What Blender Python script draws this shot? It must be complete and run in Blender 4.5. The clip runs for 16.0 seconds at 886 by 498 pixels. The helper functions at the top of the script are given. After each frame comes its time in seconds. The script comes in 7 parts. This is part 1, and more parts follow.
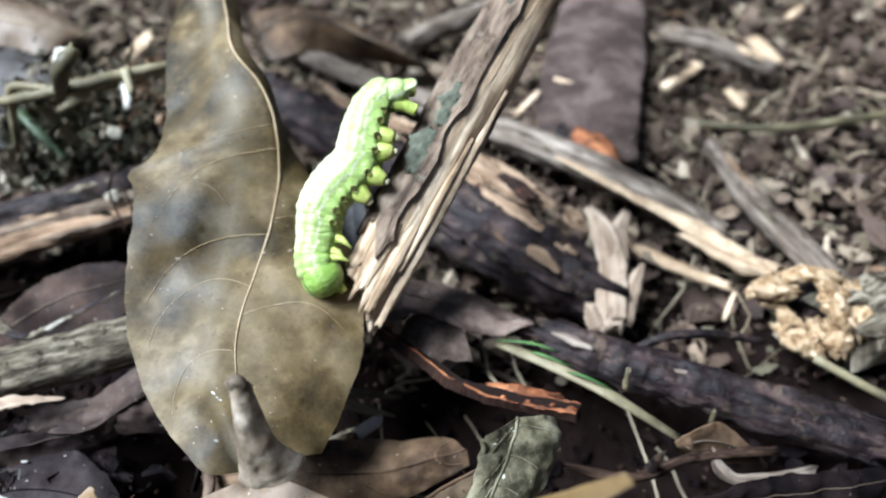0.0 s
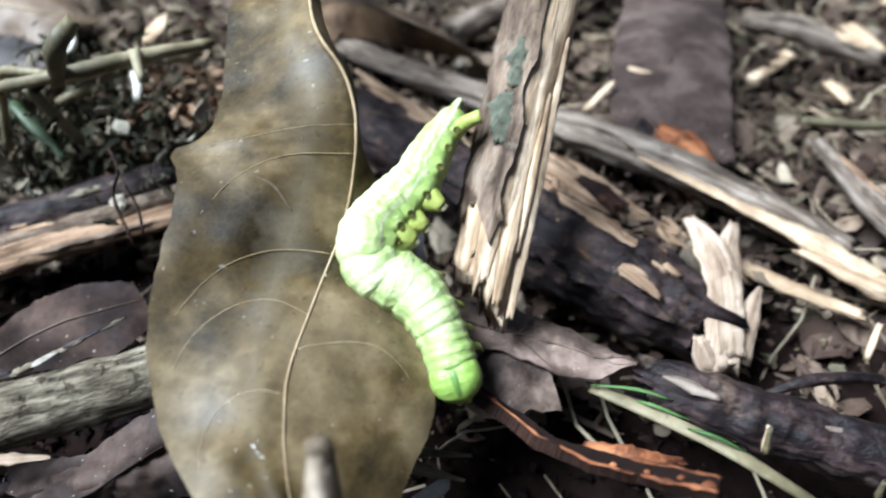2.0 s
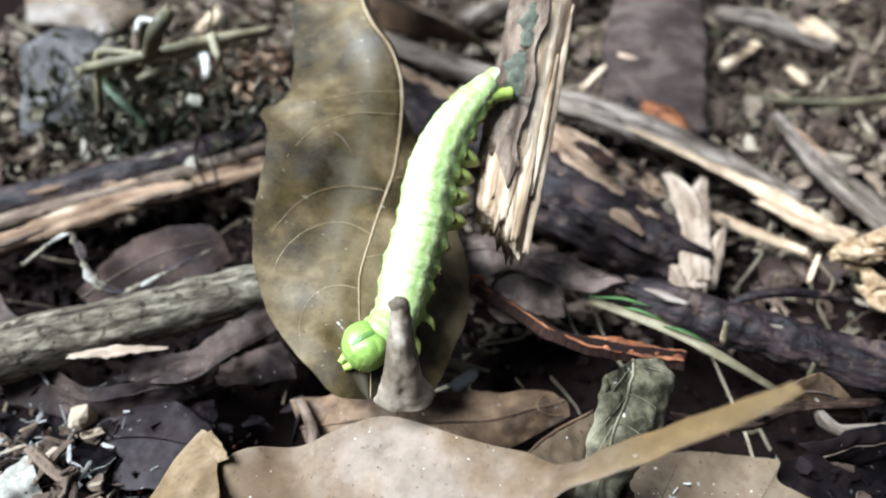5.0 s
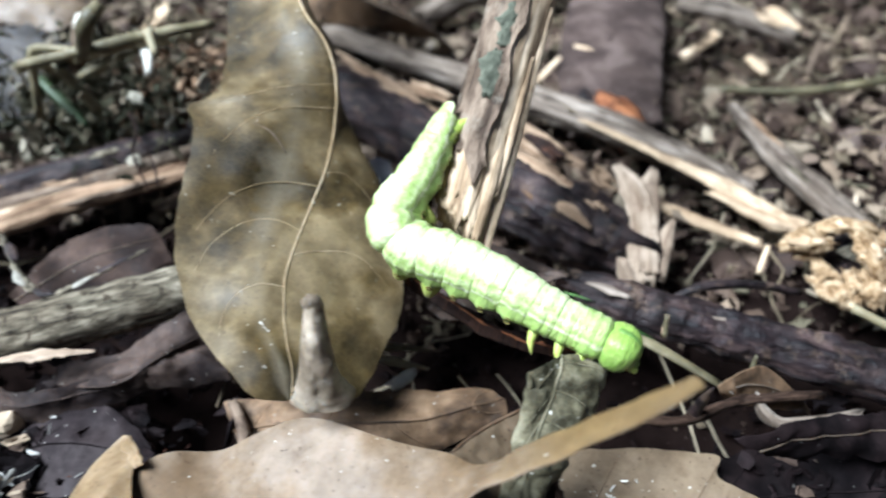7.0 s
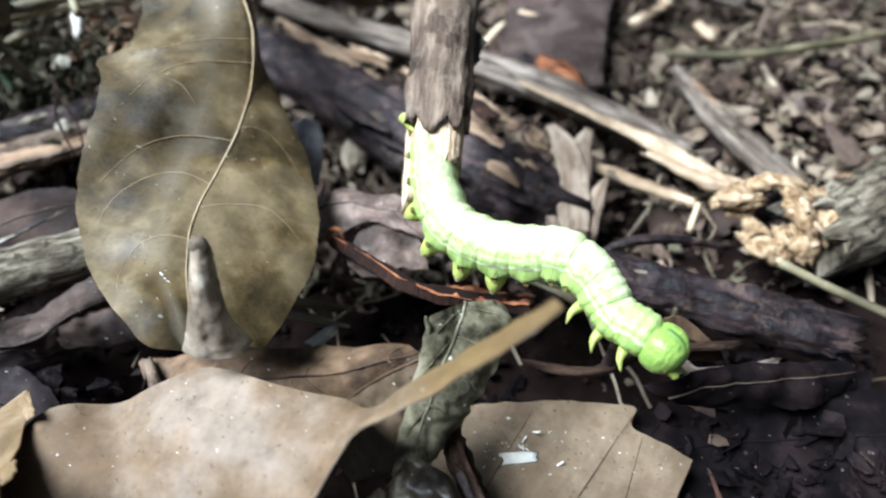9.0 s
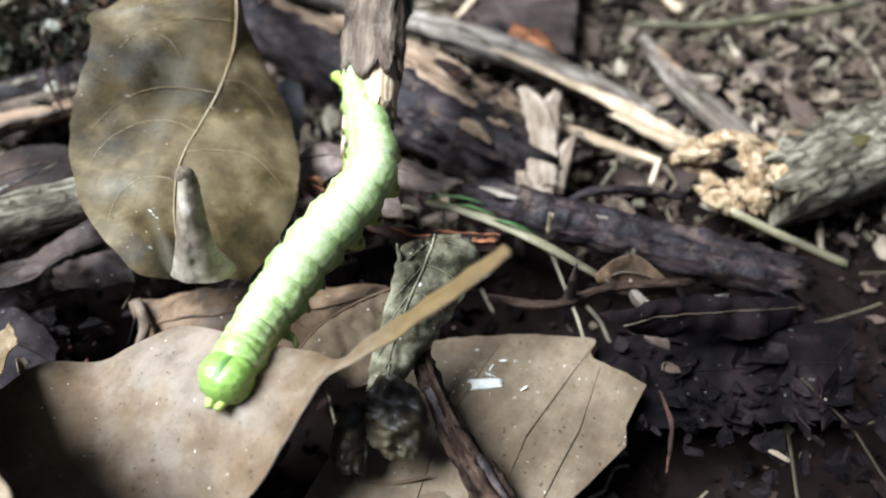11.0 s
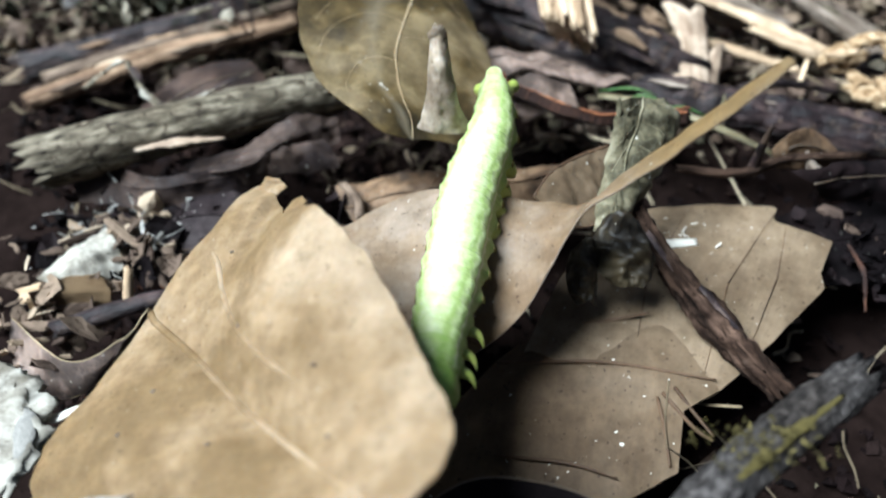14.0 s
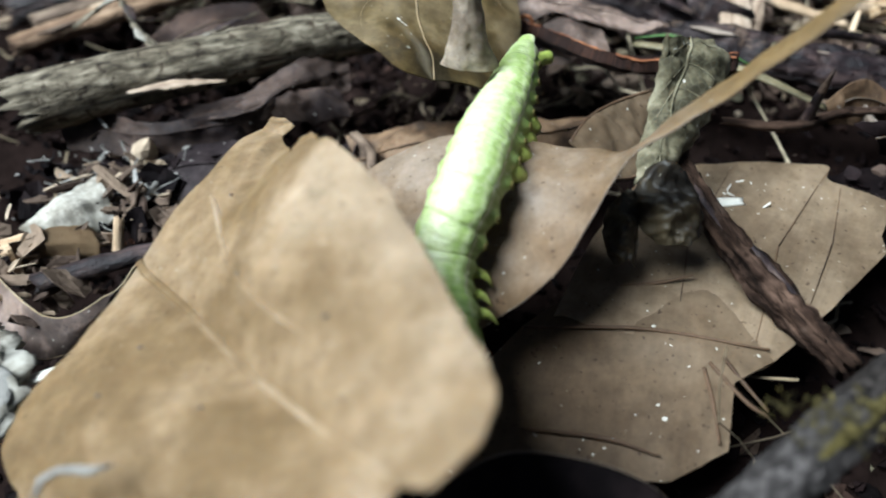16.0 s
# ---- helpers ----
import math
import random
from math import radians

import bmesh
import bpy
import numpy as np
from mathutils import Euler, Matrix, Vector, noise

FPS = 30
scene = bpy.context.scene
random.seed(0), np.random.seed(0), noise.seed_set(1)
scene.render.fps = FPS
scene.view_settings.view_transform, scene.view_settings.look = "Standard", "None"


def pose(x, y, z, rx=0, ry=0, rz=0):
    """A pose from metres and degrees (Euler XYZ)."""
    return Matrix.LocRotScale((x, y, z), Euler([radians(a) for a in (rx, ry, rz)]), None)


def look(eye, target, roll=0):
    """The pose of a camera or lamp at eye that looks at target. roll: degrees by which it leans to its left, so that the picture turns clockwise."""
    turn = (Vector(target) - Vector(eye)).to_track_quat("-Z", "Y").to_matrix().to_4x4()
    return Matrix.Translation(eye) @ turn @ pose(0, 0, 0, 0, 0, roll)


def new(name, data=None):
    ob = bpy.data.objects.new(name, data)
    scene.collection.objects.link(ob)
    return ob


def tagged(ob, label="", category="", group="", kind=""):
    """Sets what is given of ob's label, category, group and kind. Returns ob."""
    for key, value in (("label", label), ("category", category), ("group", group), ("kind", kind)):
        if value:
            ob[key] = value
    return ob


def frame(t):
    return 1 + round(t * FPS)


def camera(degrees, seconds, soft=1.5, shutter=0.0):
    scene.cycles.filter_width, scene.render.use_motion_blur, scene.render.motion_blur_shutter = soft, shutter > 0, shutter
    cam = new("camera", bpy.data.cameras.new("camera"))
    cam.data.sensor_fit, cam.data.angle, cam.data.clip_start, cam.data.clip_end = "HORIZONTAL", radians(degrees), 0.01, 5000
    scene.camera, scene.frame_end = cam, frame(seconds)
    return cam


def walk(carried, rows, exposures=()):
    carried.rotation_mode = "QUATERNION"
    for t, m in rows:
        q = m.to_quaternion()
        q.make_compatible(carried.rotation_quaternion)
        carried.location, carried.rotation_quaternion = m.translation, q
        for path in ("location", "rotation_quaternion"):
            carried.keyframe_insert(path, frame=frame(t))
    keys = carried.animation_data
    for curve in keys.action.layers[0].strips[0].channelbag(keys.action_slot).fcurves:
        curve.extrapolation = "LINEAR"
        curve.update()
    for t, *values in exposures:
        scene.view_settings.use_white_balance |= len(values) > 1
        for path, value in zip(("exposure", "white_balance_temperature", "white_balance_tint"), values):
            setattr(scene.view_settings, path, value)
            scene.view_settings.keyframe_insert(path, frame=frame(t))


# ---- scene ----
cam = camera(65.6, 16.0, soft=2.0, shutter=0.5)
cam.data.dof.use_dof, cam.data.dof.focus_distance, cam.data.dof.aperture_fstop = True, 0.078, 17.0
METRES, EYE, TILT, LEAN, TURN = 0.17, 0.09, -46.0, 0.0, 0.0
ROWS = [
    (0.0, 0.0, 0.0, 0.0, 0.0, 0.0, -0.0),
    (0.5, -0.009, -0.0073, 0.0028, 0.21, -0.06, 0.03),
    (1.0, -0.0277, -0.0114, 0.0306, 0.52, 0.39, -0.05),
    (1.5, -0.0174, 0.0811, 0.0423, 1.56, 0.6, -0.05),
    (2.0, -0.0455, 0.1183, 0.0079, 1.25, 0.7, -0.3),
    (2.5, -0.0613, 0.1185, -0.0162, 1.47, 0.49, -0.46),
    (3.0, -0.0366, 0.064, -0.0217, 0.73, 0.44, -0.08),
    (3.5, -0.0289, 0.0476, -0.0398, 0.34, 0.16, 0.11),
    (4.0, -0.0583, 0.0159, -0.0428, 0.54, 0.51, -0.11),
    (6.5, -0.0785, -0.0105, -0.0459, 0.5, 0.84, -0.24),
    (7.0, -0.027, 0.0086, -0.0471, 0.06, 0.59, 0.68),
    (7.5, 0.0024, 0.0212, -0.0527, -0.62, 0.22, 1.02),
    (8.0, 0.0273, 0.0299, -0.0677, -0.24, 0.05, 1.33),
    (8.5, 0.0206, 0.0189, -0.0725, -0.23, 0.06, 1.28),
    (9.0, 0.0323, 0.0159, -0.0784, -0.51, -0.02, 1.24),
    (9.5, 0.0499, 0.0098, -0.097, -1.14, -0.25, 1.57),
    (12.0, 0.0157, -0.0253, -0.121, -1.56, -0.5, 1.28),
    (12.5, -0.0518, -0.024, -0.13, -0.77, -0.16, 0.34),
    (13.0, -0.0826, -0.0456, -0.1469, -0.4, -0.6, 0.13),
    (13.5, -0.1057, -0.0685, -0.1647, 0.03, -0.67, -0.06),
    (14.0, -0.1013, -0.066, -0.2246, 0.61, 0.17, 2.08),
    (14.5, -0.1016, -0.0377, -0.2358, 0.1, -0.69, 1.7),
    (15.0, -0.0942, -0.0235, -0.2175, 0.79, -0.53, 1.47),
    (15.5, -0.1292, -0.0324, -0.2386, 1.09, -1.16, 0.77),
    (16.0, -0.1159, -0.0173, -0.2425, 0.8, -1.5, 1.09),
]
walk(cam, [(t, pose(0, 0, EYE, TILT, LEAN, TURN) @ pose(METRES * x, METRES * y, METRES * z, 90 + pitch, roll, yaw)) for t, x, y, z, yaw, pitch, roll in ROWS],
     exposures=[(0.0, 1.23, 5080, 5), (9.5, 1.32, 5060, 4), (12.5, 1.32, 5160, 4), (14.0, 1.24, 5180, 2), (16.0, 0.95, 5220, 2)])

# ---- daylight under a bright overcast canopy ----
world = bpy.data.worlds.new("forest_sky")
scene.world = world
world.use_nodes = True
wn = world.node_tree.nodes
sky = wn.new("ShaderNodeTexSky")
sky.sky_type, sky.sun_disc = "NISHITA", False
sky.sun_elevation, sky.sun_rotation = radians(58), radians(-98)
sky.air_density, sky.dust_density, sky.ozone_density = 1.0, 4.0, 1.0
wn["Background"].inputs["Strength"].default_value = 0.013
muted = wn.new("ShaderNodeHueSaturation")
muted.inputs["Saturation"].default_value = 0.6
world.node_tree.links.new(sky.outputs[0], muted.inputs["Color"])
world.node_tree.links.new(muted.outputs[0], wn["Background"].inputs["Color"])
sun = new("sun", bpy.data.lights.new("sun", "SUN"))
sun.data.energy, sun.data.angle, sun.data.color = 5.0, radians(32), (1.0, 0.95, 0.87)
sun.matrix_world = look((-1.02, -0.15, 1.65), (0, 0, 0))

MM = 0.001
rng = np.random.default_rng(7)


# ---- materials ----
def ramp(nt, fac, stops):
    node = nt.nodes.new("ShaderNodeValToRGB")
    el = node.color_ramp.elements
    while len(el) < len(stops):
        el.new(0.5)
    for e, (p, c) in zip(el, stops):
        e.position, e.color = p, (*c, 1)
    nt.links.new(fac, node.inputs[0])
    return node.outputs[0]


def tex_noise(nt, vec, scale, detail=5.0, rough=0.6):
    node = nt.nodes.new("ShaderNodeTexNoise")
    node.inputs["Scale"].default_value, node.inputs["Detail"].default_value, node.inputs["Roughness"].default_value = scale, detail, rough
    nt.links.new(vec, node.inputs["Vector"])
    return node.outputs[0]


def mix(nt, a, b, fac, mode="MIX"):
    node = nt.nodes.new("ShaderNodeMix")
    node.data_type, node.blend_type = "RGBA", mode
    for sock, v in ((node.inputs["Factor"], fac), (node.inputs["A"], a), (node.inputs["B"], b)):
        if isinstance(v, (int, float)):
            sock.default_value = v
        elif isinstance(v, tuple):
            sock.default_value = (*v, 1)
        else:
            nt.links.new(v, sock)
    return node.outputs["Result"]


def begin(name, rough, spec=0.4):
    m = bpy.data.materials.new(name)
    m.use_nodes = True
    nt = m.node_tree
    b = nt.nodes["Principled BSDF"]
    b.inputs["Roughness"].default_value = rough
    b.inputs["Specular IOR Level"].default_value = spec
    return m, nt, b


def relief(nt, b, height, strength, dist):
    bump = nt.nodes.new("ShaderNodeBump")
    bump.inputs["Strength"].default_value, bump.inputs["Distance"].default_value = strength, dist
    nt.links.new(height, bump.inputs["Height"])
    nt.links.new(bump.outputs[0], b.inputs["Normal"])


def coords(nt, kind="Object"):
    """Object-space place, shifted by each object's random number so that no two repeat."""
    tc = nt.nodes.new("ShaderNodeTexCoord")
    info = nt.nodes.new("ShaderNodeObjectInfo")
    add = nt.nodes.new("ShaderNodeVectorMath")
    add.operation = "ADD"
    nt.links.new(tc.outputs[kind], add.inputs[0])
    nt.links.new(info.outputs["Random"], add.inputs[1])
    return add.outputs[0]


def stretched(nt, vec, sx, sy, sz):
    node = nt.nodes.new("ShaderNodeMapping")
    node.inputs["Scale"].default_value = (sx, sy, sz)
    nt.links.new(vec, node.inputs[0])
    return node.outputs[0]


def leaf_material(name, dark, mid, light, rough=0.45, spec=0.5, specks=0.5, net=0.5, through_light=0.15, blotch=55, stain=0.6, edge=None, edge_way=(0.75, 0.08, 0.0), patchy=0.5, sheen_band=None, pits=0.6):
    """Dead leaf: broad blotches, streaks along the veins, fine mottling, small vein net, pale specks of grit."""
    m, nt, b = begin(name, rough, spec)
    v = coords(nt)
    broad = tex_noise(nt, v, blotch, 5, 0.6)
    col = ramp(nt, broad, [(0.4, dark), (0.5, mid), (0.59, light)])
    mottle = tex_noise(nt, v, 240, 6, 0.65)
    col = mix(nt, col, ramp(nt, mottle, [(0.38, (0.62, 0.58, 0.5)), (0.6, (1.12, 1.1, 1.08))]), patchy, "MULTIPLY")
    # painted sheen: a pale band along the blade imitates reflected sky
    if sheen_band:
        colour, middle, width = sheen_band
        sep = nt.nodes.new("ShaderNodeSeparateXYZ")
        nt.links.new(nt.nodes.new("ShaderNodeTexCoord").outputs["UV"], sep.inputs[0])
        off = nt.nodes.new("ShaderNodeMath")
        off.operation = "SUBTRACT"
        nt.links.new(sep.outputs["Y"], off.inputs[0])
        off.inputs[1].default_value = middle
        size = nt.nodes.new("ShaderNodeMath")
        size.operation = "ABSOLUTE"
        nt.links.new(off.outputs[0], size.inputs[0])
        worn = nt.nodes.new("ShaderNodeMath")
        worn.operation = "MULTIPLY_ADD"
        nt.links.new(mix(nt, broad, mottle, 0.3), worn.inputs[0])
        worn.inputs[1].default_value = 0.55
        nt.links.new(size.outputs[0], worn.inputs[2])
        col = mix(nt, col, colour, ramp(nt, worn.outputs[0], [(0.24 + width, (0.8, 0.8, 0.8)), (0.36 + width, (0, 0, 0))]))
    if edge:
        tc = nt.nodes.new("ShaderNodeTexCoord")
        dot = nt.nodes.new("ShaderNodeVectorMath")
        dot.operation = "DOT_PRODUCT"
        dot.inputs[1].default_value = edge_way
        nt.links.new(tc.outputs["UV"], dot.inputs[0])
        add = nt.nodes.new("ShaderNodeMath")
        add.operation = "MULTIPLY_ADD"
        nt.links.new(mix(nt, broad, mottle, 0.4), add.inputs[0])
        add.inputs[1].default_value = 0.3
        nt.links.new(dot.outputs["Value"], add.inputs[2])
        col = mix(nt, col, edge, ramp(nt, add.outputs[0], [(0.65, (0, 0, 0)), (0.78, (0.92, 0.92, 0.92))]))
    streak = tex_noise(nt, stretched(nt, coords(nt, "UV"), 26, 3, 1), 1.0, 4, 0.55)
    col = mix(nt, col, ramp(nt, streak, [(0.35, (0.6, 0.58, 0.54)), (0.65, (1.12, 1.1, 1.06))]), 0.35, "MULTIPLY")
    fine = tex_noise(nt, v, 520, 6, 0.7)
    col = mix(nt, col, ramp(nt, fine, [(0.3, (0.5, 0.47, 0.42)), (0.6, (1.0, 1.0, 1.0))]), 0.5, "MULTIPLY")
    vor = nt.nodes.new("ShaderNodeTexVoronoi")
    vor.feature, vor.inputs["Scale"].default_value = "DISTANCE_TO_EDGE", 1100
    nt.links.new(v, vor.inputs["Vector"])
    netm = ramp(nt, vor.outputs[0], [(0.0, (1, 1, 1)), (0.12, (0, 0, 0))])
    col = mix(nt, col, mix(nt, col, light, 0.5), mix(nt, (0, 0, 0), netm, net * 0.35))
    pit = ramp(nt, tex_noise(nt, v, 1700, 2, 0.5), [(0.27, (0.35, 0.3, 0.26)), (0.34, (1, 1, 1))])
    col = mix(nt, col, pit, pits, "MULTIPLY")
    spot = ramp(nt, tex_noise(nt, v, 1300, 2, 0.4), [(0.735, (0, 0, 0)), (0.76, (1, 1, 1))])
    col = mix(nt, col, (0.6, 0.57, 0.5), mix(nt, (0, 0, 0), spot, specks))
    blot = ramp(nt, tex_noise(nt, v, 210, 4, 0.6), [(0.62, (0, 0, 0)), (0.72, (1, 1, 1))])
    col = mix(nt, col, tuple(c * 0.5 for c in dark), mix(nt, (0, 0, 0), blot, stain))
    nt.links.new(col, b.inputs["Base Color"])
    gloss = ramp(nt, tex_noise(nt, v, 120, 4, 0.6), [(0.3, (rough + 0.22,) * 3), (0.7, (rough - 0.04,) * 3)])
    nt.links.new(gloss, b.inputs["Roughness"])
    relief(nt, b, mix(nt, fine, streak, 0.4), 0.22, 0.0004)
    b.inputs["Subsurface Weight"].default_value = through_light
    b.inputs["Subsurface Radius"].default_value = (0.002, 0.0012, 0.0006)
    return m


def wood_material(name, dark, mid, light, rough=0.75, along=60, across=900, bump=0.6, patches=0.3, patch_colour=(0.25, 0.25, 0.2), spec=0.25, cracks=0.8):
    """Wood or bark: fibres run along the uv's first axis (metres along, metres around)."""
    m, nt, b = begin(name, rough, spec)
    v = coords(nt, "UV")
    fib = tex_noise(nt, stretched(nt, v, along, across, 1), 1.0, 6, 0.62)
    broad = tex_noise(nt, coords(nt), 90, 4, 0.55)
    col = ramp(nt, fib, [(0.35, dark), (0.5, mid), (0.66, light)])
    col = mix(nt, col, ramp(nt, broad, [(0.38, (0.42, 0.36, 0.3)), (0.55, (1.05, 1.02, 1.0))]), 0.7, "MULTIPLY")
    crack = ramp(nt, tex_noise(nt, stretched(nt, v, along * 2.2, across * 0.45, 1), 1.0, 3, 0.5), [(0.36, (0.3, 0.26, 0.23)), (0.42, (1, 1, 1))])
    col = mix(nt, col, crack, cracks, "MULTIPLY")
    pat = ramp(nt, tex_noise(nt, coords(nt), 230, 6, 0.7), [(0.55, (0, 0, 0)), (0.66, (1, 1, 1))])
    col = mix(nt, col, patch_colour, mix(nt, (0, 0, 0), pat, patches))
    nt.links.new(col, b.inputs["Base Color"])
    relief(nt, b, mix(nt, fib, tex_noise(nt, coords(nt), 700, 5, 0.65), 0.35), bump, 0.0011)
    return m


def grain_material(name, stops, scale=500, rough=0.85, bump=0.8, island=0.6, spec=0.2):
    """Loose small stuff: each island its own tone, with fine grain on it."""
    m, nt, b = begin(name, rough, spec)
    geo = nt.nodes.new("ShaderNodeNewGeometry")
    col = ramp(nt, geo.outputs["Random Per Island"], stops)
    fine = tex_noise(nt, coords(nt), scale, 6, 0.65)
    col = mix(nt, col, ramp(nt, fine, [(0.3, (0.35, 0.33, 0.3)), (0.65, (1.15, 1.1, 1.05))]), island, "MULTIPLY")
    nt.links.new(col, b.inputs["Base Color"])
    relief(nt, b, fine, bump, 0.0006)
    return m


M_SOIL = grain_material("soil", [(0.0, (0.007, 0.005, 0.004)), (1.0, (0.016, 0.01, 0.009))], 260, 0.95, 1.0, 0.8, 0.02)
M_CRUMB = grain_material("soil_crumb", [(0.0, (0.012, 0.008, 0.007)), (0.4, (0.062, 0.042, 0.032)), (0.7, (0.12, 0.086, 0.062)), (0.8, (0.115, 0.105, 0.07)), (0.95, (0.19, 0.145, 0.1)), (1.0, (0.34, 0.28, 0.2))], 700, 0.85, 0.8, 0.6, 0.06)
M_CHIPS = grain_material("wood_bits", [(0.0, (0.06, 0.042, 0.033)), (0.4, (0.14, 0.103, 0.077)), (0.7, (0.23, 0.172, 0.125)), (0.88, (0.36, 0.28, 0.195)), (1.0, (0.58, 0.48, 0.36))], 600, 0.85, 0.8, 0.6, 0.1)
M_BITS = grain_material("leaf_bits", [(0.0, (0.035, 0.023, 0.019)), (0.3, (0.09, 0.062, 0.048)), (0.6, (0.16, 0.115, 0.086)), (0.8, (0.21, 0.175, 0.128)), (0.92, (0.25, 0.185, 0.13)), (1.0, (0.42, 0.36, 0.27))], 300, 0.65, 0.5, 0.6, 0.15)
M_FIBRE = grain_material("rootlet", [(0.0, (0.06, 0.045, 0.03)), (0.6, (0.19, 0.15, 0.095)), (1.0, (0.4, 0.34, 0.24))], 500)
M_MOSS = grain_material("moss", [(0.0, (0.018, 0.019, 0.011)), (0.4, (0.05, 0.05, 0.028)), (0.7, (0.13, 0.115, 0.075)), (0.9, (0.22, 0.175, 0.12)), (1.0, (0.45, 0.42, 0.34))], 500)
M_ROT = wood_material("rotten_wood", (0.15, 0.088, 0.038), (0.37, 0.255, 0.14), (0.58, 0.46, 0.3), 0.85, 800, 800, 1.0, 0.5, (0.13, 0.075, 0.035), 0.15, 0.6)
M_STUB = leaf_material("grey_withered_leaf", (0.15, 0.115, 0.08), (0.27, 0.22, 0.165), (0.42, 0.36, 0.29), 0.65, 0.3, 0.2, 0.3, 0.3, 160)
# near-black leaf colour with the shade under overhanging leaves put into it
M_SHADE_BLACK = leaf_material("shade_black_leaf", (0.003, 0.002, 0.0025), (0.006, 0.004, 0.0045), (0.014, 0.009, 0.0095), 0.7, 0.08, 0.12, 0.2, 0.0, 120)
M_MOULDY = leaf_material("mouldy_black_leaf", (0.009, 0.006, 0.007), (0.02, 0.014, 0.0155), (0.036, 0.027, 0.028), 0.65, 0.15, 0.9, 0.2, 0.0, 120)
M_OLIVE_MOSS = grain_material("olive_moss", [(0.0, (0.03, 0.024, 0.008)), (0.6, (0.08, 0.066, 0.02)), (1.0, (0.15, 0.125, 0.045))], 600)
M_FLAKE = leaf_material("pale_lichen_bark", (0.19, 0.172, 0.14), (0.33, 0.31, 0.27), (0.47, 0.45, 0.4), 0.8, 0.2, 0.3, 0.3, 0.0, 130)

M_LEAF_OLIVE = leaf_material("olive_brown_leaf", (0.024, 0.016, 0.004), (0.09, 0.062, 0.022), (0.182, 0.138, 0.072), 0.48, 0.32, 0.25, 0.5, 0.15, 70, 0.3, patchy=0.75, sheen_band=((0.22, 0.182, 0.125), 0.35, -0.01))
M_LEAF_RIB = leaf_material("pale_brown_midrib", (0.3, 0.22, 0.12), (0.4, 0.31, 0.19), (0.5, 0.4, 0.27), 0.5, 0.3, 0.0, 0.0, stain=0.0)
M_LEAF_TAN = leaf_material("tan_leaf", (0.165, 0.111, 0.055), (0.255, 0.181, 0.106), (0.34, 0.26, 0.176), 0.7, 0.1, 0.1, 0.2, 0.25, 48, 0.3, patchy=0.4)
M_LEAF_BROWN = leaf_material("brown_leaf", (0.105, 0.07, 0.04), (0.165, 0.118, 0.078), (0.22, 0.172, 0.132), 0.45, 0.38, 0.6, 0.2, 0.15, 65, 0.3, patchy=0.3)
M_LEAF_TAUPE = leaf_material("taupe_leaf", (0.125, 0.087, 0.052), (0.165, 0.119, 0.074), (0.2, 0.148, 0.096), 0.6, 0.25, 0.8, 0.3, 0.1, 60, 0.25, patchy=0.2, pits=0.9)
M_LEAF_RUST = leaf_material("rusty_leaf", (0.035, 0.021, 0.012), (0.108, 0.066, 0.036), (0.2, 0.13, 0.076), 0.6, 0.3, 0.6, 0.4, 0.1, 110)
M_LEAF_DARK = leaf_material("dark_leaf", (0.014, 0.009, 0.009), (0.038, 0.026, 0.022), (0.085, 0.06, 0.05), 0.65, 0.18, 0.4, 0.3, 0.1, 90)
M_LEAF_MAUVE = leaf_material("mauve_leaf", (0.055, 0.038, 0.031), (0.14, 0.1, 0.082), (0.27, 0.2, 0.165), 0.55, 0.35, 0.5, 0.3, 0.1, 120)
M_LEAF_PALE = leaf_material("pale_blue_leaf", (0.17, 0.17, 0.18), (0.26, 0.255, 0.268), (0.35, 0.34, 0.35), 0.55, 0.4, 0.2, 0.3)
M_VEIN = leaf_material("leaf_vein", (0.26, 0.2, 0.115), (0.38, 0.3, 0.19), (0.48, 0.4, 0.27), 0.5, 0.4, 0.0, 0.0)
M_VEIN_DARK = leaf_material("dark_leaf_vein", (0.07, 0.05, 0.035), (0.11, 0.08, 0.055), (0.16, 0.12, 0.085), 0.55, 0.4, 0.0, 0.0)

M_PALE = wood_material("pale_wood", (0.4, 0.28, 0.165), (0.6, 0.455, 0.3), (0.74, 0.605, 0.44), 0.7, 50, 1100, 0.7, 0.4, (0.22, 0.135, 0.08), 0.2, 0.5)
M_GREYWOOD = wood_material("weathered_wood", (0.065, 0.048, 0.037), (0.19, 0.152, 0.118), (0.36, 0.31, 0.26), 0.7, 90, 900, 0.9, 0.4, (0.095, 0.075, 0.058))
M_BARK = wood_material("dark_bark", (0.006, 0.004, 0.005), (0.022, 0.014, 0.015), (0.075, 0.05, 0.046), 0.55, 200, 620, 1.0, 0.45, (0.18, 0.122, 0.083), 0.28)
M_BARK_BROWN = wood_material("brown_bark", (0.05, 0.033, 0.022), (0.15, 0.108, 0.076), (0.28, 0.215, 0.155), 0.75, 120, 500, 1.0, 0.4, (0.3, 0.26, 0.2))
M_SLAB = leaf_material("purple_bark", (0.045, 0.031, 0.027), (0.082, 0.058, 0.051), (0.13, 0.097, 0.086), 0.75, 0.2, 0.2, 0.3, 0.0, 90, 0.5)
M_RUST = grain_material("rusty_crumb", [(0.0, (0.025, 0.011, 0.008)), (0.7, (0.07, 0.028, 0.016)), (1.0, (0.17, 0.08, 0.045))], 700)
M_BARK_GREY = wood_material("grey_branch_bark", (0.026, 0.02, 0.013), (0.15, 0.128, 0.09), (0.34, 0.3, 0.225), 0.8, 300, 1000, 1.0, 0.5, (0.095, 0.085, 0.056), 0.2, 1.0)
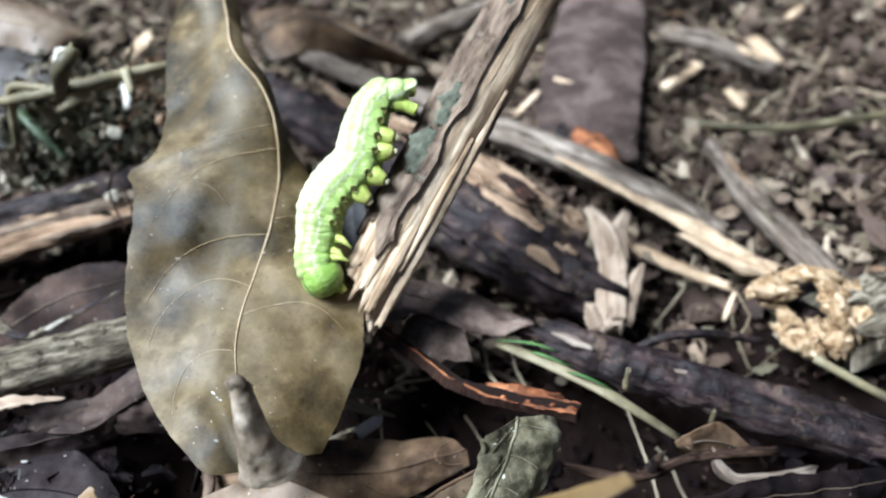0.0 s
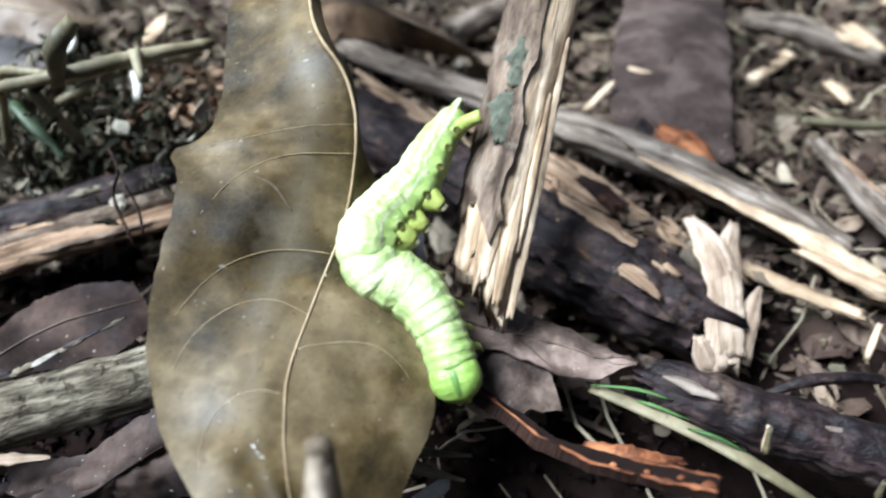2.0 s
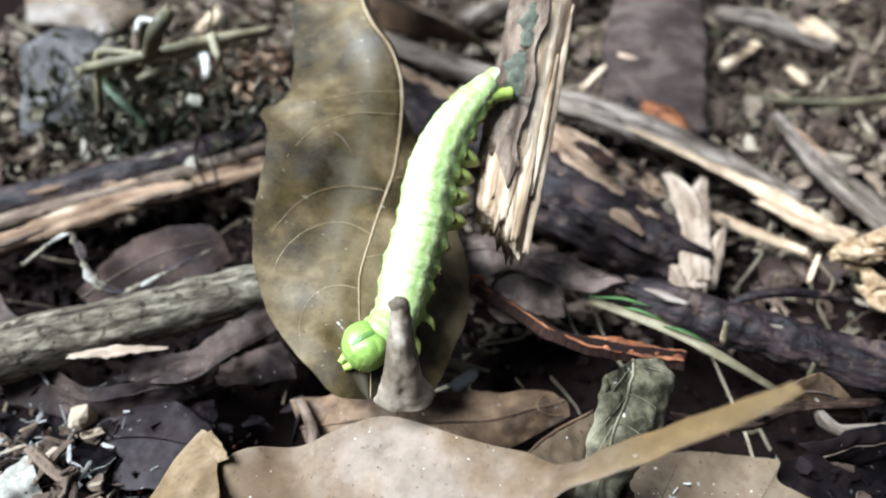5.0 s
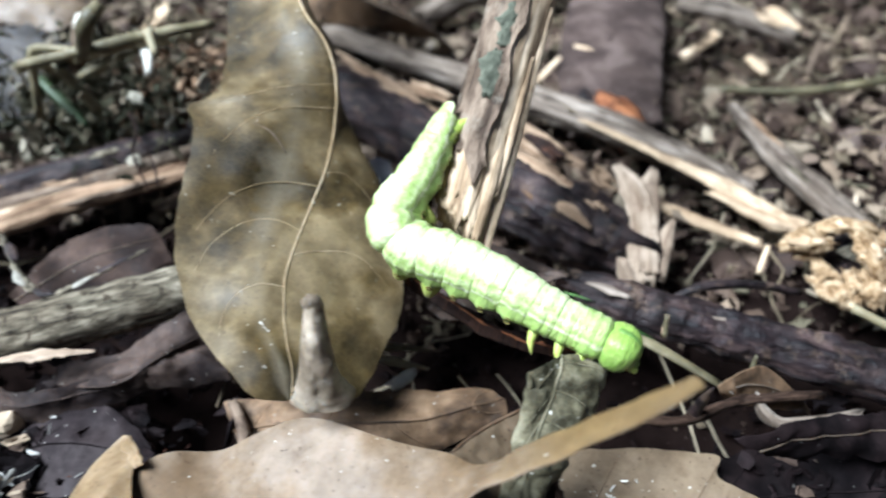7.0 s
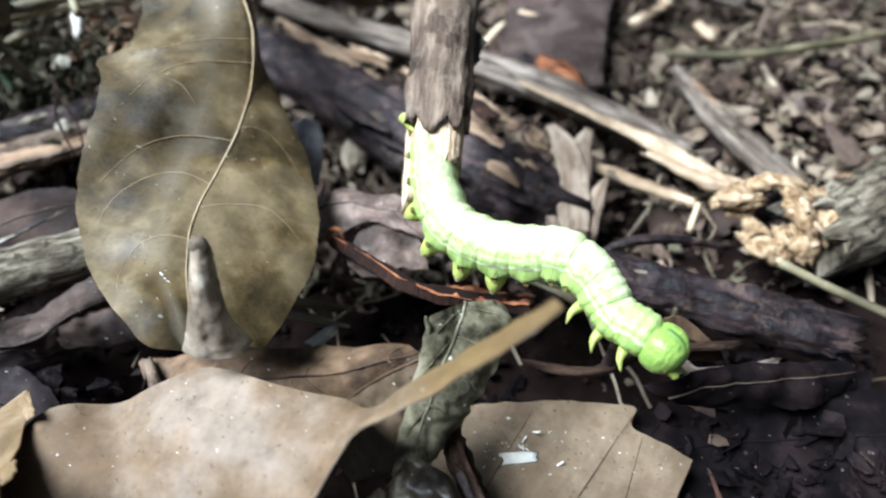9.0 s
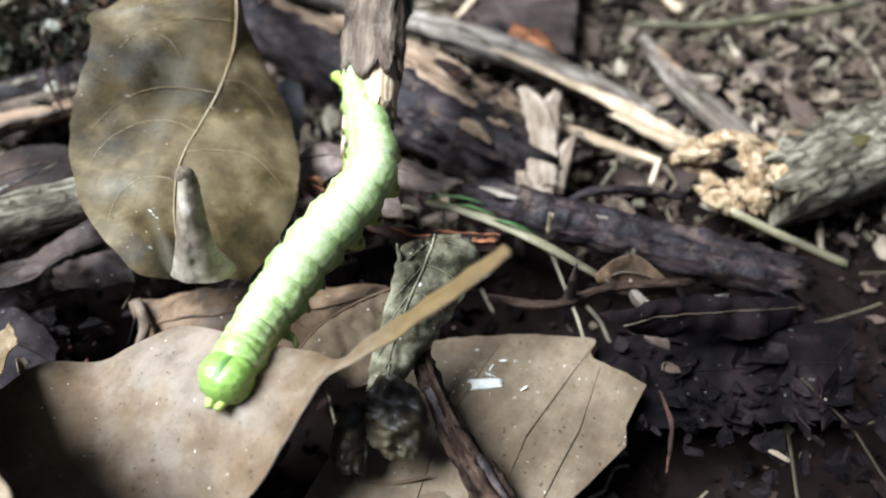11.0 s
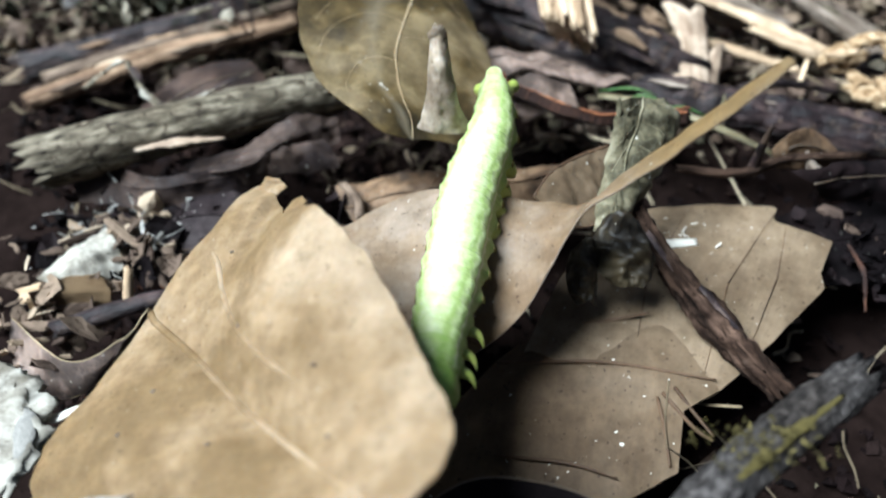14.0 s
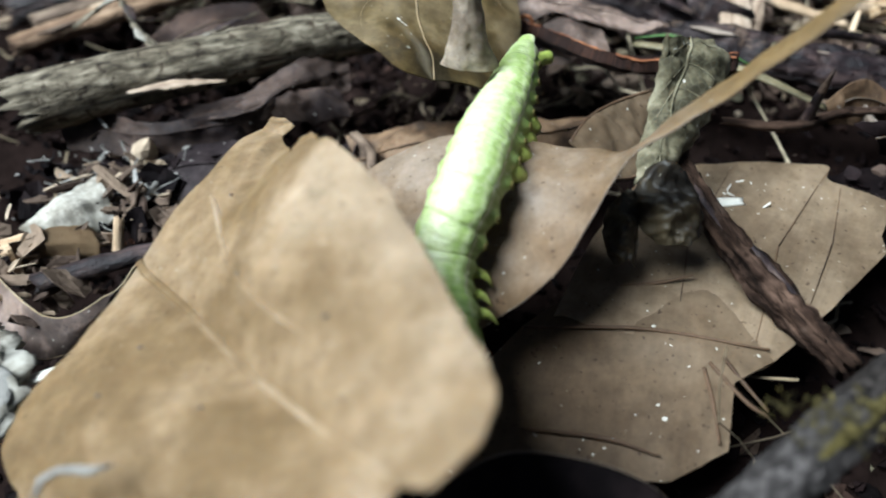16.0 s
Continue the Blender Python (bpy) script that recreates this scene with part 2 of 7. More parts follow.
M_RED = wood_material("red_bark", (0.012, 0.006, 0.005), (0.034, 0.016, 0.011), (0.1, 0.043, 0.022), 0.7, 260, 900, 1.0, 0.5, (0.016, 0.01, 0.009))
M_ORANGE = wood_material("orange_inner_bark", (0.08, 0.027, 0.011), (0.23, 0.085, 0.034), (0.4, 0.17, 0.07), 0.65, 250, 500, 1.0, 0.4, (0.04, 0.018, 0.01))
M_LICHEN = grain_material("lichen", [(0.0, (0.11, 0.122, 0.09)), (1.0, (0.18, 0.188, 0.14))], 900)
M_GRASS = leaf_material("green_blade", (0.03, 0.07, 0.015), (0.055, 0.13, 0.03), (0.11, 0.21, 0.06), 0.5, 0.4, 0.0, 0.1)
M_STRAW = leaf_material("straw_blade", (0.09, 0.078, 0.042), (0.2, 0.172, 0.098), (0.33, 0.29, 0.185), 0.5, 0.4, 0.1, 0.1)
M_WHITE = grain_material("white_chip", [(0.0, (0.55, 0.52, 0.45)), (1.0, (0.75, 0.72, 0.64))], 900, 0.6, 0.4, 0.3)

M_LEAF_RED = leaf_material("red_brown_leaf", (0.018, 0.01, 0.008), (0.043, 0.026, 0.02), (0.08, 0.051, 0.039), 0.65, 0.2, 0.4, 0.3, 0.1, 110)

M_CLOD = grain_material("brown_clod", [(0.0, (0.06, 0.034, 0.02)), (0.5, (0.17, 0.105, 0.062)), (1.0, (0.34, 0.24, 0.16))], 500, 0.9, 1.0, 0.7, 0.1)

M_SPEAR = leaf_material("dark_green_blade", (0.02, 0.035, 0.012), (0.04, 0.065, 0.022), (0.08, 0.11, 0.045), 0.5, 0.4, 0.1, 0.1)
M_TANWOOD = wood_material("tan_wood", (0.12, 0.072, 0.043), (0.27, 0.178, 0.11), (0.46, 0.33, 0.215), 0.75, 60, 900, 0.9, 0.4, (0.08, 0.05, 0.035), 0.2, 0.7)
M_FORK = wood_material("grey_tan_wood", (0.28, 0.2, 0.14), (0.46, 0.36, 0.265), (0.6, 0.49, 0.385), 0.75, 60, 900, 0.8, 0.4, (0.2, 0.14, 0.1), 0.2, 0.5)
M_BARE = wood_material("bared_wood", (0.2, 0.125, 0.075), (0.33, 0.228, 0.145), (0.48, 0.36, 0.25), 0.75, 50, 1000, 0.9, 0.15, (0.16, 0.1, 0.06), 0.2, 0.35)
M_LEAF_UMBER = leaf_material("umber_leaf", (0.085, 0.056, 0.031), (0.112, 0.077, 0.045), (0.14, 0.1, 0.062), 0.6, 0.22, 0.8, 0.3, 0.1, 60, 0.25, patchy=0.2, pits=0.9)
M_VEIN_BROWN = leaf_material("brown_leaf_vein", (0.07, 0.042, 0.024), (0.1, 0.062, 0.036), (0.14, 0.09, 0.055), 0.6, 0.25, 0.0, 0.0)
M_LEAF_DRIP = leaf_material("ochre_tipped_leaf", (0.145, 0.094, 0.05), (0.198, 0.142, 0.092), (0.25, 0.195, 0.148), 0.56, 0.25, 0.75, 0.15, 0.15, 75, 0.4, (0.15, 0.096, 0.034), (0.8, 0.0, 0.0), 0.3, pits=0.8)
M_MOULD = grain_material("white_mould", [(0.0, (0.16, 0.152, 0.135)), (0.6, (0.28, 0.27, 0.25)), (1.0, (0.5, 0.49, 0.46))], 900, 0.8, 0.5, 0.5)
M_ROOT = wood_material("root_bark", (0.01, 0.006, 0.004), (0.038, 0.023, 0.016), (0.105, 0.067, 0.047), 0.85, 220, 1300, 1.0, 0.3, (0.13, 0.09, 0.066), 0.1)
M_NEARBARK = wood_material("black_branch_bark", (0.018, 0.016, 0.015), (0.05, 0.045, 0.043), (0.125, 0.113, 0.107), 0.85, 900, 1300, 1.0, 0.5, (0.03, 0.026, 0.024), 0.12, 0.6)
M_LEAF_SLAB = leaf_material("grey_leaf", (0.05, 0.045, 0.044), (0.09, 0.082, 0.08), (0.15, 0.138, 0.133), 0.6, 0.25)
M_LEAF_CURL = leaf_material("grey_olive_leaf", (0.042, 0.037, 0.02), (0.12, 0.107, 0.064), (0.24, 0.22, 0.15), 0.7, 0.25, 0.7, 0.8, 0.1, 170, 0.5)
M_LEAF_LOBE = leaf_material("dark_olive_leaf", (0.01, 0.007, 0.004), (0.03, 0.022, 0.011), (0.075, 0.058, 0.031), 0.5, 0.4, 0.4, 0.4, 0.1, 150, 0.5)
# humus darkened to near-black: shade of the hollow and gaps is in its colour
M_SHADED_HUMUS = grain_material("shaded_humus_crumb", [(0.0, (0.004, 0.003, 0.003)), (0.6, (0.01, 0.006, 0.006)), (0.85, (0.022, 0.014, 0.012)), (0.97, (0.035, 0.02, 0.016)), (1.0, (0.12, 0.085, 0.06))], 700, 0.85, 0.8, 0.6, 0.06)


def body_material(name, top, side, belly, stripe, tint=(0.85, 0.9, 0.7), rough=0.42, through_light=0.35):
    """Living skin: pale back with lengthwise lines, yellower flanks, fine warts, light that passes through."""
    m, nt, b = begin(name, rough, 0.45)
    tc = nt.nodes.new("ShaderNodeTexCoord")
    sep = nt.nodes.new("ShaderNodeSeparateXYZ")
    nt.links.new(tc.outputs["Object"], sep.inputs[0])
    fine = tex_noise(nt, coords(nt), 900, 4, 0.6)
    wave = nt.nodes.new("ShaderNodeMath")
    wave.operation = "MULTIPLY_ADD"
    nt.links.new(fine, wave.inputs[0])
    wave.inputs[1].default_value = 0.0012
    nt.links.new(sep.outputs["Z"], wave.inputs[2])
    span = nt.nodes.new("ShaderNodeMapRange")
    span.inputs["From Min"].default_value, span.inputs["From Max"].default_value = -0.0024, 0.0042
    nt.links.new(wave.outputs[0], span.inputs[0])
    col = ramp(nt, span.outputs[0], [(0.0, belly), (0.28, side), (0.5, side), (0.56, stripe), (0.62, side), (0.7, top), (0.77, side), (0.84, top), (0.97, stripe)])
    dots = ramp(nt, tex_noise(nt, coords(nt), 1500, 3, 0.5), [(0.35, tint), (0.65, (1.06, 1.05, 1.04))])
    col = mix(nt, col, dots, 0.7, "MULTIPLY")
    wart = ramp(nt, tex_noise(nt, coords(nt), 2100, 2, 0.4), [(0.68, (0, 0, 0)), (0.72, (1, 1, 1))])
    col = mix(nt, col, stripe, mix(nt, (0, 0, 0), wart, 0.7))
    nt.links.new(col, b.inputs["Base Color"])
    b.inputs["Subsurface Weight"].default_value = through_light
    b.inputs["Subsurface Radius"].default_value = (0.0012, 0.0014, 0.0006)
    folds = tex_noise(nt, stretched(nt, coords(nt), 1700, 380, 380), 1.0, 4, 0.55)
    relief(nt, b, mix(nt, folds, tex_noise(nt, coords(nt), 1300, 3, 0.5), 0.35), 0.55, 0.0007)
    return m


M_SKIN = body_material("caterpillar_skin", (0.5, 0.565, 0.29), (0.33, 0.43, 0.13), (0.34, 0.4, 0.1), (0.61, 0.63, 0.41))
M_COLLAR = body_material("caterpillar_collar", (0.38, 0.48, 0.17), (0.3, 0.42, 0.11), (0.38, 0.42, 0.12), (0.56, 0.6, 0.36))
M_HEAD = body_material("caterpillar_head", (0.28, 0.4, 0.085), (0.25, 0.37, 0.075), (0.36, 0.42, 0.11), (0.32, 0.43, 0.11), rough=0.36, through_light=0.25)
M_STRIPE = grain_material("green_stripe", [(0.0, (0.13, 0.24, 0.045)), (1.0, (0.15, 0.27, 0.055))], 700, 0.45, 0.3, 0.4, 0.5)
M_LEG = body_material("caterpillar_leg", (0.38, 0.46, 0.1), (0.36, 0.43, 0.09), (0.44, 0.46, 0.13), (0.4, 0.46, 0.12))
M_FOOT = grain_material("caterpillar_foot", [(0.0, (0.42, 0.4, 0.24)), (1.0, (0.5, 0.46, 0.28))], 900, 0.6, 0.4, 0.4)
M_SPOT = grain_material("dark_spot", [(0.0, (0.14, 0.12, 0.035)), (1.0, (0.18, 0.15, 0.045))], 900)


# ---- builders (all lengths in millimetres) ----
def mk(name, V, F, material, parent=None, label="", uv=None, smooth=True):
    me = bpy.data.meshes.new(name)
    me.from_pydata([tuple(p) for p in np.asarray(V, float) * MM], [], F)
    me.materials.append(material)
    if uv is not None:
        lay = me.uv_layers.new(name="uv")
        idx = np.empty(len(me.loops), np.int32)
        me.loops.foreach_get("vertex_index", idx)
        lay.data.foreach_set("uv", np.asarray(uv, np.float32)[idx].ravel())
    if smooth:
        me.polygons.foreach_set("use_smooth", np.ones(len(me.polygons), bool))
    me.update()
    ob = new(name, me)
    if parent:
        ob.parent = parent
    if label:
        ob["label"] = label
    return ob


def spline(pts, n):
    """Catmull-Rom through the points, n samples at even steps of the parameter."""
    P = np.asarray(pts, float)
    if len(P) == 2:
        return P[0] + (P[1] - P[0]) * np.linspace(0, 1, n)[:, None]
    P = np.vstack([2 * P[0] - P[1], P, 2 * P[-1] - P[-2]])
    s = np.linspace(0, len(P) - 3 - 1e-9, n)
    i = s.astype(int)
    f = (s - i)[:, None]
    a, b, c, d = P[i], P[i + 1], P[i + 2], P[i + 3]
    return 0.5 * (2 * b + (c - a) * f + (2 * a - 5 * b + 4 * c - d) * f ** 2 + (3 * b - a - 3 * c + d) * f ** 3)


def unit(v):
    v = np.asarray(v, float)
    return v / np.maximum(np.linalg.norm(v, axis=-1, keepdims=True), 1e-9)


def fuzz(P, scale, seed=0.0):
    """Smooth noise, -1 to 1, at points in millimetres."""
    return np.array([noise.noise(Vector((p[0] / scale + seed, p[1] / scale - seed, p[2] / scale + 2 * seed))) for p in P])


def rod_data(pts, radii, ring=14, step=1.2, lump=0.12, ragged=1.0, flat=1.0, up=(0, 0, 1), lump_size=4.0, groove=0.0):
    """A tapering, lumpy rod along the points; flat below 1 presses it along up; ragged: broken ends."""
    L = np.linalg.norm(np.diff(spline(pts, 30), axis=0), axis=1).sum()
    n = max(6, min(90, int(L / step)))
    C = spline(pts, n)
    R = np.interp(np.linspace(0, 1, n), np.linspace(0, 1, len(radii)), radii)
    T = unit(np.gradient(C, axis=0))
    A = unit(np.cross(T, np.asarray(up, float) + 1e-4))
    B = np.cross(A, T)
    seed = float(rng.uniform(0, 50))
    V, UV = [], []
    s = np.concatenate([[0], np.cumsum(np.linalg.norm(np.diff(C, axis=0), axis=1))])
    for i in range(n):
        for j in range(ring):
            a = 2 * math.pi * j / ring
            V.append(C[i] + R[i] * (math.cos(a) * A[i] + flat * math.sin(a) * B[i]))
            UV.append((s[i] * MM, R.mean() * a * MM))
    V = np.array(V)
    k = 1 + lump * fuzz(V, lump_size, seed) + 0.5 * lump * fuzz(V, lump_size * 0.4, seed + 9)
    if groove:
        k += groove * np.array([noise.noise(Vector((s[i] * 0.09 + seed, 2.6 * math.cos(6.2832 * j / ring), 2.6 * math.sin(6.2832 * j / ring)))) + 0.7 * noise.noise(Vector((s[i] * 0.22 + seed, 6 * math.cos(6.2832 * j / ring), 6 * math.sin(6.2832 * j / ring)))) for i in range(n) for j in range(ring)])
    cc = np.repeat(C, ring, axis=0)
    V = cc + (V - cc) * k[:, None]
    for end, sgn in ((0, -1), (n - 1, 1)):
        q = slice(end * ring, (end + 1) * ring)
        V[q] += T[end] * (sgn * ragged * R[end] * rng.uniform(-0.5, 0.9, ring))[:, None]
    F = [(i * ring + j, i * ring + (j + 1) % ring, (i + 1) * ring + (j + 1) % ring, (i + 1) * ring + j) for i in range(n - 1) for j in range(ring)]
    V = np.vstack([V, C[0] + T[0] * 0.2 * R[0], C[-1] - T[-1] * 0.2 * R[-1]])
    UV += [(0, 0), (s[-1] * MM, 0)]
    F += [(n * ring, (j + 1) % ring, j) for j in range(ring)]
    F += [(n * ring + 1, (n - 1) * ring + j, (n - 1) * ring + (j + 1) % ring) for j in range(ring)]
    return V, F, UV


def rod(name, pts, radii, material, label="", category="", parent=None, group="", **kw):
    V, F, UV = rod_data(pts, radii, **kw)
    ob = mk(name, V, F, material, parent, "", UV)
    if parent is None:
        tagged(ob, label, category, group)
    elif label:
        ob["label"] = label
    return ob


def stick(name, pts, radii, material, label, category, patches=(), **kw):
    """A branch in parts: its bark, and raised patches (from, to, angle off the top, half-width, material, name) that hug it."""
    thing = tagged(new(name), label, category)
    V, F, UV = rod_data(pts, radii, **kw)
    mk("bark", V, F, material, thing, "", UV)
    C = spline(pts, 60)
    R = np.interp(np.linspace(0, 1, 60), np.linspace(0, 1, len(radii)), radii)
    T = unit(np.gradient(C, axis=0))
    A = unit(np.cross(T, (0, 0, 1)))
    B = np.cross(A, T)
    flat = kw.get("flat", 1.0)
    for u0, u1, a, w, m, kind in patches:
        k = [int(59 * u) for u in np.linspace(u0, u1, 7)]
        path = [C[i] + R[i] * 0.95 * (math.sin(a) * A[i] + flat * math.cos(a) * B[i]) for i in k]
        V, F, UV = rod_data(path, [w * 0.25, w, w * 0.8, w * 0.25], ring=14, step=0.5, lump=0.4, ragged=1.2, flat=0.35, lump_size=1.6, groove=0.15)
        mk(kind, V, F, m, thing, "", UV)
    return thing


class Blade:
    """A leaf's surface between a left margin, a midrib and a right margin."""

    def __init__(self, left, rib, right, sag=(0.0, 0.0), crinkle=0.35, ragged=0.0, crinkle_size=9.0, n=44, m=8):
        self.n, self.m = n, m
        l, c, r = spline(left, n), spline(rib, n), spline(right, n)
        seed = float(rng.uniform(0, 60))
        if ragged:
            l = c + (l - c) * (1 + ragged * (fuzz(l, 3.0, seed) + 0.6 * fuzz(l, 1.1, seed)))[:, None]
            r = c + (r - c) * (1 + ragged * (fuzz(r, 3.0, seed) + 0.6 * fuzz(r, 1.1, seed)))[:, None]
        t = unit(np.gradient(c, axis=0))
        nrm = unit(np.cross(t, unit(l - r)))
        flip = np.where(nrm[:, 2:3] < 0, -1.0, 1.0)
        nrm = nrm * flip
        self.G = np.zeros((n, 2 * m + 1, 3))
        self.N = np.repeat(nrm[:, None, :], 2 * m + 1, axis=1)
        for j in range(-m, m + 1):
            f = abs(j) / m
            e = l if j < 0 else r
            w = np.linalg.norm(e - c, axis=1, keepdims=True)
            self.G[:, j + m] = c + (e - c) * f + nrm * w * (sag[0] if j < 0 else sag[1]) * 4 * f * (1 - f)
        flat = self.G.reshape(-1, 3)
        push = crinkle * (fuzz(flat, crinkle_size, seed) + 0.4 * fuzz(flat, crinkle_size * 0.33, seed + 5))
        self.G = self.G + nrm[:, None, :] * push.reshape(n, 2 * m + 1, 1)

    def at(self, u, v, lift=0.0):
        """The place at u along the rib (0 to 1) and v across (-1 left to 1 right)."""
        x, y = u * (self.n - 1), (v + 1) * self.m
        i, j = min(int(x), self.n - 2), min(int(y), 2 * self.m - 1)
        a, b = x - i, y - j
        G = self.G
        p = (G[i, j] * (1 - a) + G[i + 1, j] * a) * (1 - b) + (G[i, j + 1] * (1 - a) + G[i + 1, j + 1] * a) * b
        return p + self.N[i, j] * lift

    def mesh(self, name, material, thick=0.22, parent=None, label=""):
        k = 2 * self.m + 1
        top = self.G.reshape(-1, 3)
        bot = (self.G - self.N * thick).reshape(-1, 3)
        q = len(top)
        uv = [(i / (self.n - 1), j / (k - 1)) for i in range(self.n) for j in range(k)] * 2
        F = []
        for i in range(self.n - 1):
            for j in range(k - 1):
                a = i * k + j
                F += [(a, a + 1, a + k + 1, a + k), (q + a, q + a + k, q + a + k + 1, q + a + 1)]
        # the cut edge has corners of its own, so that the blade stays crisp along it
        last = (self.n - 1) * k
        loop = list(range(k)) + [i * k + k - 1 for i in range(1, self.n)] + list(range(last + k - 2, last - 1, -1)) + [i * k for i in range(self.n - 2, 0, -1)]
        e, c = 2 * q, len(loop)
        V = np.vstack([top, bot, top[loop], bot[loop]])
        uv = uv + [uv[a] for a in loop] * 2
        F += [(e + i, e + c + i, e + c + (i + 1) % c, e + (i + 1) % c) for i in range(c)]
        return mk(name, V, F, material, parent, label, uv)


def leaf(name, left, rib, right, material, label, category="leaf", sag=(0, 0), veins=0, vein=None, rib_r=0.45, slant=0.14, span=(0.08, 0.85), side="both",
         thick=0.22, lift=0.1, vein_r=0.2, rib_end=1.0, rim=0.0, **kw):
    """A dead leaf: blade, raised midrib and side veins as parts of one thing."""
    b = Blade(left, rib, right, sag, **kw)
    thing = tagged(new(name), label, category)
    b.mesh("blade", material, thick, thing)
    if rib_r:
        path = [b.at(u, 0, lift) for u in np.linspace(0, rib_end, 50)]
        V, F, UV = rod_data(path, [rib_r, rib_r * 0.8, rib_r * 0.3], ring=7, step=1.0, lump=0.06, ragged=0.1)
        mk("midrib", V, F, vein or M_VEIN, thing, "", UV)
    if rim:
        for s in (-1, 1):
            V, F, UV = rod_data([b.at(u, s, -0.1) for u in np.linspace(0.0, 1.0, 40)], [rim, rim, rim * 0.7], ring=6, step=0.9, lump=0.1, ragged=0.1)
            mk("margin", V, F, vein or M_VEIN, thing, "thin pale rim", UV)
    for i in range(veins):
        u = span[0] + (span[1] - span[0]) * (i + 0.25 * rng.random()) / max(1, veins - 1)
        for s in ((-1, 1) if side == "both" else (side,)):
            path = [b.at(min(1, u + slant * f ** 1.6), s * 0.93 * f, lift * 0.6) for f in np.linspace(0, 1, 9)]
            V, F, UV = rod_data(path, [vein_r, vein_r * 0.7, vein_r * 0.3], ring=5, step=1.2, lump=0.05, ragged=0.1)
            mk("side_vein", V, F, vein or M_VEIN, thing, "", UV)
    return thing, b


def ground_z(x, y):
    p = Vector((x / 34, y / 34, 0.3))
    q = Vector((x / 9, y / 9, 4.1))
    r = Vector((x / 2.6, y / 2.6, 8.2))
    near = max(0.0, 1 - max(abs(x) / 400, abs(y - 60) / 400))
    hollow = 3.5 * (1 - math.tanh((y - 54) / 14)) * (1 if -150 < x < 160 and y > -120 else 0)
    return -6.5 - near * hollow + near * (3.2 * noise.noise(p) + 1.6 * noise.noise(q) + 0.7 * noise.noise(r))


def ground():
    def axis(lo, hi, mid0, mid1, step):
        out = list(np.arange(mid0, mid1, step))
        g, x = step, mid0
        while x > lo:
            g *= 1.35
            x -= g
            out.insert(0, max(x, lo))
        g, x = step, mid1
        while x < hi:
            out.append(x)
            g *= 1.35
            x += g
        return out + [hi]
    xs, ys = axis(-40000, 40000, -130, 170, 1.5), axis(-40000, 40000, -60, 260, 1.5)
    V = [(x, y, ground_z(x, y)) for y in ys for x in xs]
    k = len(xs)
    F = [(j * k + i, j * k + i + 1, (j + 1) * k + i + 1, (j + 1) * k + i) for j in range(len(ys) - 1) for i in range(k - 1)]
    tagged(mk("ground", V, F, M_SOIL), "dark damp forest soil under leaf litter", "ground", kind="structure")


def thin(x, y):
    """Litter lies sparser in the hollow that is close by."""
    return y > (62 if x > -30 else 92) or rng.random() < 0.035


def scatter(name, count, shape, material, label, area=(-120, 160, -50, 250), sink=0.3, lift=3.0, keep=None):
    """Loose bits in one mesh: shape() gives one bit's vertices and faces; each is turned, tipped and laid on the soil."""
    V, F, k = [], [], 0
    while k < count:
        x, y = rng.uniform(area[0], area[1]), rng.uniform(area[2], area[3])
        if keep and not keep(x, y):
            continue
        v, f = shape()
        a, tip, roll = rng.uniform(0, 2 * math.pi), rng.normal(0, 0.35), rng.normal(0, 0.35)
        m = np.array(Euler((tip, roll, a)).to_matrix())
        v = v @ m.T
        z = ground_z(x, y) - v[:, 2].min() * (1 - sink) + lift * rng.random() ** 2
        off = len(V)
        V.extend(v + np.array([x, y, z]))
        F.extend([tuple(off + i for i in q) for q in f])
        k += 1
    return tagged(mk(name, V, F, material, smooth=False), label, "litter", kind="stuff")


BOX = [(0, 1, 3, 2), (4, 6, 7, 5), (0, 4, 5, 1), (2, 3, 7, 6), (0, 2, 6, 4), (1, 5, 7, 3)]


def round_lump():
    """A unit ball of 18 corners, for crumbs."""
    v = [(1, 0, 0), (-1, 0, 0), (0, 1, 0), (0, -1, 0), (0, 0, 1), (0, 0, -1)]
    f = []
    for x in (0, 1):
        for y in (2, 3):
            for z in (4, 5):
                f.append((x, y, z) if (x + y + z) % 2 == 0 else (x, z, y))
    mids, out = {}, []

    def mid(a, b):
        k = (min(a, b), max(a, b))
        if k not in mids:
            p = np.array(v[a]) + np.array(v[b])
            v.append(tuple(p / np.linalg.norm(p)))
            mids[k] = len(v) - 1
        return mids[k]
    for a, b, c in f:
        d, e, g = mid(a, b), mid(b, c), mid(c, a)
        out += [(a, d, g), (d, b, e), (g, e, c), (d, e, g)]
    return np.array(v, float), out


LUMP_V, LUMP_F = round_lump()


def lump_shape(lo, hi):
    def make():
        s = lo + (hi - lo) * rng.random() ** 2.8
        size = np.array([1, rng.uniform(0.3, 0.9), rng.uniform(0.15, 0.55)]) * s * 0.6
        return LUMP_V * rng.uniform(0.35, 1.3, (18, 1)) * size + rng.normal(0, 0.07 * s, (18, 3)), LUMP_F
    return make


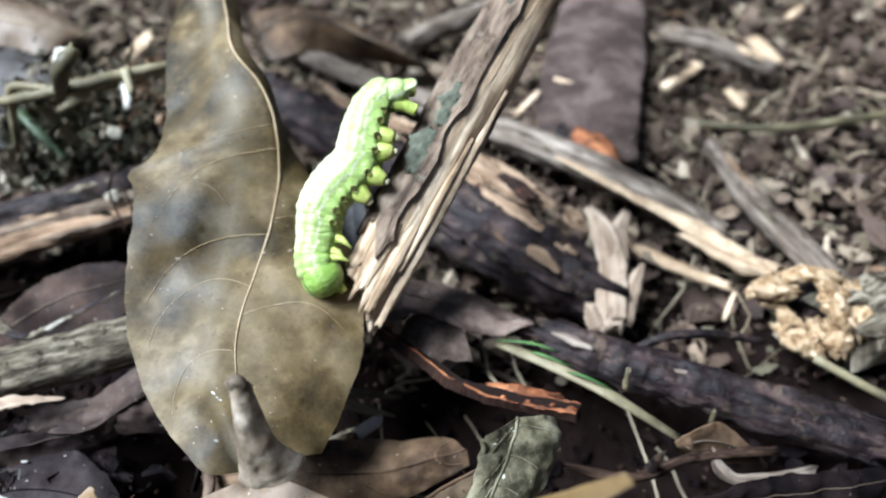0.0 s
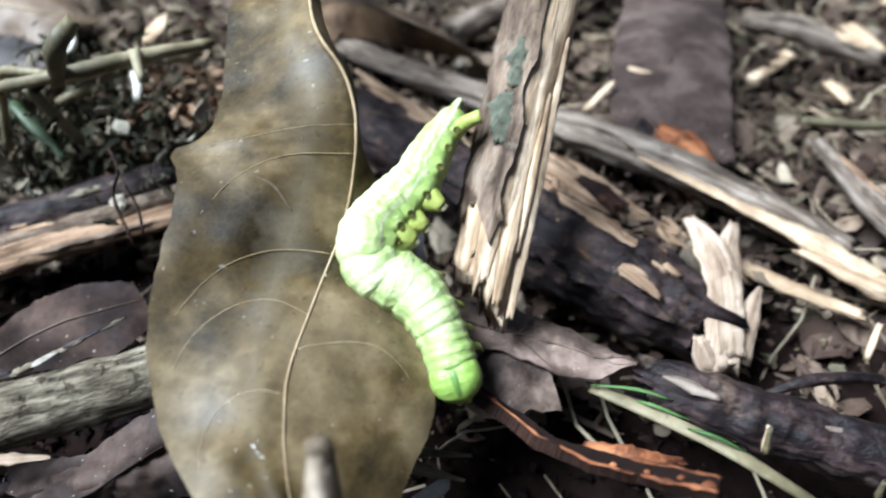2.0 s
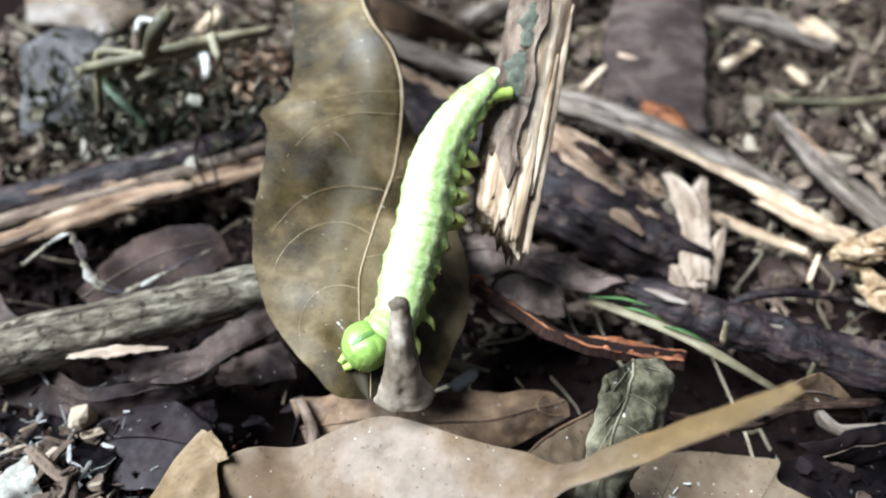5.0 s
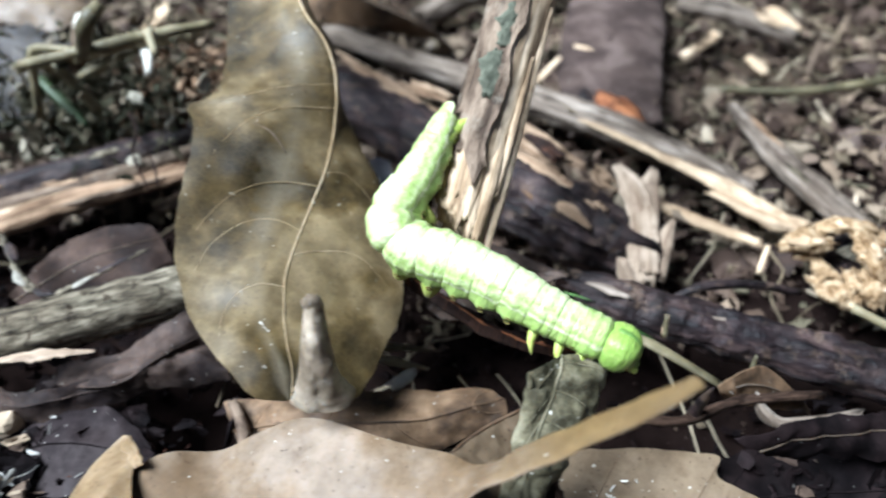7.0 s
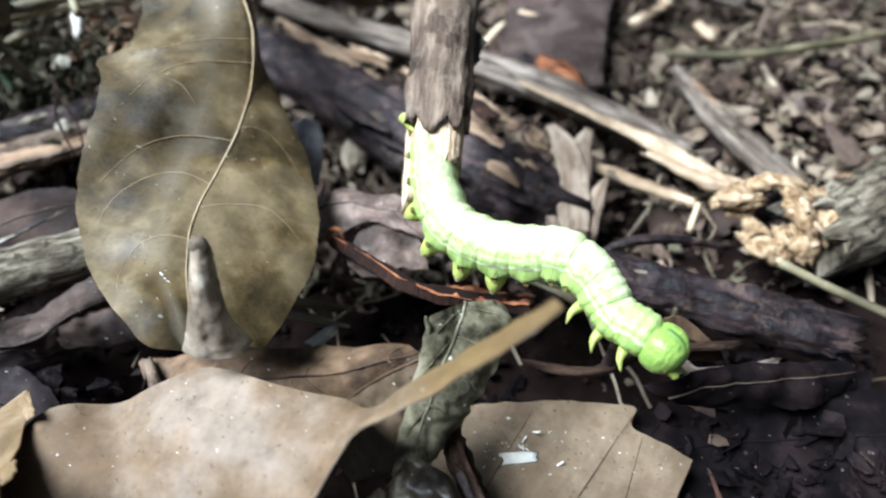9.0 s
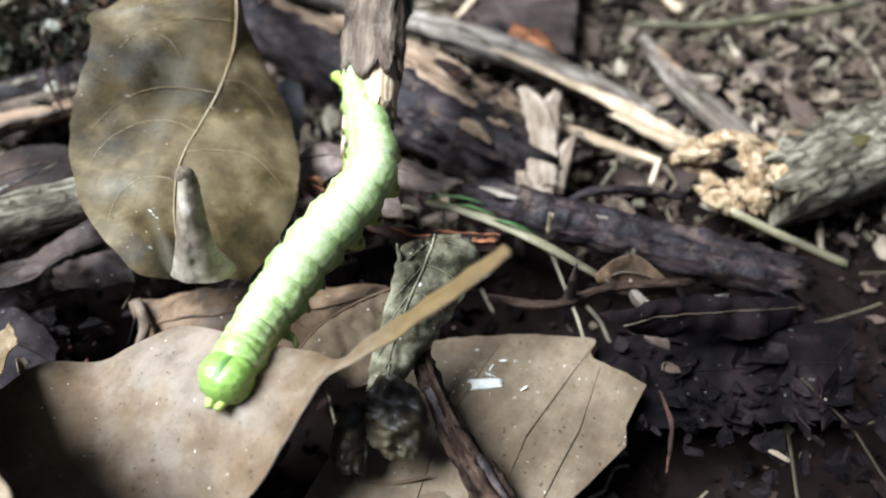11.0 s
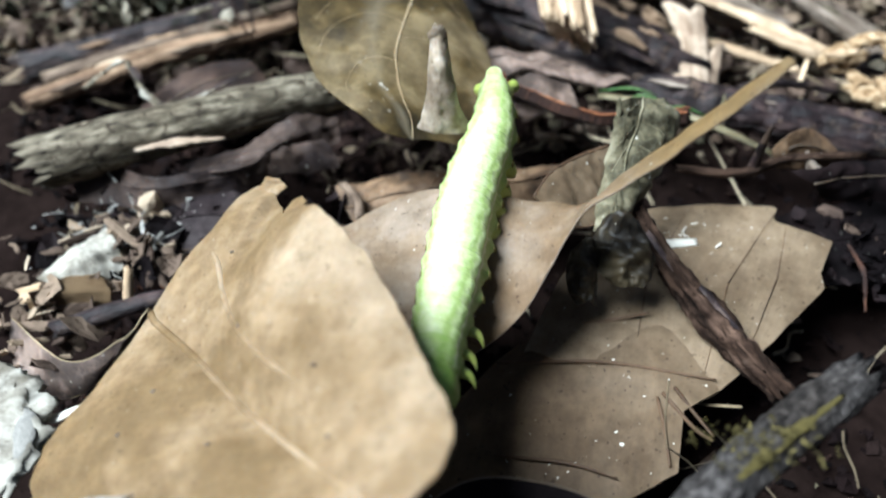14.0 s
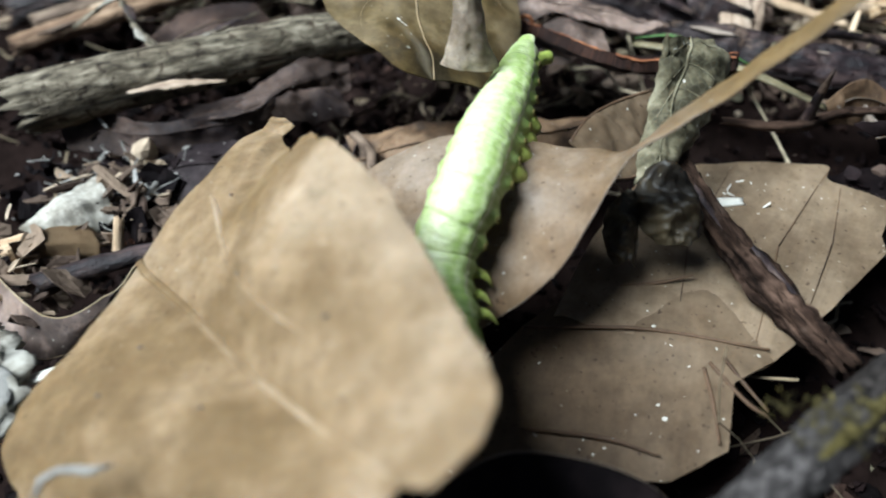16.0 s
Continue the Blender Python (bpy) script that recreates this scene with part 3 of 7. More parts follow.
def chip_shape(lo, hi, slim=0.2):
    """A short splinter: six-sided, tapered and ragged at its ends."""
    def make():
        s = lo + (hi - lo) * rng.random() ** 2.2
        w, h = s * slim * rng.uniform(0.5, 1.5), s * slim * rng.uniform(0.3, 0.7)
        bow = rng.normal(0, 0.06) * s
        v = []
        for x, k in ((-0.5, 0.55), (-0.42, 0.9), (0.1, 1.0), (0.44, 0.8), (0.5, 0.4)):
            for j in range(6):
                a = math.pi * j / 3
                q = k * rng.uniform(0.75, 1.1) * 0.5
                v.append((x * s + rng.normal(0, 0.03) * s, q * w * math.cos(a) + bow * 4 * x * x, q * h * math.sin(a)))
        f = [(6 * i + j, 6 * i + (j + 1) % 6, 6 * i + 6 + (j + 1) % 6, 6 * i + 6 + j) for i in range(4) for j in range(6)]
        return np.array(v), f + [tuple(range(5, -1, -1)), tuple(range(24, 30))]
    return make


def flake_shape(lo, hi):
    """A curled scrap of leaf, torn round its edge."""
    def make():
        s = lo + (hi - lo) * rng.random() ** 1.6
        n, c, asp = 5, rng.normal(0, 0.35), rng.uniform(0.4, 0.9)
        ang = np.linspace(0, 2 * math.pi, 9)[:-1]
        rad = rng.uniform(0.6, 1.1, 8)
        pts = [(0, 0)] + [(0.5 * math.cos(a) * r, 0.5 * math.sin(a) * r) for a, r in zip(ang, rad)] + [(math.cos(a) * r, math.sin(a) * r) for a, r in zip(ang, rad * rng.uniform(0.85, 1.15, 8))]
        p = np.array(pts) * np.array([s * 0.5, s * 0.5 * asp])
        z = c * (p[:, 1] ** 2) / s * 4 + rng.normal(0, 0.025 * s, len(p))
        top = np.column_stack([p, z])
        v = np.vstack([top, top - [0, 0, 0.2]])
        f = []
        for j in range(8):
            k = (j + 1) % 8
            f += [(0, 1 + j, 1 + k), (1 + j, 9 + j, 9 + k, 1 + k), (17, 18 + k, 18 + j), (18 + j, 18 + k, 26 + k, 26 + j), (9 + j, 26 + j, 26 + k, 9 + k)]
        return v, f
    return make


def fibre_shape(lo, hi, r=0.18):
    def make():
        L = rng.uniform(lo, hi)
        pts = np.array([(L * f, 0, 0) for f in (-0.5, -0.17, 0.17, 0.5)]) + rng.normal(0, 0.09 * L, (4, 3)) * np.array([0.3, 1, 0.25])
        c = spline(pts, 7)
        t = unit(np.gradient(c, axis=0))
        a = unit(np.cross(t, (0, 0, 1)))
        b = np.cross(a, t)
        rr = r * rng.uniform(0.6, 1.6)
        v = np.array([c[i] + rr * (math.cos(q) * a[i] + math.sin(q) * b[i]) for i in range(7) for q in (0, 2.1, 4.2)])
        f = [(3 * i + j, 3 * i + (j + 1) % 3, 3 * i + 3 + (j + 1) % 3, 3 * i + 3 + j) for i in range(6) for j in range(3)]
        return v, f
    return make


def chip(name, a, b, width, thick, material, label, category="wood chip", group="", parent=None):
    """A small split piece of wood from a to b."""
    return rod(name, [a, b], [width * 0.5, width * 0.55, width * 0.4], material, label, category, parent, group, ring=8, step=1.0, lump=0.2, flat=thick / width, ragged=0.8, lump_size=2.0)


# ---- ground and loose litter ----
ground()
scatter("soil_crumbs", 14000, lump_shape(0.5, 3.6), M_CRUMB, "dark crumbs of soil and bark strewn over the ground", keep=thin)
scatter("wood_bits", 1500, chip_shape(1.2, 9), M_CHIPS, "brown and pale splinters of wood strewn in the litter", lift=4, keep=thin)
scatter("leaf_bits", 1300, flake_shape(2, 10), M_BITS, "torn brown scraps of dead leaves on the soil", lift=3, keep=thin)
scatter("rootlets", 420, fibre_shape(6, 30), M_FIBRE, "thin brown rootlets and fibres lying in the litter", lift=5)

def heap(name, centre, spread, count, shapes, material, label, category="litter"):
    """A small loose heap of bits in one mesh."""
    V, F = [], []
    for k in range(count):
        v, f = shapes[k % len(shapes)]()
        m = np.array(Euler((rng.normal(0, 0.5), rng.normal(0, 0.5), rng.uniform(0, 6.3))).to_matrix())
        o = len(V)
        V.extend(v @ m.T + np.array(centre) + rng.normal(0, 1, 3) * np.array(spread))
        F.extend([tuple(o + i for i in q) for q in f])
    return tagged(mk(name, V, F, material, smooth=False), label, category, kind="stuff")


# near-black crumbs paint the shade of the hollow and between the sticks
scatter("humus_crumbs", 3600, lump_shape(0.5, 3.0), M_SHADED_HUMUS, "humus crumbs, near-black for the shade in the hollow", (-90, 120, -25, 64), lift=2.0)
scatter("humus_crumbs", 1200, lump_shape(0.5, 3.0), M_SHADED_HUMUS, "humus crumbs, near-black for the shade under the sticks", (-100, -28, 60, 94), lift=2.0)
far = lambda x, y: y > 78 + 0.15 * abs(x - 20)
scatter("far_crumbs", 9000, lump_shape(0.7, 4.6), M_CRUMB, "crumbs of soil, bark and leaf mould further back", (-130, 190, 78, 260), keep=far, lift=6)
scatter("far_wood_bits", 2200, chip_shape(1.5, 10, 0.16), M_CHIPS, "pale and brown splinters in the litter further back", (-130, 190, 78, 260), keep=far, lift=8)
scatter("far_leaf_bits", 2600, flake_shape(2, 9), M_BITS, "torn leaf scraps in the litter further back", (-130, 190, 78, 260), keep=far, lift=7)

scatter("far_fibres", 700, fibre_shape(5, 20, 0.24), M_FIBRE, "thin stems and fibres in the litter further back", (-130, 190, 104, 260), keep=far, lift=6)

# ---- the large things ----
def big_leaf():
    thing, b = leaf("large_curled_leaf",
        [(-51.6, 177.6, 35.0), (-41.9, 126.7, 34.5), (-38.7, 106.4, 34.0), (-37.4, 95.8, 33.4), (-36.0, 86.7, 32.8), (-35.2, 79.8, 32.2), (-36.5, 75.7, 31.8), (-38.6, 73.9, 31.5), (-37.0, 69.9, 30.6), (-37.2, 63.7, 28.7), (-37.7, 58.9, 26.5), (-37.0, 53.3, 24.4), (-34.1, 46.5, 22.7), (-30.9, 41.7, 21.9), (-26.9, 37.3, 20.8), (-24.8, 35.8, 19.9), (-22.3, 36.3, 18.4)],
        [(-38.3, 157.7, 40.0), (-30.4, 115.3, 38.5), (-27.0, 99.5, 36.8), (-24.6, 91.3, 35.4), (-21.3, 86.3, 33.2), (-19.9, 82.8, 31.2), (-19.6, 80.7, 29.8), (-19.6, 78.5, 28.0), (-19.8, 75.0, 25.8), (-20.6, 69.9, 24.2), (-21.8, 65.8, 22.5), (-23.1, 58.0, 22.1), (-23.9, 51.9, 21.7), (-23.5, 46.8, 20.5), (-22.9, 43.4, 19.6), (-22.3, 40.3, 18.6), (-21.6, 36.8, 17.7)],
        [(-37.3, 163.5, 38.5), (-29.5, 119.4, 37.0), (-26.4, 103.0, 35.3), (-24.0, 94.4, 33.9), (-21.1, 89.3, 31.6), (-20.0, 85.3, 29.3), (-19.6, 83.5, 27.6), (-18.9, 81.4, 25.2), (-16.8, 77.8, 22.8), (-14.2, 72.9, 20.0), (-12.1, 68.1, 17.8), (-10.7, 62.1, 16.0), (-10.2, 56.8, 15.0), (-10.5, 51.9, 14.0), (-11.7, 47.8, 13.6), (-13.4, 43.3, 13.5), (-15.0, 39.7, 13.5)],
        M_LEAF_OLIVE, "large olive-brown dead leaf, curled and lying on twigs", sag=(0.03, 0.06), veins=0, rib_r=0.22, vein=M_LEAF_RIB, lift=0.04, thick=0.13, ragged=0.02, crinkle=1.5, crinkle_size=13, n=90, m=14)
    for s, u, rise, drop, r in ((-1, 0.44, 0.0, 0.1, 0.12), (-1, 0.61, 0.06, 0.11, 0.13), (-1, 0.68, 0.07, 0.1, 0.07), (-1, 0.77, 0.06, 0.1, 0.07), (-1, 0.36, 0.0, 0.05, 0.07), (1, 0.58, 0.03, 0.1, 0.07), (1, 0.72, 0.03, 0.08, 0.07)):
        path = [b.at(min(1, u - rise * f + drop * f ** 3), s * 0.85 * f, 0.03) for f in np.linspace(0, 1, 14)]
        V, F, UV = rod_data(path, [r * 0.8, r * 0.65, r * 0.3], ring=6, step=1.0, lump=0.05, ragged=0.1, flat=0.5)
        mk("side_vein", V, F, M_LEAF_RIB, thing, "", UV)
    V, F, UV = rod_data([b.at(u, v, 0.0) for u, v in ((0.49, -0.62), (0.51, -0.48), (0.54, -0.34))], [0.05, 0.16, 0.05], ring=6, step=0.5, lump=0.4, lump_size=1.0)
    mk("crack", V, F, M_VEIN_DARK, thing, "fine dark crack in the blade", UV)
    for u, v, r in ((0.815, -0.32, 0.3), (0.825, -0.29, 0.22), (0.832, -0.26, 0.26), (0.81, -0.27, 0.14), (0.81, -0.5, 0.16), (0.855, -0.5, 0.14), (0.75, -0.4, 0.16), (0.64, 0.02, 0.26), (0.4, -0.35, 0.14), (0.7, -0.2, 0.1), (0.86, -0.3, 0.12), (0.87, 0.3, 0.1)):
        turn = np.array(Euler((0.3, 0.3, 9 * u + 5 * v)).to_matrix())
        mk("fleck", (LUMP_V * rng.uniform(0.3, 1.3, (18, 1)) * np.array([r, r * 0.4, r * 0.22])) @ turn.T + b.at(u, v, 0.06), LUMP_F, M_WHITE, thing, "white fleck of dirt")
    fold = Blade([(-18.6, 39.6, 31.0), (-19.0, 37.2, 28.0), (-19.5, 34.8, 24.6), (-20.6, 34.0, 21.6)], [(-17.7, 38.7, 31.6), (-17.5, 36.2, 28.4), (-17.4, 34.0, 24.8), (-17.6, 33.0, 21.4)],
                 [(-16.7, 39.7, 30.8), (-16.2, 37.8, 27.6), (-15.5, 36.0, 23.6), (-14.0, 36.0, 20.0)], (0.2, 0.2), crinkle=0.4, crinkle_size=2.4, ragged=0.05, n=44, m=10)
    fold.mesh("folded_tip", M_STUB, 0.5, thing, "grey withered tip folded upright")
    V, F, UV = rod_data([(-17.6, 39.8, 29.6), (-17.7, 39.6, 31.0), (-17.7, 39.4, 32.0)], [1.1, 1.25, 0.6], ring=14, step=0.4, lump=0.25, flat=0.7, lump_size=1.2)
    mk("knob", V, F, M_STUB, thing, "withered knob", UV)
    return thing


BIG = big_leaf()

DRIP, _ = leaf("drip_tip_leaf",
     [(-48.5, 18.0, 8.0), (-38.0, 26.6, 12.4), (-30.2, 28.4, 11.2), (-21.0, 30.0, 14.9), (-11.0, 25.9, 16.9), (-5.6, 24.4, 17.6), (-2.4, 22.4, 18.9), (1.6, 21.4, 23.6), (6.4, 20.5, 29.8), (10.4, 19.6, 35.0), (13.2, 18.9, 38.7)],
     [(-47.9, 9.4, 6.0), (-37.0, 17.4, 10.0), (-28.8, 18.8, 11.0), (-21.5, 19.3, 14.0), (-11.3, 18.3, 17.0), (-6.3, 18.8, 18.4), (-3.0, 19.8, 20.2), (1.4, 19.7, 24.9), (6.2, 19.2, 30.4), (10.4, 18.6, 35.3), (13.5, 18.4, 38.8)],
     [(-41.0, -5.8, 2.0), (-32.9, -1.9, 3.0), (-25.5, 2.8, 5.0), (-17.2, 8.2, 8.0), (-11.3, 9.5, 13.0), (-7.3, 13.0, 17.0), (-3.8, 17.2, 20.6), (1.2, 18.0, 25.6), (6.2, 17.9, 30.6), (10.6, 17.7, 35.3), (13.7, 18.0, 38.6)],
     M_LEAF_DRIP, "brown dead leaf with a long ochre drip tip", sag=(0.04, 0.05), veins=0, vein=M_LEAF_BROWN, rib_r=0.0, rim=0.07, crinkle=0.9, crinkle_size=9, n=84, m=12)

NEAR, near_blade = leaf("near_tan_leaf",
     [(-50.0, 11.4, 15.0), (-54.1, 4.4, 13.0), (-58.5, -2.1, 10.0), (-54.3, -9.8, 10.0), (-38.9, -16.2, 16.0), (-26.0, -18.3, 22.0)],
     [(-49.7, 11.3, 15.4), (-42.2, 3.8, 18.0), (-35.2, -4.1, 21.0), (-28.9, -10.3, 24.0), (-25.6, -13.2, 25.4), (-22.6, -16.2, 28.0)],
     [(-49.5, 11.6, 15.6), (-47.1, 18.7, 15.1), (-44.7, 26.2, 14.4), (-42.4, 33.4, 13.8), (-39.2, 29.8, 16.6), (-36.9, 24.6, 18.8), (-34.6, 18.2, 22.8), (-30.7, 14.2, 27.4), (-27.4, 9.5, 29.4), (-24.5, 5.4, 29.2), (-22.1, 1.3, 28.4), (-20.2, -3.1, 28.6), (-18.7, -7.3, 29.3), (-17.4, -10.3, 29.2), (-17.0, -12.2, 29.3), (-17.8, -14.4, 29.6), (-19.5, -16.2, 30.0), (-20.8, -17.5, 30.5)],
     M_LEAF_TAN, "smooth tan dead leaf curling up close by, its tip torn", sag=(0.06, 0.1), veins=0, vein=M_LEAF_TAN, rib_r=0.5, lift=-0.14, thick=0.16, crinkle=1.0, crinkle_size=15, ragged=0.03, n=90, m=14)
for u, v in ((0.3, -0.35), (0.42, -0.5), (0.36, 0.3), (0.55, 0.4), (0.5, -0.2), (0.65, 0.2), (0.25, 0.5)):
    mk("spot", LUMP_V * np.array([0.28, 0.22, 0.1]) + near_blade.at(u, v, 0.05), LUMP_F, M_VEIN_DARK, NEAR, "tiny dark spot")
V, F, UV = rod_data([near_blade.at(u, v, -0.22) for u, v in ((0.12, 0.62), (0.2, 0.42), (0.3, 0.3), (0.42, 0.25), (0.55, 0.28))], [0.2, 0.4, 0.4, 0.2], ring=8, step=1.0, lump=0.05)
mk("fold_line", V, F, M_LEAF_TAN, NEAR, "soft fold beside the midrib", UV)
for l, c, r in (([(-42.0, 30.0, 14.6), (-40.4, 31.8, 16.4), (-37.6, 28.6, 19.0)], [(-40.6, 28.8, 15.4), (-38.8, 29.2, 17.2), (-36.6, 27.4, 19.2)], [(-39.6, 26.8, 16.4), (-37.8, 26.8, 17.8), (-36.0, 26.6, 19.4)]),
                ([(-34.8, 18.6, 22.6), (-33.6, 19.4, 23.4), (-32.4, 18.8, 24.6)], [(-33.8, 17.4, 23.4), (-32.6, 17.6, 24.4), (-31.8, 17.6, 25.0)], [(-32.8, 16.4, 24.6), (-31.8, 16.4, 25.4), (-31.4, 16.8, 25.6)])):
    Blade(l, c, r, (0.12, 0.12), crinkle=0.3, ragged=0.1, crinkle_size=3, n=22, m=5).mesh("torn_tip", M_LEAF_TAN, 0.14, NEAR, "torn ragged tip")
# shade is coloured in near-black; the brown margin imitates its lit edge
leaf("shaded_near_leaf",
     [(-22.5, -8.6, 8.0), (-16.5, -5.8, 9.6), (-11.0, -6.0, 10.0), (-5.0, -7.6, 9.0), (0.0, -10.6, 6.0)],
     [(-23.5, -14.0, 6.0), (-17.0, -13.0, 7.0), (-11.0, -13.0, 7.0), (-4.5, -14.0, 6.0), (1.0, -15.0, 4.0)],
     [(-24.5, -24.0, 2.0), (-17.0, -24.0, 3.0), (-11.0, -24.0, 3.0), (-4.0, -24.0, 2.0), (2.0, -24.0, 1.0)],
     M_SHADE_BLACK, "brown-edged leaf under the tan leaf, coloured near-black as shade", rib_r=0.0, rim=0.14, vein=M_VEIN_DARK, crinkle=0.6, crinkle_size=8)

leaf("flat_leaf",
     [(6.9, 38.4, 2.0), (14.4, 38.7, 2.6), (28.8, 37.5, 3.0), (29.1, 34.4, 3.0), (35.1, 30.0, 3.0)],
     [(-2.4, 26.6, 1.5), (6.0, 24.6, 2.4), (15.7, 23.3, 2.6), (23.8, 23.8, 2.8), (31.2, 24.3, 3.0)],
     [(-8.5, 15.0, 1.0), (1.3, 11.0, 2.0), (9.2, 7.6, 2.5), (13.0, 7.2, 3.0), (30.6, 21.6, 3.0)],
     M_LEAF_TAUPE, "flat taupe dead leaf with fine veins and a torn edge", sag=(0.02, 0.02), veins=3, rib_r=0.0, slant=0.0, span=(0.3, 0.8), crinkle=0.3, ragged=0.03, vein=M_LEAF_RUST, vein_r=0.1)
BROKEN, _ = leaf("broken_leaf",
     [(-16.3, 10.4, -1.0), (-10.2, 15.8, 0.0), (-1.3, 19.8, 1.0), (7.7, 19.1, 2.5), (12.8, 7.0, 3.4)],
     [(-20.1, 4.9, -1.0), (-14.1, 6.2, 0.0), (-5.0, 8.9, 1.0), (4.4, 6.6, 2.2), (8.2, 4.7, 3.0)],
     [(-22.4, -3.2, -2.0), (-15.9, -3.7, -1.0), (-7.9, -4.3, 0.0), (-0.1, -4.3, 1.0), (6.2, -1.8, 1.5)],
     M_LEAF_UMBER, "brown dead leaf with raised veins and a broken corner", sag=(0.03, 0.03), veins=0, rib_r=0.0, crinkle=0.3, ragged=0.03)
for a, c, d in (((-12.0, 13.1, 1.6), (0.9, 12.0, 2.4), (12.6, 8.2, 3.7)), ((-13.2, 1.5, 0.5), (-5.5, -0.1, 1.3), (-0.5, -2.3, 1.9)), ((-1.8, 18.5, 1.9), (3.2, 18.2, 2.6), (7.3, 18.3, 3.7)), ((7.8, 7.6, 3.4), (9.2, 4.6, 3.0), (10.6, 1.6, 2.9)), ((5.7, 6.7, 2.9), (5.7, 3.0, 2.6), (5.2, -1.5, 2.4)), ((6.4, 7.2, 3.0), (8.7, 2.7, 3.0), (10.4, 1.0, 2.9))):
    V, F, UV = rod_data([a, c, d], [0.2, 0.24, 0.12], ring=8, step=0.6, lump=0.2, ragged=0.3, lump_size=1.5)
    mk("raised_vein", V, F, M_VEIN_BROWN, BROKEN, "", UV)

leaf("rusty_leaf",
     [(-34.6, 46.6, 2.0), (-22.9, 47.1, 4.0), (-10.6, 46.1, 5.0), (1.2, 46.9, 4.0)],
     [(-33.2, 42.8, 1.0), (-21.6, 41.6, 5.0), (-9.7, 40.3, 7.0), (3.2, 44.1, 6.0)],
     [(-31.0, 39.1, 0.0), (-20.1, 37.6, 2.0), (-8.5, 37.1, 3.0), (3.5, 42.6, 5.0)],
     M_LEAF_RUST, "rusty brown rotting leaf pressed on the soil", sag=(0.05, 0.05), veins=4, crinkle=0.9, crinkle_size=5, rib_r=0.22, vein_r=0.1, vein=M_LEAF_RUST, ragged=0.05, n=60, m=12)
CURL, _ = leaf("curled_grey_leaf",
     [(4.6, 37.6, 21.6), (3.6, 34.6, 19.4), (2.4, 31.0, 16.8), (1.0, 27.0, 14.2), (0.4, 24.6, 12.0)],
     [(8.6, 40.6, 20.4), (7.6, 37.2, 20.0), (5.6, 32.8, 18.2), (3.6, 28.4, 16.0), (2.6, 24.4, 13.2)],
     [(13.2, 42.6, 17.2), (13.6, 39.0, 16.2), (11.0, 34.2, 14.8), (7.4, 29.4, 13.0), (3.6, 24.8, 11.2)],
     M_LEAF_CURL, "grey-green withered leaf, twisted, its hanging end dark", sag=(0.1, 0.16), veins=5, vein=M_LEAF_CURL, rib_r=0.2, vein_r=0.1, crinkle=0.9, crinkle_size=2.6, ragged=0.12, n=64, m=14)
for l, c, r, kind in (([(1.4, 25.6, 13.0), (-0.6, 22.8, 11.2), (0.4, 20.2, 9.8), (2.4, 17.8, 9.4)], [(3.6, 24.6, 15.0), (3.4, 21.6, 13.6), (3.6, 19.4, 12.0), (3.8, 17.4, 9.8)], [(6.4, 24.4, 12.0), (7.2, 21.6, 11.0), (6.8, 19.4, 9.8), (5.2, 17.6, 9.4)], "hanging_lobe"),
                      ([(-2.6, 22.4, 11.0), (-3.6, 19.6, 9.0), (-2.2, 17.4, 6.6)], [(-0.8, 22.8, 13.2), (-1.4, 19.8, 11.4), (-1.0, 17.2, 8.0)], [(1.0, 22.6, 11.4), (0.6, 19.4, 9.0), (0.2, 17.2, 6.4)], "side_lobe")):
    Blade(l, c, r, (0.24, 0.24), crinkle=1.5, crinkle_size=2.2, ragged=0.16, n=40, m=9).mesh(kind, M_LEAF_LOBE, 0.2, CURL, "dark shrivelled lobe")
V, F, UV = rod_data([(4.8, 36.4, 19.6), (4.4, 36.4, 21.6), (4.2, 36.2, 23.4)], [0.7, 0.5, 0.12], ring=9, step=0.4, lump=0.3, flat=0.5, lump_size=1.2)
mk("torn_point", V, F, M_LEAF_CURL, CURL, "", UV)
leaf("rimmed_brown_leaf",
     [(4.0, 36.6, 15.8), (-0.6, 33.4, 16.8), (-4.4, 29.8, 17.4), (-7.0, 25.8, 17.2)], [(4.6, 35.0, 14.6), (1.4, 31.0, 14.8), (-1.6, 27.6, 15.4), (-5.0, 24.4, 16.0)], [(5.4, 33.0, 12.6), (3.4, 28.8, 12.0), (0.8, 25.4, 12.6), (-3.4, 22.8, 14.6)],
     M_LEAF_UMBER, "mottled brown leaf with an arched rim beneath the curled leaf", rib_r=0.0, rim=0.22, vein=M_VEIN_BROWN, crinkle=0.7, crinkle_size=4)
leaf("mauve_leaf",
     [(-13.2, 70.6, 8.0), (-9.0, 71.0, 10.5), (-1.0, 69.6, 10.5), (7.5, 66.6, 9.0), (13.4, 63.2, 9.0)],
     [(-13.6, 67.0, 10.0), (-9.4, 66.6, 12.0), (-2.0, 65.6, 11.8), (6.5, 63.4, 10.6), (13.6, 62.9, 9.4)],
     [(-13.0, 63.6, 9.5), (-9.6, 60.8, 10.6), (-3.0, 62.6, 11.4), (5.5, 59.8, 10.4), (13.3, 62.5, 9.0)],
     M_LEAF_MAUVE, "mauve-brown torn leaf lying beside the log", sag=(0.06, -0.04), veins=3, vein=M_LEAF_MAUVE, vein_r=0.12, rib_r=0.2, crinkle=1.0, crinkle_size=4, ragged=0.1)
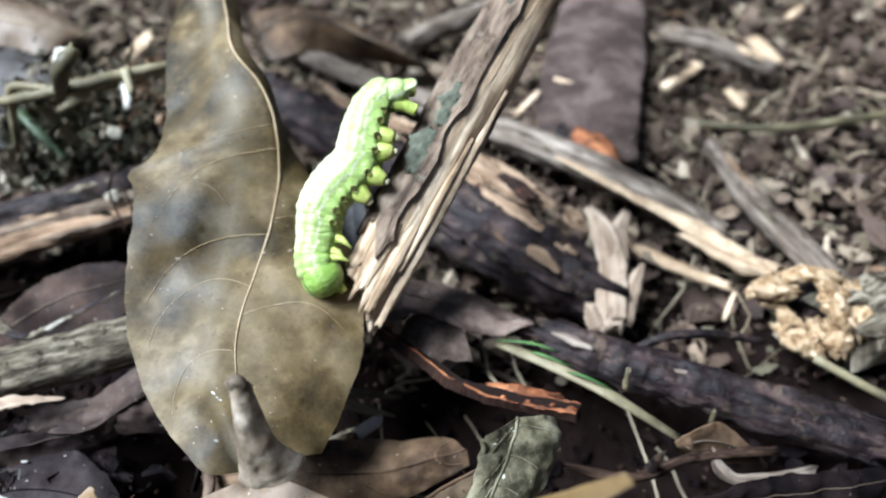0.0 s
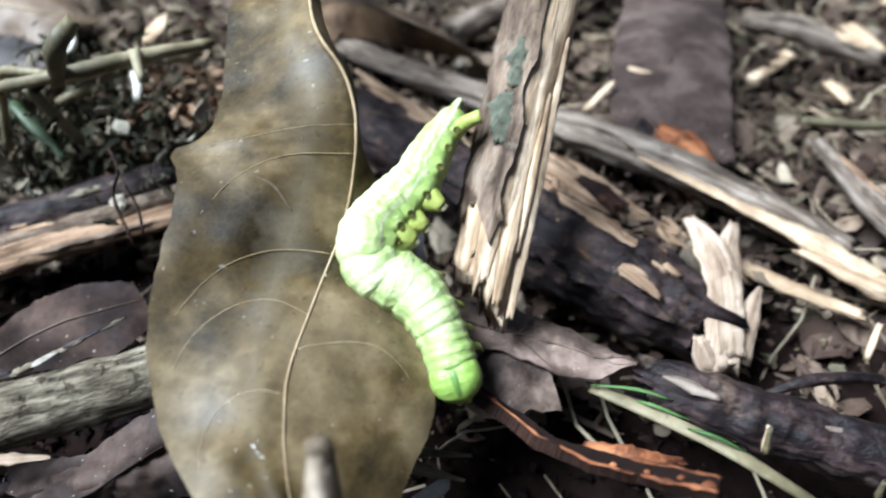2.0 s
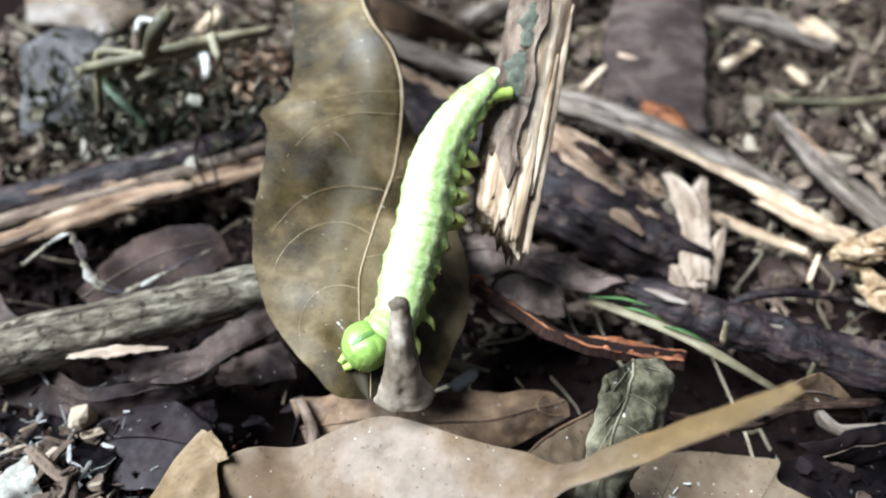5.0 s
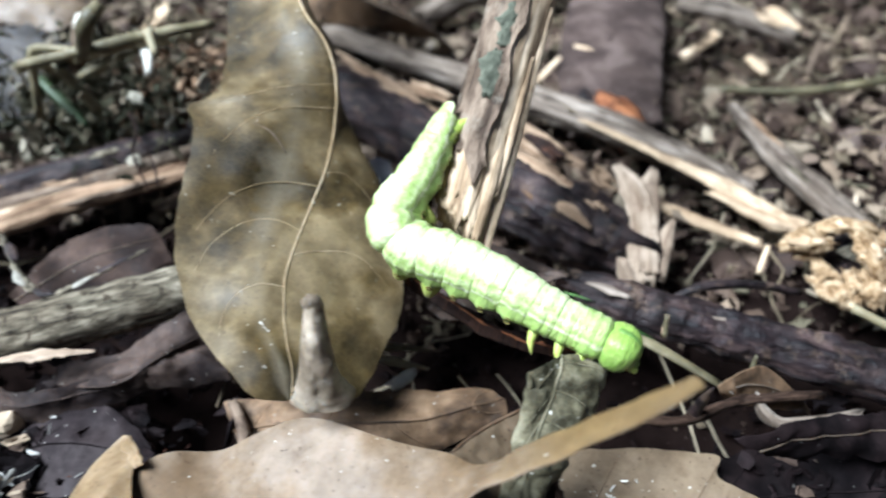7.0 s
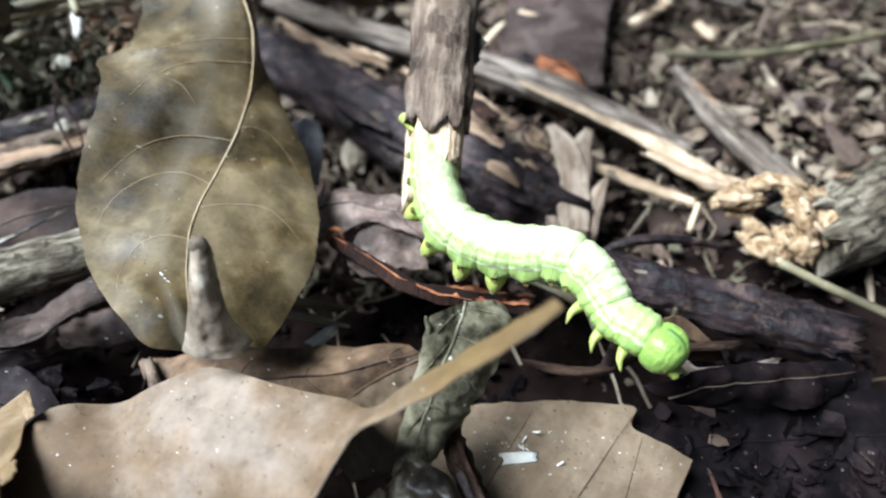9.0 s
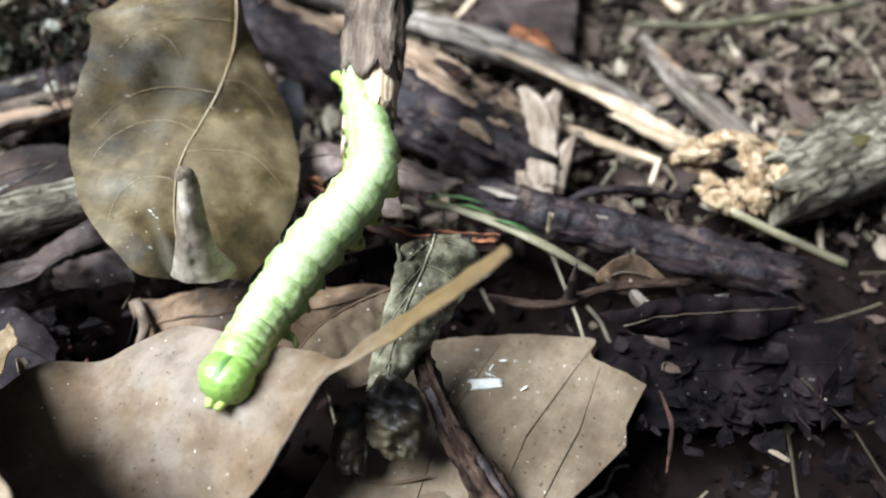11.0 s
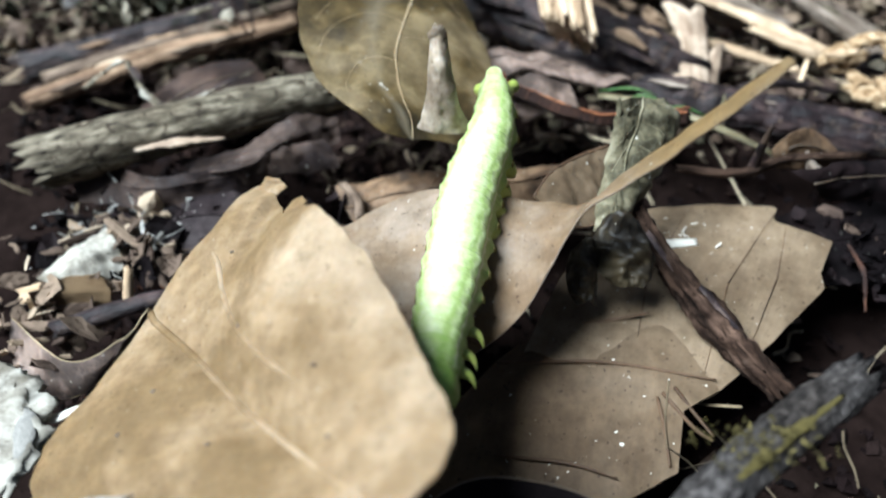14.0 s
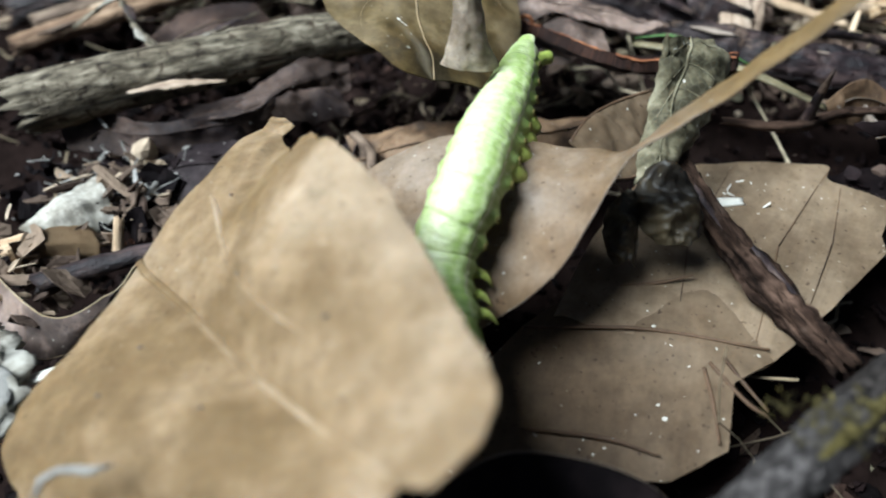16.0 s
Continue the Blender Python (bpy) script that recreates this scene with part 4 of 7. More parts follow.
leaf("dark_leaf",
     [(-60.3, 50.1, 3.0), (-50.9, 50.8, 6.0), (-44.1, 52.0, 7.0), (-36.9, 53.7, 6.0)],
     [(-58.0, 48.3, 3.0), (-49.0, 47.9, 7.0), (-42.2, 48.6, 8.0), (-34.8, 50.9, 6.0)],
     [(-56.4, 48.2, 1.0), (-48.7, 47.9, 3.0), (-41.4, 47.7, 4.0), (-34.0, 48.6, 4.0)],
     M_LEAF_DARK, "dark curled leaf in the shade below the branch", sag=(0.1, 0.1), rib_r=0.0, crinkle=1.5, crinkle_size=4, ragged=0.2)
leaf("brown_shard_leaf",
     [(-71.4, 64.6, 4.0), (-66.6, 72.3, 6.0), (-59.5, 76.5, 7.0), (-52.4, 77.1, 7.0)],
     [(-70.8, 64.4, 3.0), (-62.6, 68.7, 6.0), (-56.1, 71.4, 7.0), (-50.2, 74.9, 6.0)],
     [(-69.2, 63.5, 2.0), (-59.9, 65.5, 3.0), (-51.7, 68.2, 4.0), (-48.2, 71.8, 4.0)],
     M_LEAF_RED, "reddish brown leaf piece propped behind the branch", sag=(-0.02, 0.0), rib_r=0.12, veins=0, vein=M_VEIN_DARK, crinkle=0.6, crinkle_size=8, ragged=0.12)
leaf("pale_leaf_piece",
     [(-18.1, 86.3, 12.0), (-16.8, 79.7, 12.0), (-15.4, 75.2, 9.0)], [(-15.3, 85.0, 14.0), (-14.0, 77.1, 14.0), (-13.3, 73.3, 10.0)], [(-13.2, 86.1, 12.0), (-12.1, 78.2, 12.0), (-12.4, 73.8, 9.0)],
     M_LEAF_PALE, "small pale bluish leaf piece standing on edge", rib_r=0, crinkle=0.5, n=26, m=7, ragged=0.14, crinkle_size=4)
leaf("background_leaf",
     [(-131.3, 181.1, 4.0), (-114.3, 172.3, 6.0), (-100.4, 166.3, 6.0), (-89.0, 157.8, 4.0)], [(-122.1, 164.4, 5.0), (-106.3, 157.3, 8.0), (-96.6, 155.2, 7.0), (-88.5, 156.5, 4.0)], [(-118.2, 154.9, 3.0), (-105.6, 151.8, 4.0), (-96.2, 148.1, 4.0), (-89.5, 156.5, 3.0)],
     M_LEAF_BROWN, "tan dead leaf lying further back", sag=(0.08, 0.08), crinkle=0.6, ragged=0.04)
leaf("arched_leaf",
     [(-49.1, 167.9, 4.0), (-36.1, 160.3, 10.0), (-19.3, 146.3, 12.0), (-6.2, 141.6, 6.0)], [(-46.2, 159.8, 4.0), (-32.0, 151.3, 12.0), (-17.6, 140.0, 13.0), (-5.0, 140.5, 6.0)], [(-41.8, 148.4, 2.0), (-30.0, 148.0, 5.0), (-17.2, 143.3, 5.0), (-5.0, 141.4, 4.0)],
     M_LEAF_RUST, "dark brown arched leaf behind the curled leaf", sag=(0.1, 0.1), crinkle=0.6, vein=M_VEIN_DARK)
# purple-black leaf, made blacker to colour in the shadow below the flat leaf
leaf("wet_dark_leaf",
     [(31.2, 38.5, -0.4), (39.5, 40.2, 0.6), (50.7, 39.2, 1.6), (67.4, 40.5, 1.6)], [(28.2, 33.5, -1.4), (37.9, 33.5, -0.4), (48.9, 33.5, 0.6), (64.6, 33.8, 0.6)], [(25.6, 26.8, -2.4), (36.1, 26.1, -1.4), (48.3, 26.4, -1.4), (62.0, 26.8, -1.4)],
     M_SHADE_BLACK, "wet purple-black leaf under the flat leaf, with shade coloured in", rib_r=0.15, veins=2, crinkle=0.9, crinkle_size=7, ragged=0.06, vein=M_SHADE_BLACK, vein_r=0.12)
# purple-black leaf whose colour also carries the shade of the void here
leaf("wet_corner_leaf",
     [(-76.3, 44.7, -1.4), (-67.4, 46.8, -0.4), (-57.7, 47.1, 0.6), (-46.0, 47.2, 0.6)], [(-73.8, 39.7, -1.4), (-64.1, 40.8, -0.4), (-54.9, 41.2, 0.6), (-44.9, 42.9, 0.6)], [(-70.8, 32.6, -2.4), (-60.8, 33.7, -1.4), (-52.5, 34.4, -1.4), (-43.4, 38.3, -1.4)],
     M_SHADE_BLACK, "wet purple-black leaf flecked with white mould, with shade coloured in", rib_r=0, veins=0, crinkle=0.9, crinkle_size=7, ragged=0.06, vein=M_VEIN_DARK, vein_r=0.12)
# near-black in place of dark brown: the shade under the branch is painted on
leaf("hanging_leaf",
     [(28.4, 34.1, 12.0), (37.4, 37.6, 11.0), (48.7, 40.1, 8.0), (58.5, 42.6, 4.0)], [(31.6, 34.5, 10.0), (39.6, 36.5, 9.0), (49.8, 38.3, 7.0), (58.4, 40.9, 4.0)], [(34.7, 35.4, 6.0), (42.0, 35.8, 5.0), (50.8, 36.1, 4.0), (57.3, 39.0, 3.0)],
     M_SHADE_BLACK, "folded leaf under the fallen branch, coloured near-black as shade", sag=(0.1, 0.1), rib_r=0.15, crinkle=1.0, crinkle_size=5, ragged=0.2, vein=M_VEIN_DARK)

# ---- wood ----
def fallen_branch():
    t = tagged(new("grey_branch"), "weathered grey branch with furrowed bark and a split end", "branch")
    V, F, UV = rod_data([(-78.8, 49.1, 7.0), (-66.5, 53.1, 8.0), (-54.8, 56.2, 9.0), (-40.3, 61.5, 9.0), (-29.7, 65.7, 8.0)], [4.2, 4.0, 3.7, 3.5, 3.0], ring=40, lump=0.07, step=0.9, groove=0.09)
    mk("bark", V, F, M_BARK_GREY, t, "", UV)
    V, F, UV = rod_data([(-64.1, 48.7, 9.0), (-57.9, 48.9, 10.0), (-50.6, 49.6, 10.0)], [0.4, 1.0, 0.2], ring=12, step=0.5, lump=0.5, ragged=1.5, flat=0.35, lump_size=1.5, groove=0.3)
    mk("splinter", V, F, M_FORK, t, "pale split splinter", UV)


fallen_branch()
stick("dark_twig", [(-99.1, 86.0, 2.0), (-80.1, 90.6, 4.0), (-63.0, 96.2, 6.0), (-48.3, 104.9, 6.0)], [3.0, 2.8, 2.8, 2.4], M_BARK, "dark wet twig lying beside the pale stick", "twig", lump=0.15, ring=28, groove=0.14, patches=((0.2, 0.32, 0.6, 0.9, M_TANWOOD, "worn_patch"), (0.55, 0.75, 0.3, 0.8, M_BARK_GREY, "worn_patch"), (0.42, 0.5, 1.2, 0.7, M_TANWOOD, "worn_patch")))
stick("tan_stick", [(-94.4, 75.8, 1.0), (-80.7, 81.3, 3.0), (-67.0, 87.5, 4.0), (-46.4, 95.0, 5.0)], [2.4, 2.4, 2.6, 2.2], M_TANWOOD, "tan split stick lying in the litter", "stick", lump=0.2, flat=0.7, ring=28, groove=0.14, patches=((0.25, 0.6, -0.5, 1.0, M_PALE, "split_wood"), (0.55, 0.9, 0.8, 0.8, M_BARK_BROWN, "bark_strip"), (0.1, 0.3, 0.7, 0.7, M_BARK_BROWN, "bark_strip")))
stick("brown_stick", [(-94.4, 83.4, 1.0), (-75.9, 87.5, 4.0), (-59.7, 92.1, 6.0), (-47.2, 99.6, 6.0)], [1.4, 1.6, 1.6, 1.4], M_BARK_BROWN, "thin brown stick between the twigs", "stick", lump=0.15, ring=28, groove=0.14, patches=((0.35, 0.55, 0.0, 0.6, M_TANWOOD, "worn_patch"),))


def rotten_log():
    t = tagged(new("rotten_log"), "dark rotting log with bark gone and pale wood bared on top", "log")
    V, F, UV = rod_data([(-38.6, 132.5, 2.0), (-18.9, 113.0, 4.0), (3.2, 89.4, 5.0), (16.2, 80.9, 3.0), (26.0, 75.9, 1.0)], [5.0, 5.6, 6.8, 6.8, 5.6], ring=40, lump=0.16, step=0.9, groove=0.16)
    mk("bark", V, F, M_BARK, t, "", UV)
    for pts, r, f in (([(2.7, 100.8, 12.0), (11.2, 94.5, 11.0), (20.5, 88.9, 8.0)], [1.0, 2.8, 0.8], 0.35), ([(7.9, 87.6, 11.5), (15.0, 80.0, 10.0), (21.6, 74.9, 8.0)], [0.6, 3.4, 1.0], 0.3), ([(11.1, 86.0, 11.0), (17.3, 81.9, 9.0)], [0.6, 1.5, 0.5], 0.4),
                      ([(8.9, 82.8, 10.0), (14.0, 78.4, 9.0)], [0.5, 1.2, 0.4], 0.4), ([(-26.1, 128.2, 8.0), (-15.1, 115.0, 9.5), (-4.8, 102.8, 9.5)], [0.5, 1.3, 0.4], 0.5), ([(-11.7, 114.6, 10.0), (-2.8, 107.6, 10.0)], [1.0, 1.5, 0.5], 0.45), ([(-18.8, 118.2, 9.0), (-8.9, 105.0, 10.0)], [0.4, 0.9, 0.3], 0.5),
                      ([(17.0, 85.2, 8.0), (22.0, 80.4, 7.0)], [0.8, 1.4, 0.5], 0.4), ([(3.5, 96.9, 10.5), (9.7, 89.5, 10.0)], [0.5, 1.2, 0.4], 0.4), ([(20.7, 89.7, 8.0), (25.2, 86.1, 6.0)], [0.5, 1.3, 0.4], 0.4)):
        ends = np.array(pts[0]), np.array(pts[-1])
        side = unit(np.cross(ends[1] - ends[0], (0, 0, 1)))
        for q in (-1.0, -0.35, 0.3, 0.9):
            a, c = rng.uniform(-0.12, 0.25), rng.uniform(0.72, 1.12)
            shift = side * q * max(r) * 0.75 + np.array([0, 0, -0.25 * abs(q) * max(r)])
            line = [ends[0] + (ends[1] - ends[0]) * k + shift + rng.normal(0, 0.25, 3) for k in np.linspace(a, c, 4)]
            V, F, UV = rod_data(line, [max(r) * 0.25, max(r) * 0.5, max(r) * 0.42, max(r) * 0.12], ring=14, step=0.6, lump=0.25, flat=f * 1.3, ragged=2.2, lump_size=1.6, groove=0.3)
            mk("bare_wood", V, F, M_BARE, t, "bare tan wood", UV)
    for pts, r in (([(10.2, 94.9, 11.0), (16.4, 89.5, 10.0)], [0.7, 1.5, 0.6]), ([(11.8, 91.8, 11.0), (14.9, 88.7, 10.0)], [0.6, 1.1, 0.5]), ([(6.1, 92.8, 10.5), (10.4, 87.2, 10.0)], [0.5, 1.2, 0.5])):
        V, F, UV = rod_data(pts, r, ring=12, step=0.6, lump=0.35, flat=0.4, lump_size=1.5, groove=0.3)
        mk("red_rot", V, F, M_RED, t, "red-brown rotten wood", UV)
    for pts in ([(-12.6, 97.6, 9.0), (-2.2, 86.1, 10.0)], [(11.9, 75.5, 9.0), (20.4, 71.5, 6.0)], [(-8.5, 93.6, 7.0), (3.2, 81.2, 8.0)], [(5.0, 78.7, 10.0), (11.0, 74.9, 9.0)]):
        V, F, UV = rod_data(pts, [0.3, 1.4, 0.4], ring=12, step=0.8, lump=0.3, flat=0.35, ragged=1.2, lump_size=2.0, groove=0.3)
        mk("bark_flake", V, F, M_BARK, t, "lifting flake of black bark", UV)


rotten_log()


def long_stick():
    t = tagged(new("long_split_stick"), "long grey stick whose split end shows pale wood", "stick")
    V, F, UV = rod_data([(-43.4, 159.9, 2.0), (-22.4, 141.2, 3.0), (8.8, 116.5, 6.0), (25.9, 104.9, 6.0), (40.7, 94.7, 4.0), (51.0, 88.9, 1.0)], [2.6, 2.6, 3.2, 3.6, 3.2, 3.0], ring=28, lump=0.12, flat=0.8, groove=0.16)
    mk("bark", V, F, M_GREYWOOD, t, "", UV)
    for pts, r in (([(18.6, 107.4, 7.5), (33.7, 94.1, 7.0), (46.3, 86.9, 4.0), (57.2, 79.6, 1.0)], [0.6, 1.0, 2.2, 1.4]), ([(42.4, 86.9, 4.0), (52.1, 82.0, 2.0), (58.7, 80.8, 0.5)], [1.0, 2.6, 1.6]), ([(28.2, 88.1, 3.0), (38.6, 81.9, 2.0), (49.4, 77.9, 0.0)], [0.8, 1.6, 1.0])):
        V, F, UV = rod_data(pts, r, ring=10, step=0.9, lump=0.25, flat=0.5, ragged=1.4, lump_size=2.5)
        mk("split_wood", V, F, M_PALE, t, "pale split wood", UV)


long_stick()


def forked_splinter():
    t = tagged(new("forked_splinter"), "pale splinter of wood standing up with a forked top", "splinter")
    for pts, r, f in (([(25.2, 87.5, 9.5), (26.9, 81.9, 9.0), (27.4, 75.4, 7.0), (26.1, 67.2, 2.0)], [0.9, 2.3, 2.2, 2.6], 0.25), ([(31.8, 87.3, 8.5), (29.2, 81.0, 8.0), (28.3, 72.8, 4.5)], [0.9, 2.2, 1.8], 0.25), ([(28.2, 83.3, 9.0), (28.0, 76.1, 7.5), (27.5, 68.1, 3.0)], [1.2, 2.2, 2.0], 0.25),
                      ([(33.3, 77.7, 6.0), (31.0, 73.6, 5.0), (29.2, 69.0, 2.0)], [0.4, 1.6, 1.6], 0.3), ([(23.4, 69.8, 5.0), (24.6, 66.7, 2.0)], [0.8, 1.4, 1.2], 0.3)):
        V, F, UV = rod_data(pts, r, ring=14, step=0.7, lump=0.14, flat=f, ragged=1.0, up=(0, -0.75, 0.65), lump_size=2.0, groove=0.1)
        mk("splinter", V, F, M_FORK, t, "", UV)


forked_splinter()


def dark_branch():
    t = tagged(new("dark_branch"), "dark purplish fallen branch with worn patches", "branch")
    V, F, UV = rod_data([(14.8, 61.8, 7.0), (20.5, 59.0, 7.4), (29.0, 55.8, 7.0), (40.6, 52.4, 5.5), (58.8, 46.6, 4.0)], [2.9, 3.3, 3.4, 3.4, 3.5], ring=44, lump=0.16, step=0.5, groove=0.14, lump_size=2.6)
    mk("bark", V, F, M_BARK, t, "", UV)
    for pts, w in (([(32.2, 54.2, 9.5), (39.9, 53.0, 8.0)], 1.3), ([(15.7, 60.1, 10.5), (21.2, 57.0, 10.8)], 1.0), ([(42.1, 52.5, 7.5), (48.0, 50.9, 6.5)], 1.2)):
        V, F, UV = rod_data(pts, [0.3, w, 0.3], ring=12, step=0.6, lump=0.4, flat=0.25, lump_size=1.6)
        mk("worn_patch", V, F, M_GREYWOOD, t, "tan patch where bark has worn off", UV)
    for pts in ([(25.0, 51.6, 9.0), (24.9, 52.7, 12.0)], [(36.6, 48.2, 6.0), (36.8, 48.9, 8.0)]):
        V, F, UV = rod_data(pts, [0.4, 0.25], ring=7, step=0.5)
        mk("stub", V, F, M_STRAW, t, "pale thorn-like stub", UV)


dark_branch()
stick("bark_slab", [(42.6, 172.9, 5.0), (35.6, 143.3, 6.0), (30.5, 121.5, 6.0), (29.4, 107.5, 4.0)], [10.5, 11.5, 11, 9], M_SLAB, "broad slab of dark bark with a crumbling edge", "bark", ring=44, lump=0.05, flat=0.2, ragged=0.5, groove=0.02, patches=((0.8, 0.97, 0.6, 1.6, M_BARK, "crumbled_edge"), (0.45, 0.52, 0.1, 1.4, M_SLAB, "ridge")))
rod("orange_bark", [(26.6, 111.8, 7.0), (30.1, 108.3, 6.0), (31.7, 101.7, 4.0)], [1.8, 4.2, 3.0], M_ORANGE, "crumbling orange inner bark", "bark", lump=0.35, flat=0.5, lump_size=2.0)
stick("upper_stick", [(-9.0, 153.0, 4.0), (7.9, 163.2, 6.0), (29.2, 175.5, 6.0), (58.9, 179.4, 6.0), (81.9, 182.0, 6.0)], [2.6, 2.8, 2.8, 3.0, 2.8], M_GREYWOOD, "long grey-brown stick lying at the back", "stick", lump=0.1, ring=28, groove=0.14, patches=((0.3, 0.42, -0.3, 0.9, M_BARK_GREY, "worn_patch"), (0.6, 0.75, 0.2, 0.9, M_TANWOOD, "worn_patch")))
stick("grey_stick", [(53.7, 112.0, 5.0), (56.4, 96.7, 5.0), (60.9, 87.0, 4.0), (67.3, 74.0, 2.0)], [1.2, 2.7, 3.0, 2.8], M_GREYWOOD, "weathered grey stick with a tapered broken end", "stick", ring=24, lump=0.12, flat=0.6, groove=0.2, patches=((0.1, 0.4, -0.4, 0.7, M_TANWOOD, "worn_patch"), (0.45, 0.7, 0.5, 0.8, M_BARK_GREY, "worn_patch")))
stick("white_tipped_stick", [(55.1, 157.1, 4.0), (63.2, 151.6, 5.0), (77.6, 142.2, 3.0)], [2.2, 2.6, 1.6], M_GREYWOOD, "short weathered stick with a pale broken end", "stick", lump=0.2, ring=28, groove=0.14, patches=((0.7, 0.98, 0.0, 1.4, M_PALE, "broken_end"),))
stick("rotten_stump", [(64.6, 67.2, 2.0), (77.2, 72.3, 3.0), (93.6, 78.8, 3.0)], [6.5, 7.5, 8], M_BARK_GREY, "thick mossy brown branch with a rotten end", "branch", lump=0.14, ring=28, groove=0.14, patches=((0.35, 0.6, 0.3, 1.6, M_OLIVE_MOSS, "moss_patch"), (0.2, 0.4, -0.6, 1.6, M_TANWOOD, "worn_patch")))
rod("thin_purple_twig", [(28.4, 60.5, 6.0), (33.3, 61.3, 8.0), (41.3, 62.4, 7.0), (48.7, 62.5, 5.0)], [0.5, 0.8, 0.7, 0.5], M_BARK, "thin purple-black twig arching over the litter", "twig", ring=8, lump=0.06)
rod("straw_stalk", [(56.0, 60.2, 4.0), (62.2, 55.9, 3.0), (70.6, 50.3, 2.0)], [0.7, 0.7, 0.7], M_STRAW, "thin straw-coloured stalk on the litter", "stalk", ring=8, lump=0.05)
def red_strip():
    t = tagged(new("red_bark_strip"), "curled strip of dark red bark with crumbling orange edges", "bark")
    near = [(-9.0, 59.6, 12.4), (-4.0, 55.6, 12.4), (1.0, 51.2, 12.2), (7.0, 47.9, 12.6), (12.0, 45.9, 13.8), (16.4, 44.2, 15.2)]
    far_side = [(-8.4, 60.4, 11.8), (-3.2, 56.4, 11.6), (2.0, 52.2, 11.4), (8.0, 49.3, 12.4), (13.0, 47.5, 13.6), (17.2, 45.6, 14.8)]
    b = Blade(far_side, [tuple((np.array(p) + q) / 2 - (0, 0, 0.7)) for p, q in zip(near, far_side)], near, (0.0, 0.0), crinkle=0.35, crinkle_size=2.5, ragged=0.3, n=70, m=6)
    b.mesh("bark", M_RED, 1.6, t)
    for v, u0, u1, r in ((1.0, 0.0, 0.1, 0.2), (1.0, 0.14, 0.42, 0.13), (1.0, 0.46, 0.7, 0.2), (1.0, 0.72, 1.0, 0.28), (-1.0, 0.66, 1.0, 0.2)):
        V, F, UV = rod_data([b.at(u, v, 0.0) for u in np.linspace(u0, u1, 12)], [r * 0.7, r, r * 0.8, r * 1.1, r * 0.5], ring=10, step=0.35, lump=0.7, lump_size=0.9, flat=0.8)
        mk("orange_rim", V, F, M_ORANGE, t, "crumbling orange edge", UV)
    for u, v, r in ((0.97, 0.2, 0.9), (0.74, 0.1, 0.5), (0.62, 0.5, 0.45), (0.86, -0.2, 0.55), (0.2, 0.6, 0.35)):
        mk("crumb", LUMP_V * rng.uniform(0.6, 1.2, (18, 1)) * np.array([r, r * 0.7, r * 0.5]) + b.at(u, v, 0.2), LUMP_F, M_ORANGE, t, "orange crumb of rot")
    V, F, UV = rod_data([b.at(0, 0, 0.2) + np.array([1.1 * math.cos(a), 0.5 * math.sin(a), 0.9 * math.sin(a)]) for a in np.linspace(0, 6.1, 14)], [0.3, 0.35, 0.3], ring=8, step=0.3, lump=0.3, lump_size=0.8)
    mk("curled_end", V, F, M_ORANGE, t, "end rolled into a ring", UV)


red_strip()
stick("root_twig", [(5.6, 32.0, 12.0), (8.8, 23.6, 9.0), (13.4, 15.3, 6.0), (19.5, 6.1, 3.5)], [1.1, 1.4, 1.75, 1.4], M_ROOT, "rough brown root lying over the flat leaf", "root", ring=36, lump=0.3, lump_size=1.3, groove=0.5, step=0.5, patches=((0.2, 0.45, 0.5, 0.5, M_BARK, "bark_ridge"), (0.5, 0.8, -0.6, 0.6, M_BARK, "bark_ridge"), (0.7, 0.92, 0.4, 0.6, M_ROOT, "worn_patch"), (0.35, 0.6, -0.1, 0.45, M_ROOT, "bark_ridge")))
stick("mossy_branch", [(-6.5, -15.8, 12.6), (0.2, -13.2, 16.2), (7.9, -7.9, 16.8), (20.8, 0.4, 15.2)], [1.7, 2.0, 2.1, 2.1], M_NEARBARK, "grey-black branch with a streak of olive moss", "branch", lump=0.16, ring=36, step=0.5, groove=0.16, lump_size=1.8, patches=((0.55, 0.9, 0.35, 0.6, M_OLIVE_MOSS, "moss_patch"), (0.3, 0.5, -0.4, 0.7, M_NEARBARK, "bark_ridge")))
rod("dark_root", [(15.7, 40.7, 8.0), (24.0, 39.2, 8.0), (32.2, 42.0, 8.0), (43.7, 43.5, 7.0)], [0.5, 0.65, 0.65, 0.6], M_ROOT, "thin black root across the litter", "root", ring=12, lump=0.35, lump_size=1.5, groove=0.3)
rod("dark_thorn", [(25.4, 37.9, 17.6), (25.7, 38.8, 14.5), (26.0, 39.8, 11.0), (26.2, 40.4, 7.5)], [0.12, 0.4, 0.65, 0.9], M_BARK, "black thorn-like stub standing up", "stub", ring=10, lump=0.2)
rod("bent_root", [(-33.2, 45.8, 3.0), (-30.6, 40.8, 4.0), (-29.9, 36.2, 5.0)], [0.7, 0.8, 0.6], M_BARK_BROWN, "small bent brown root by the leaf", "root", ring=8)


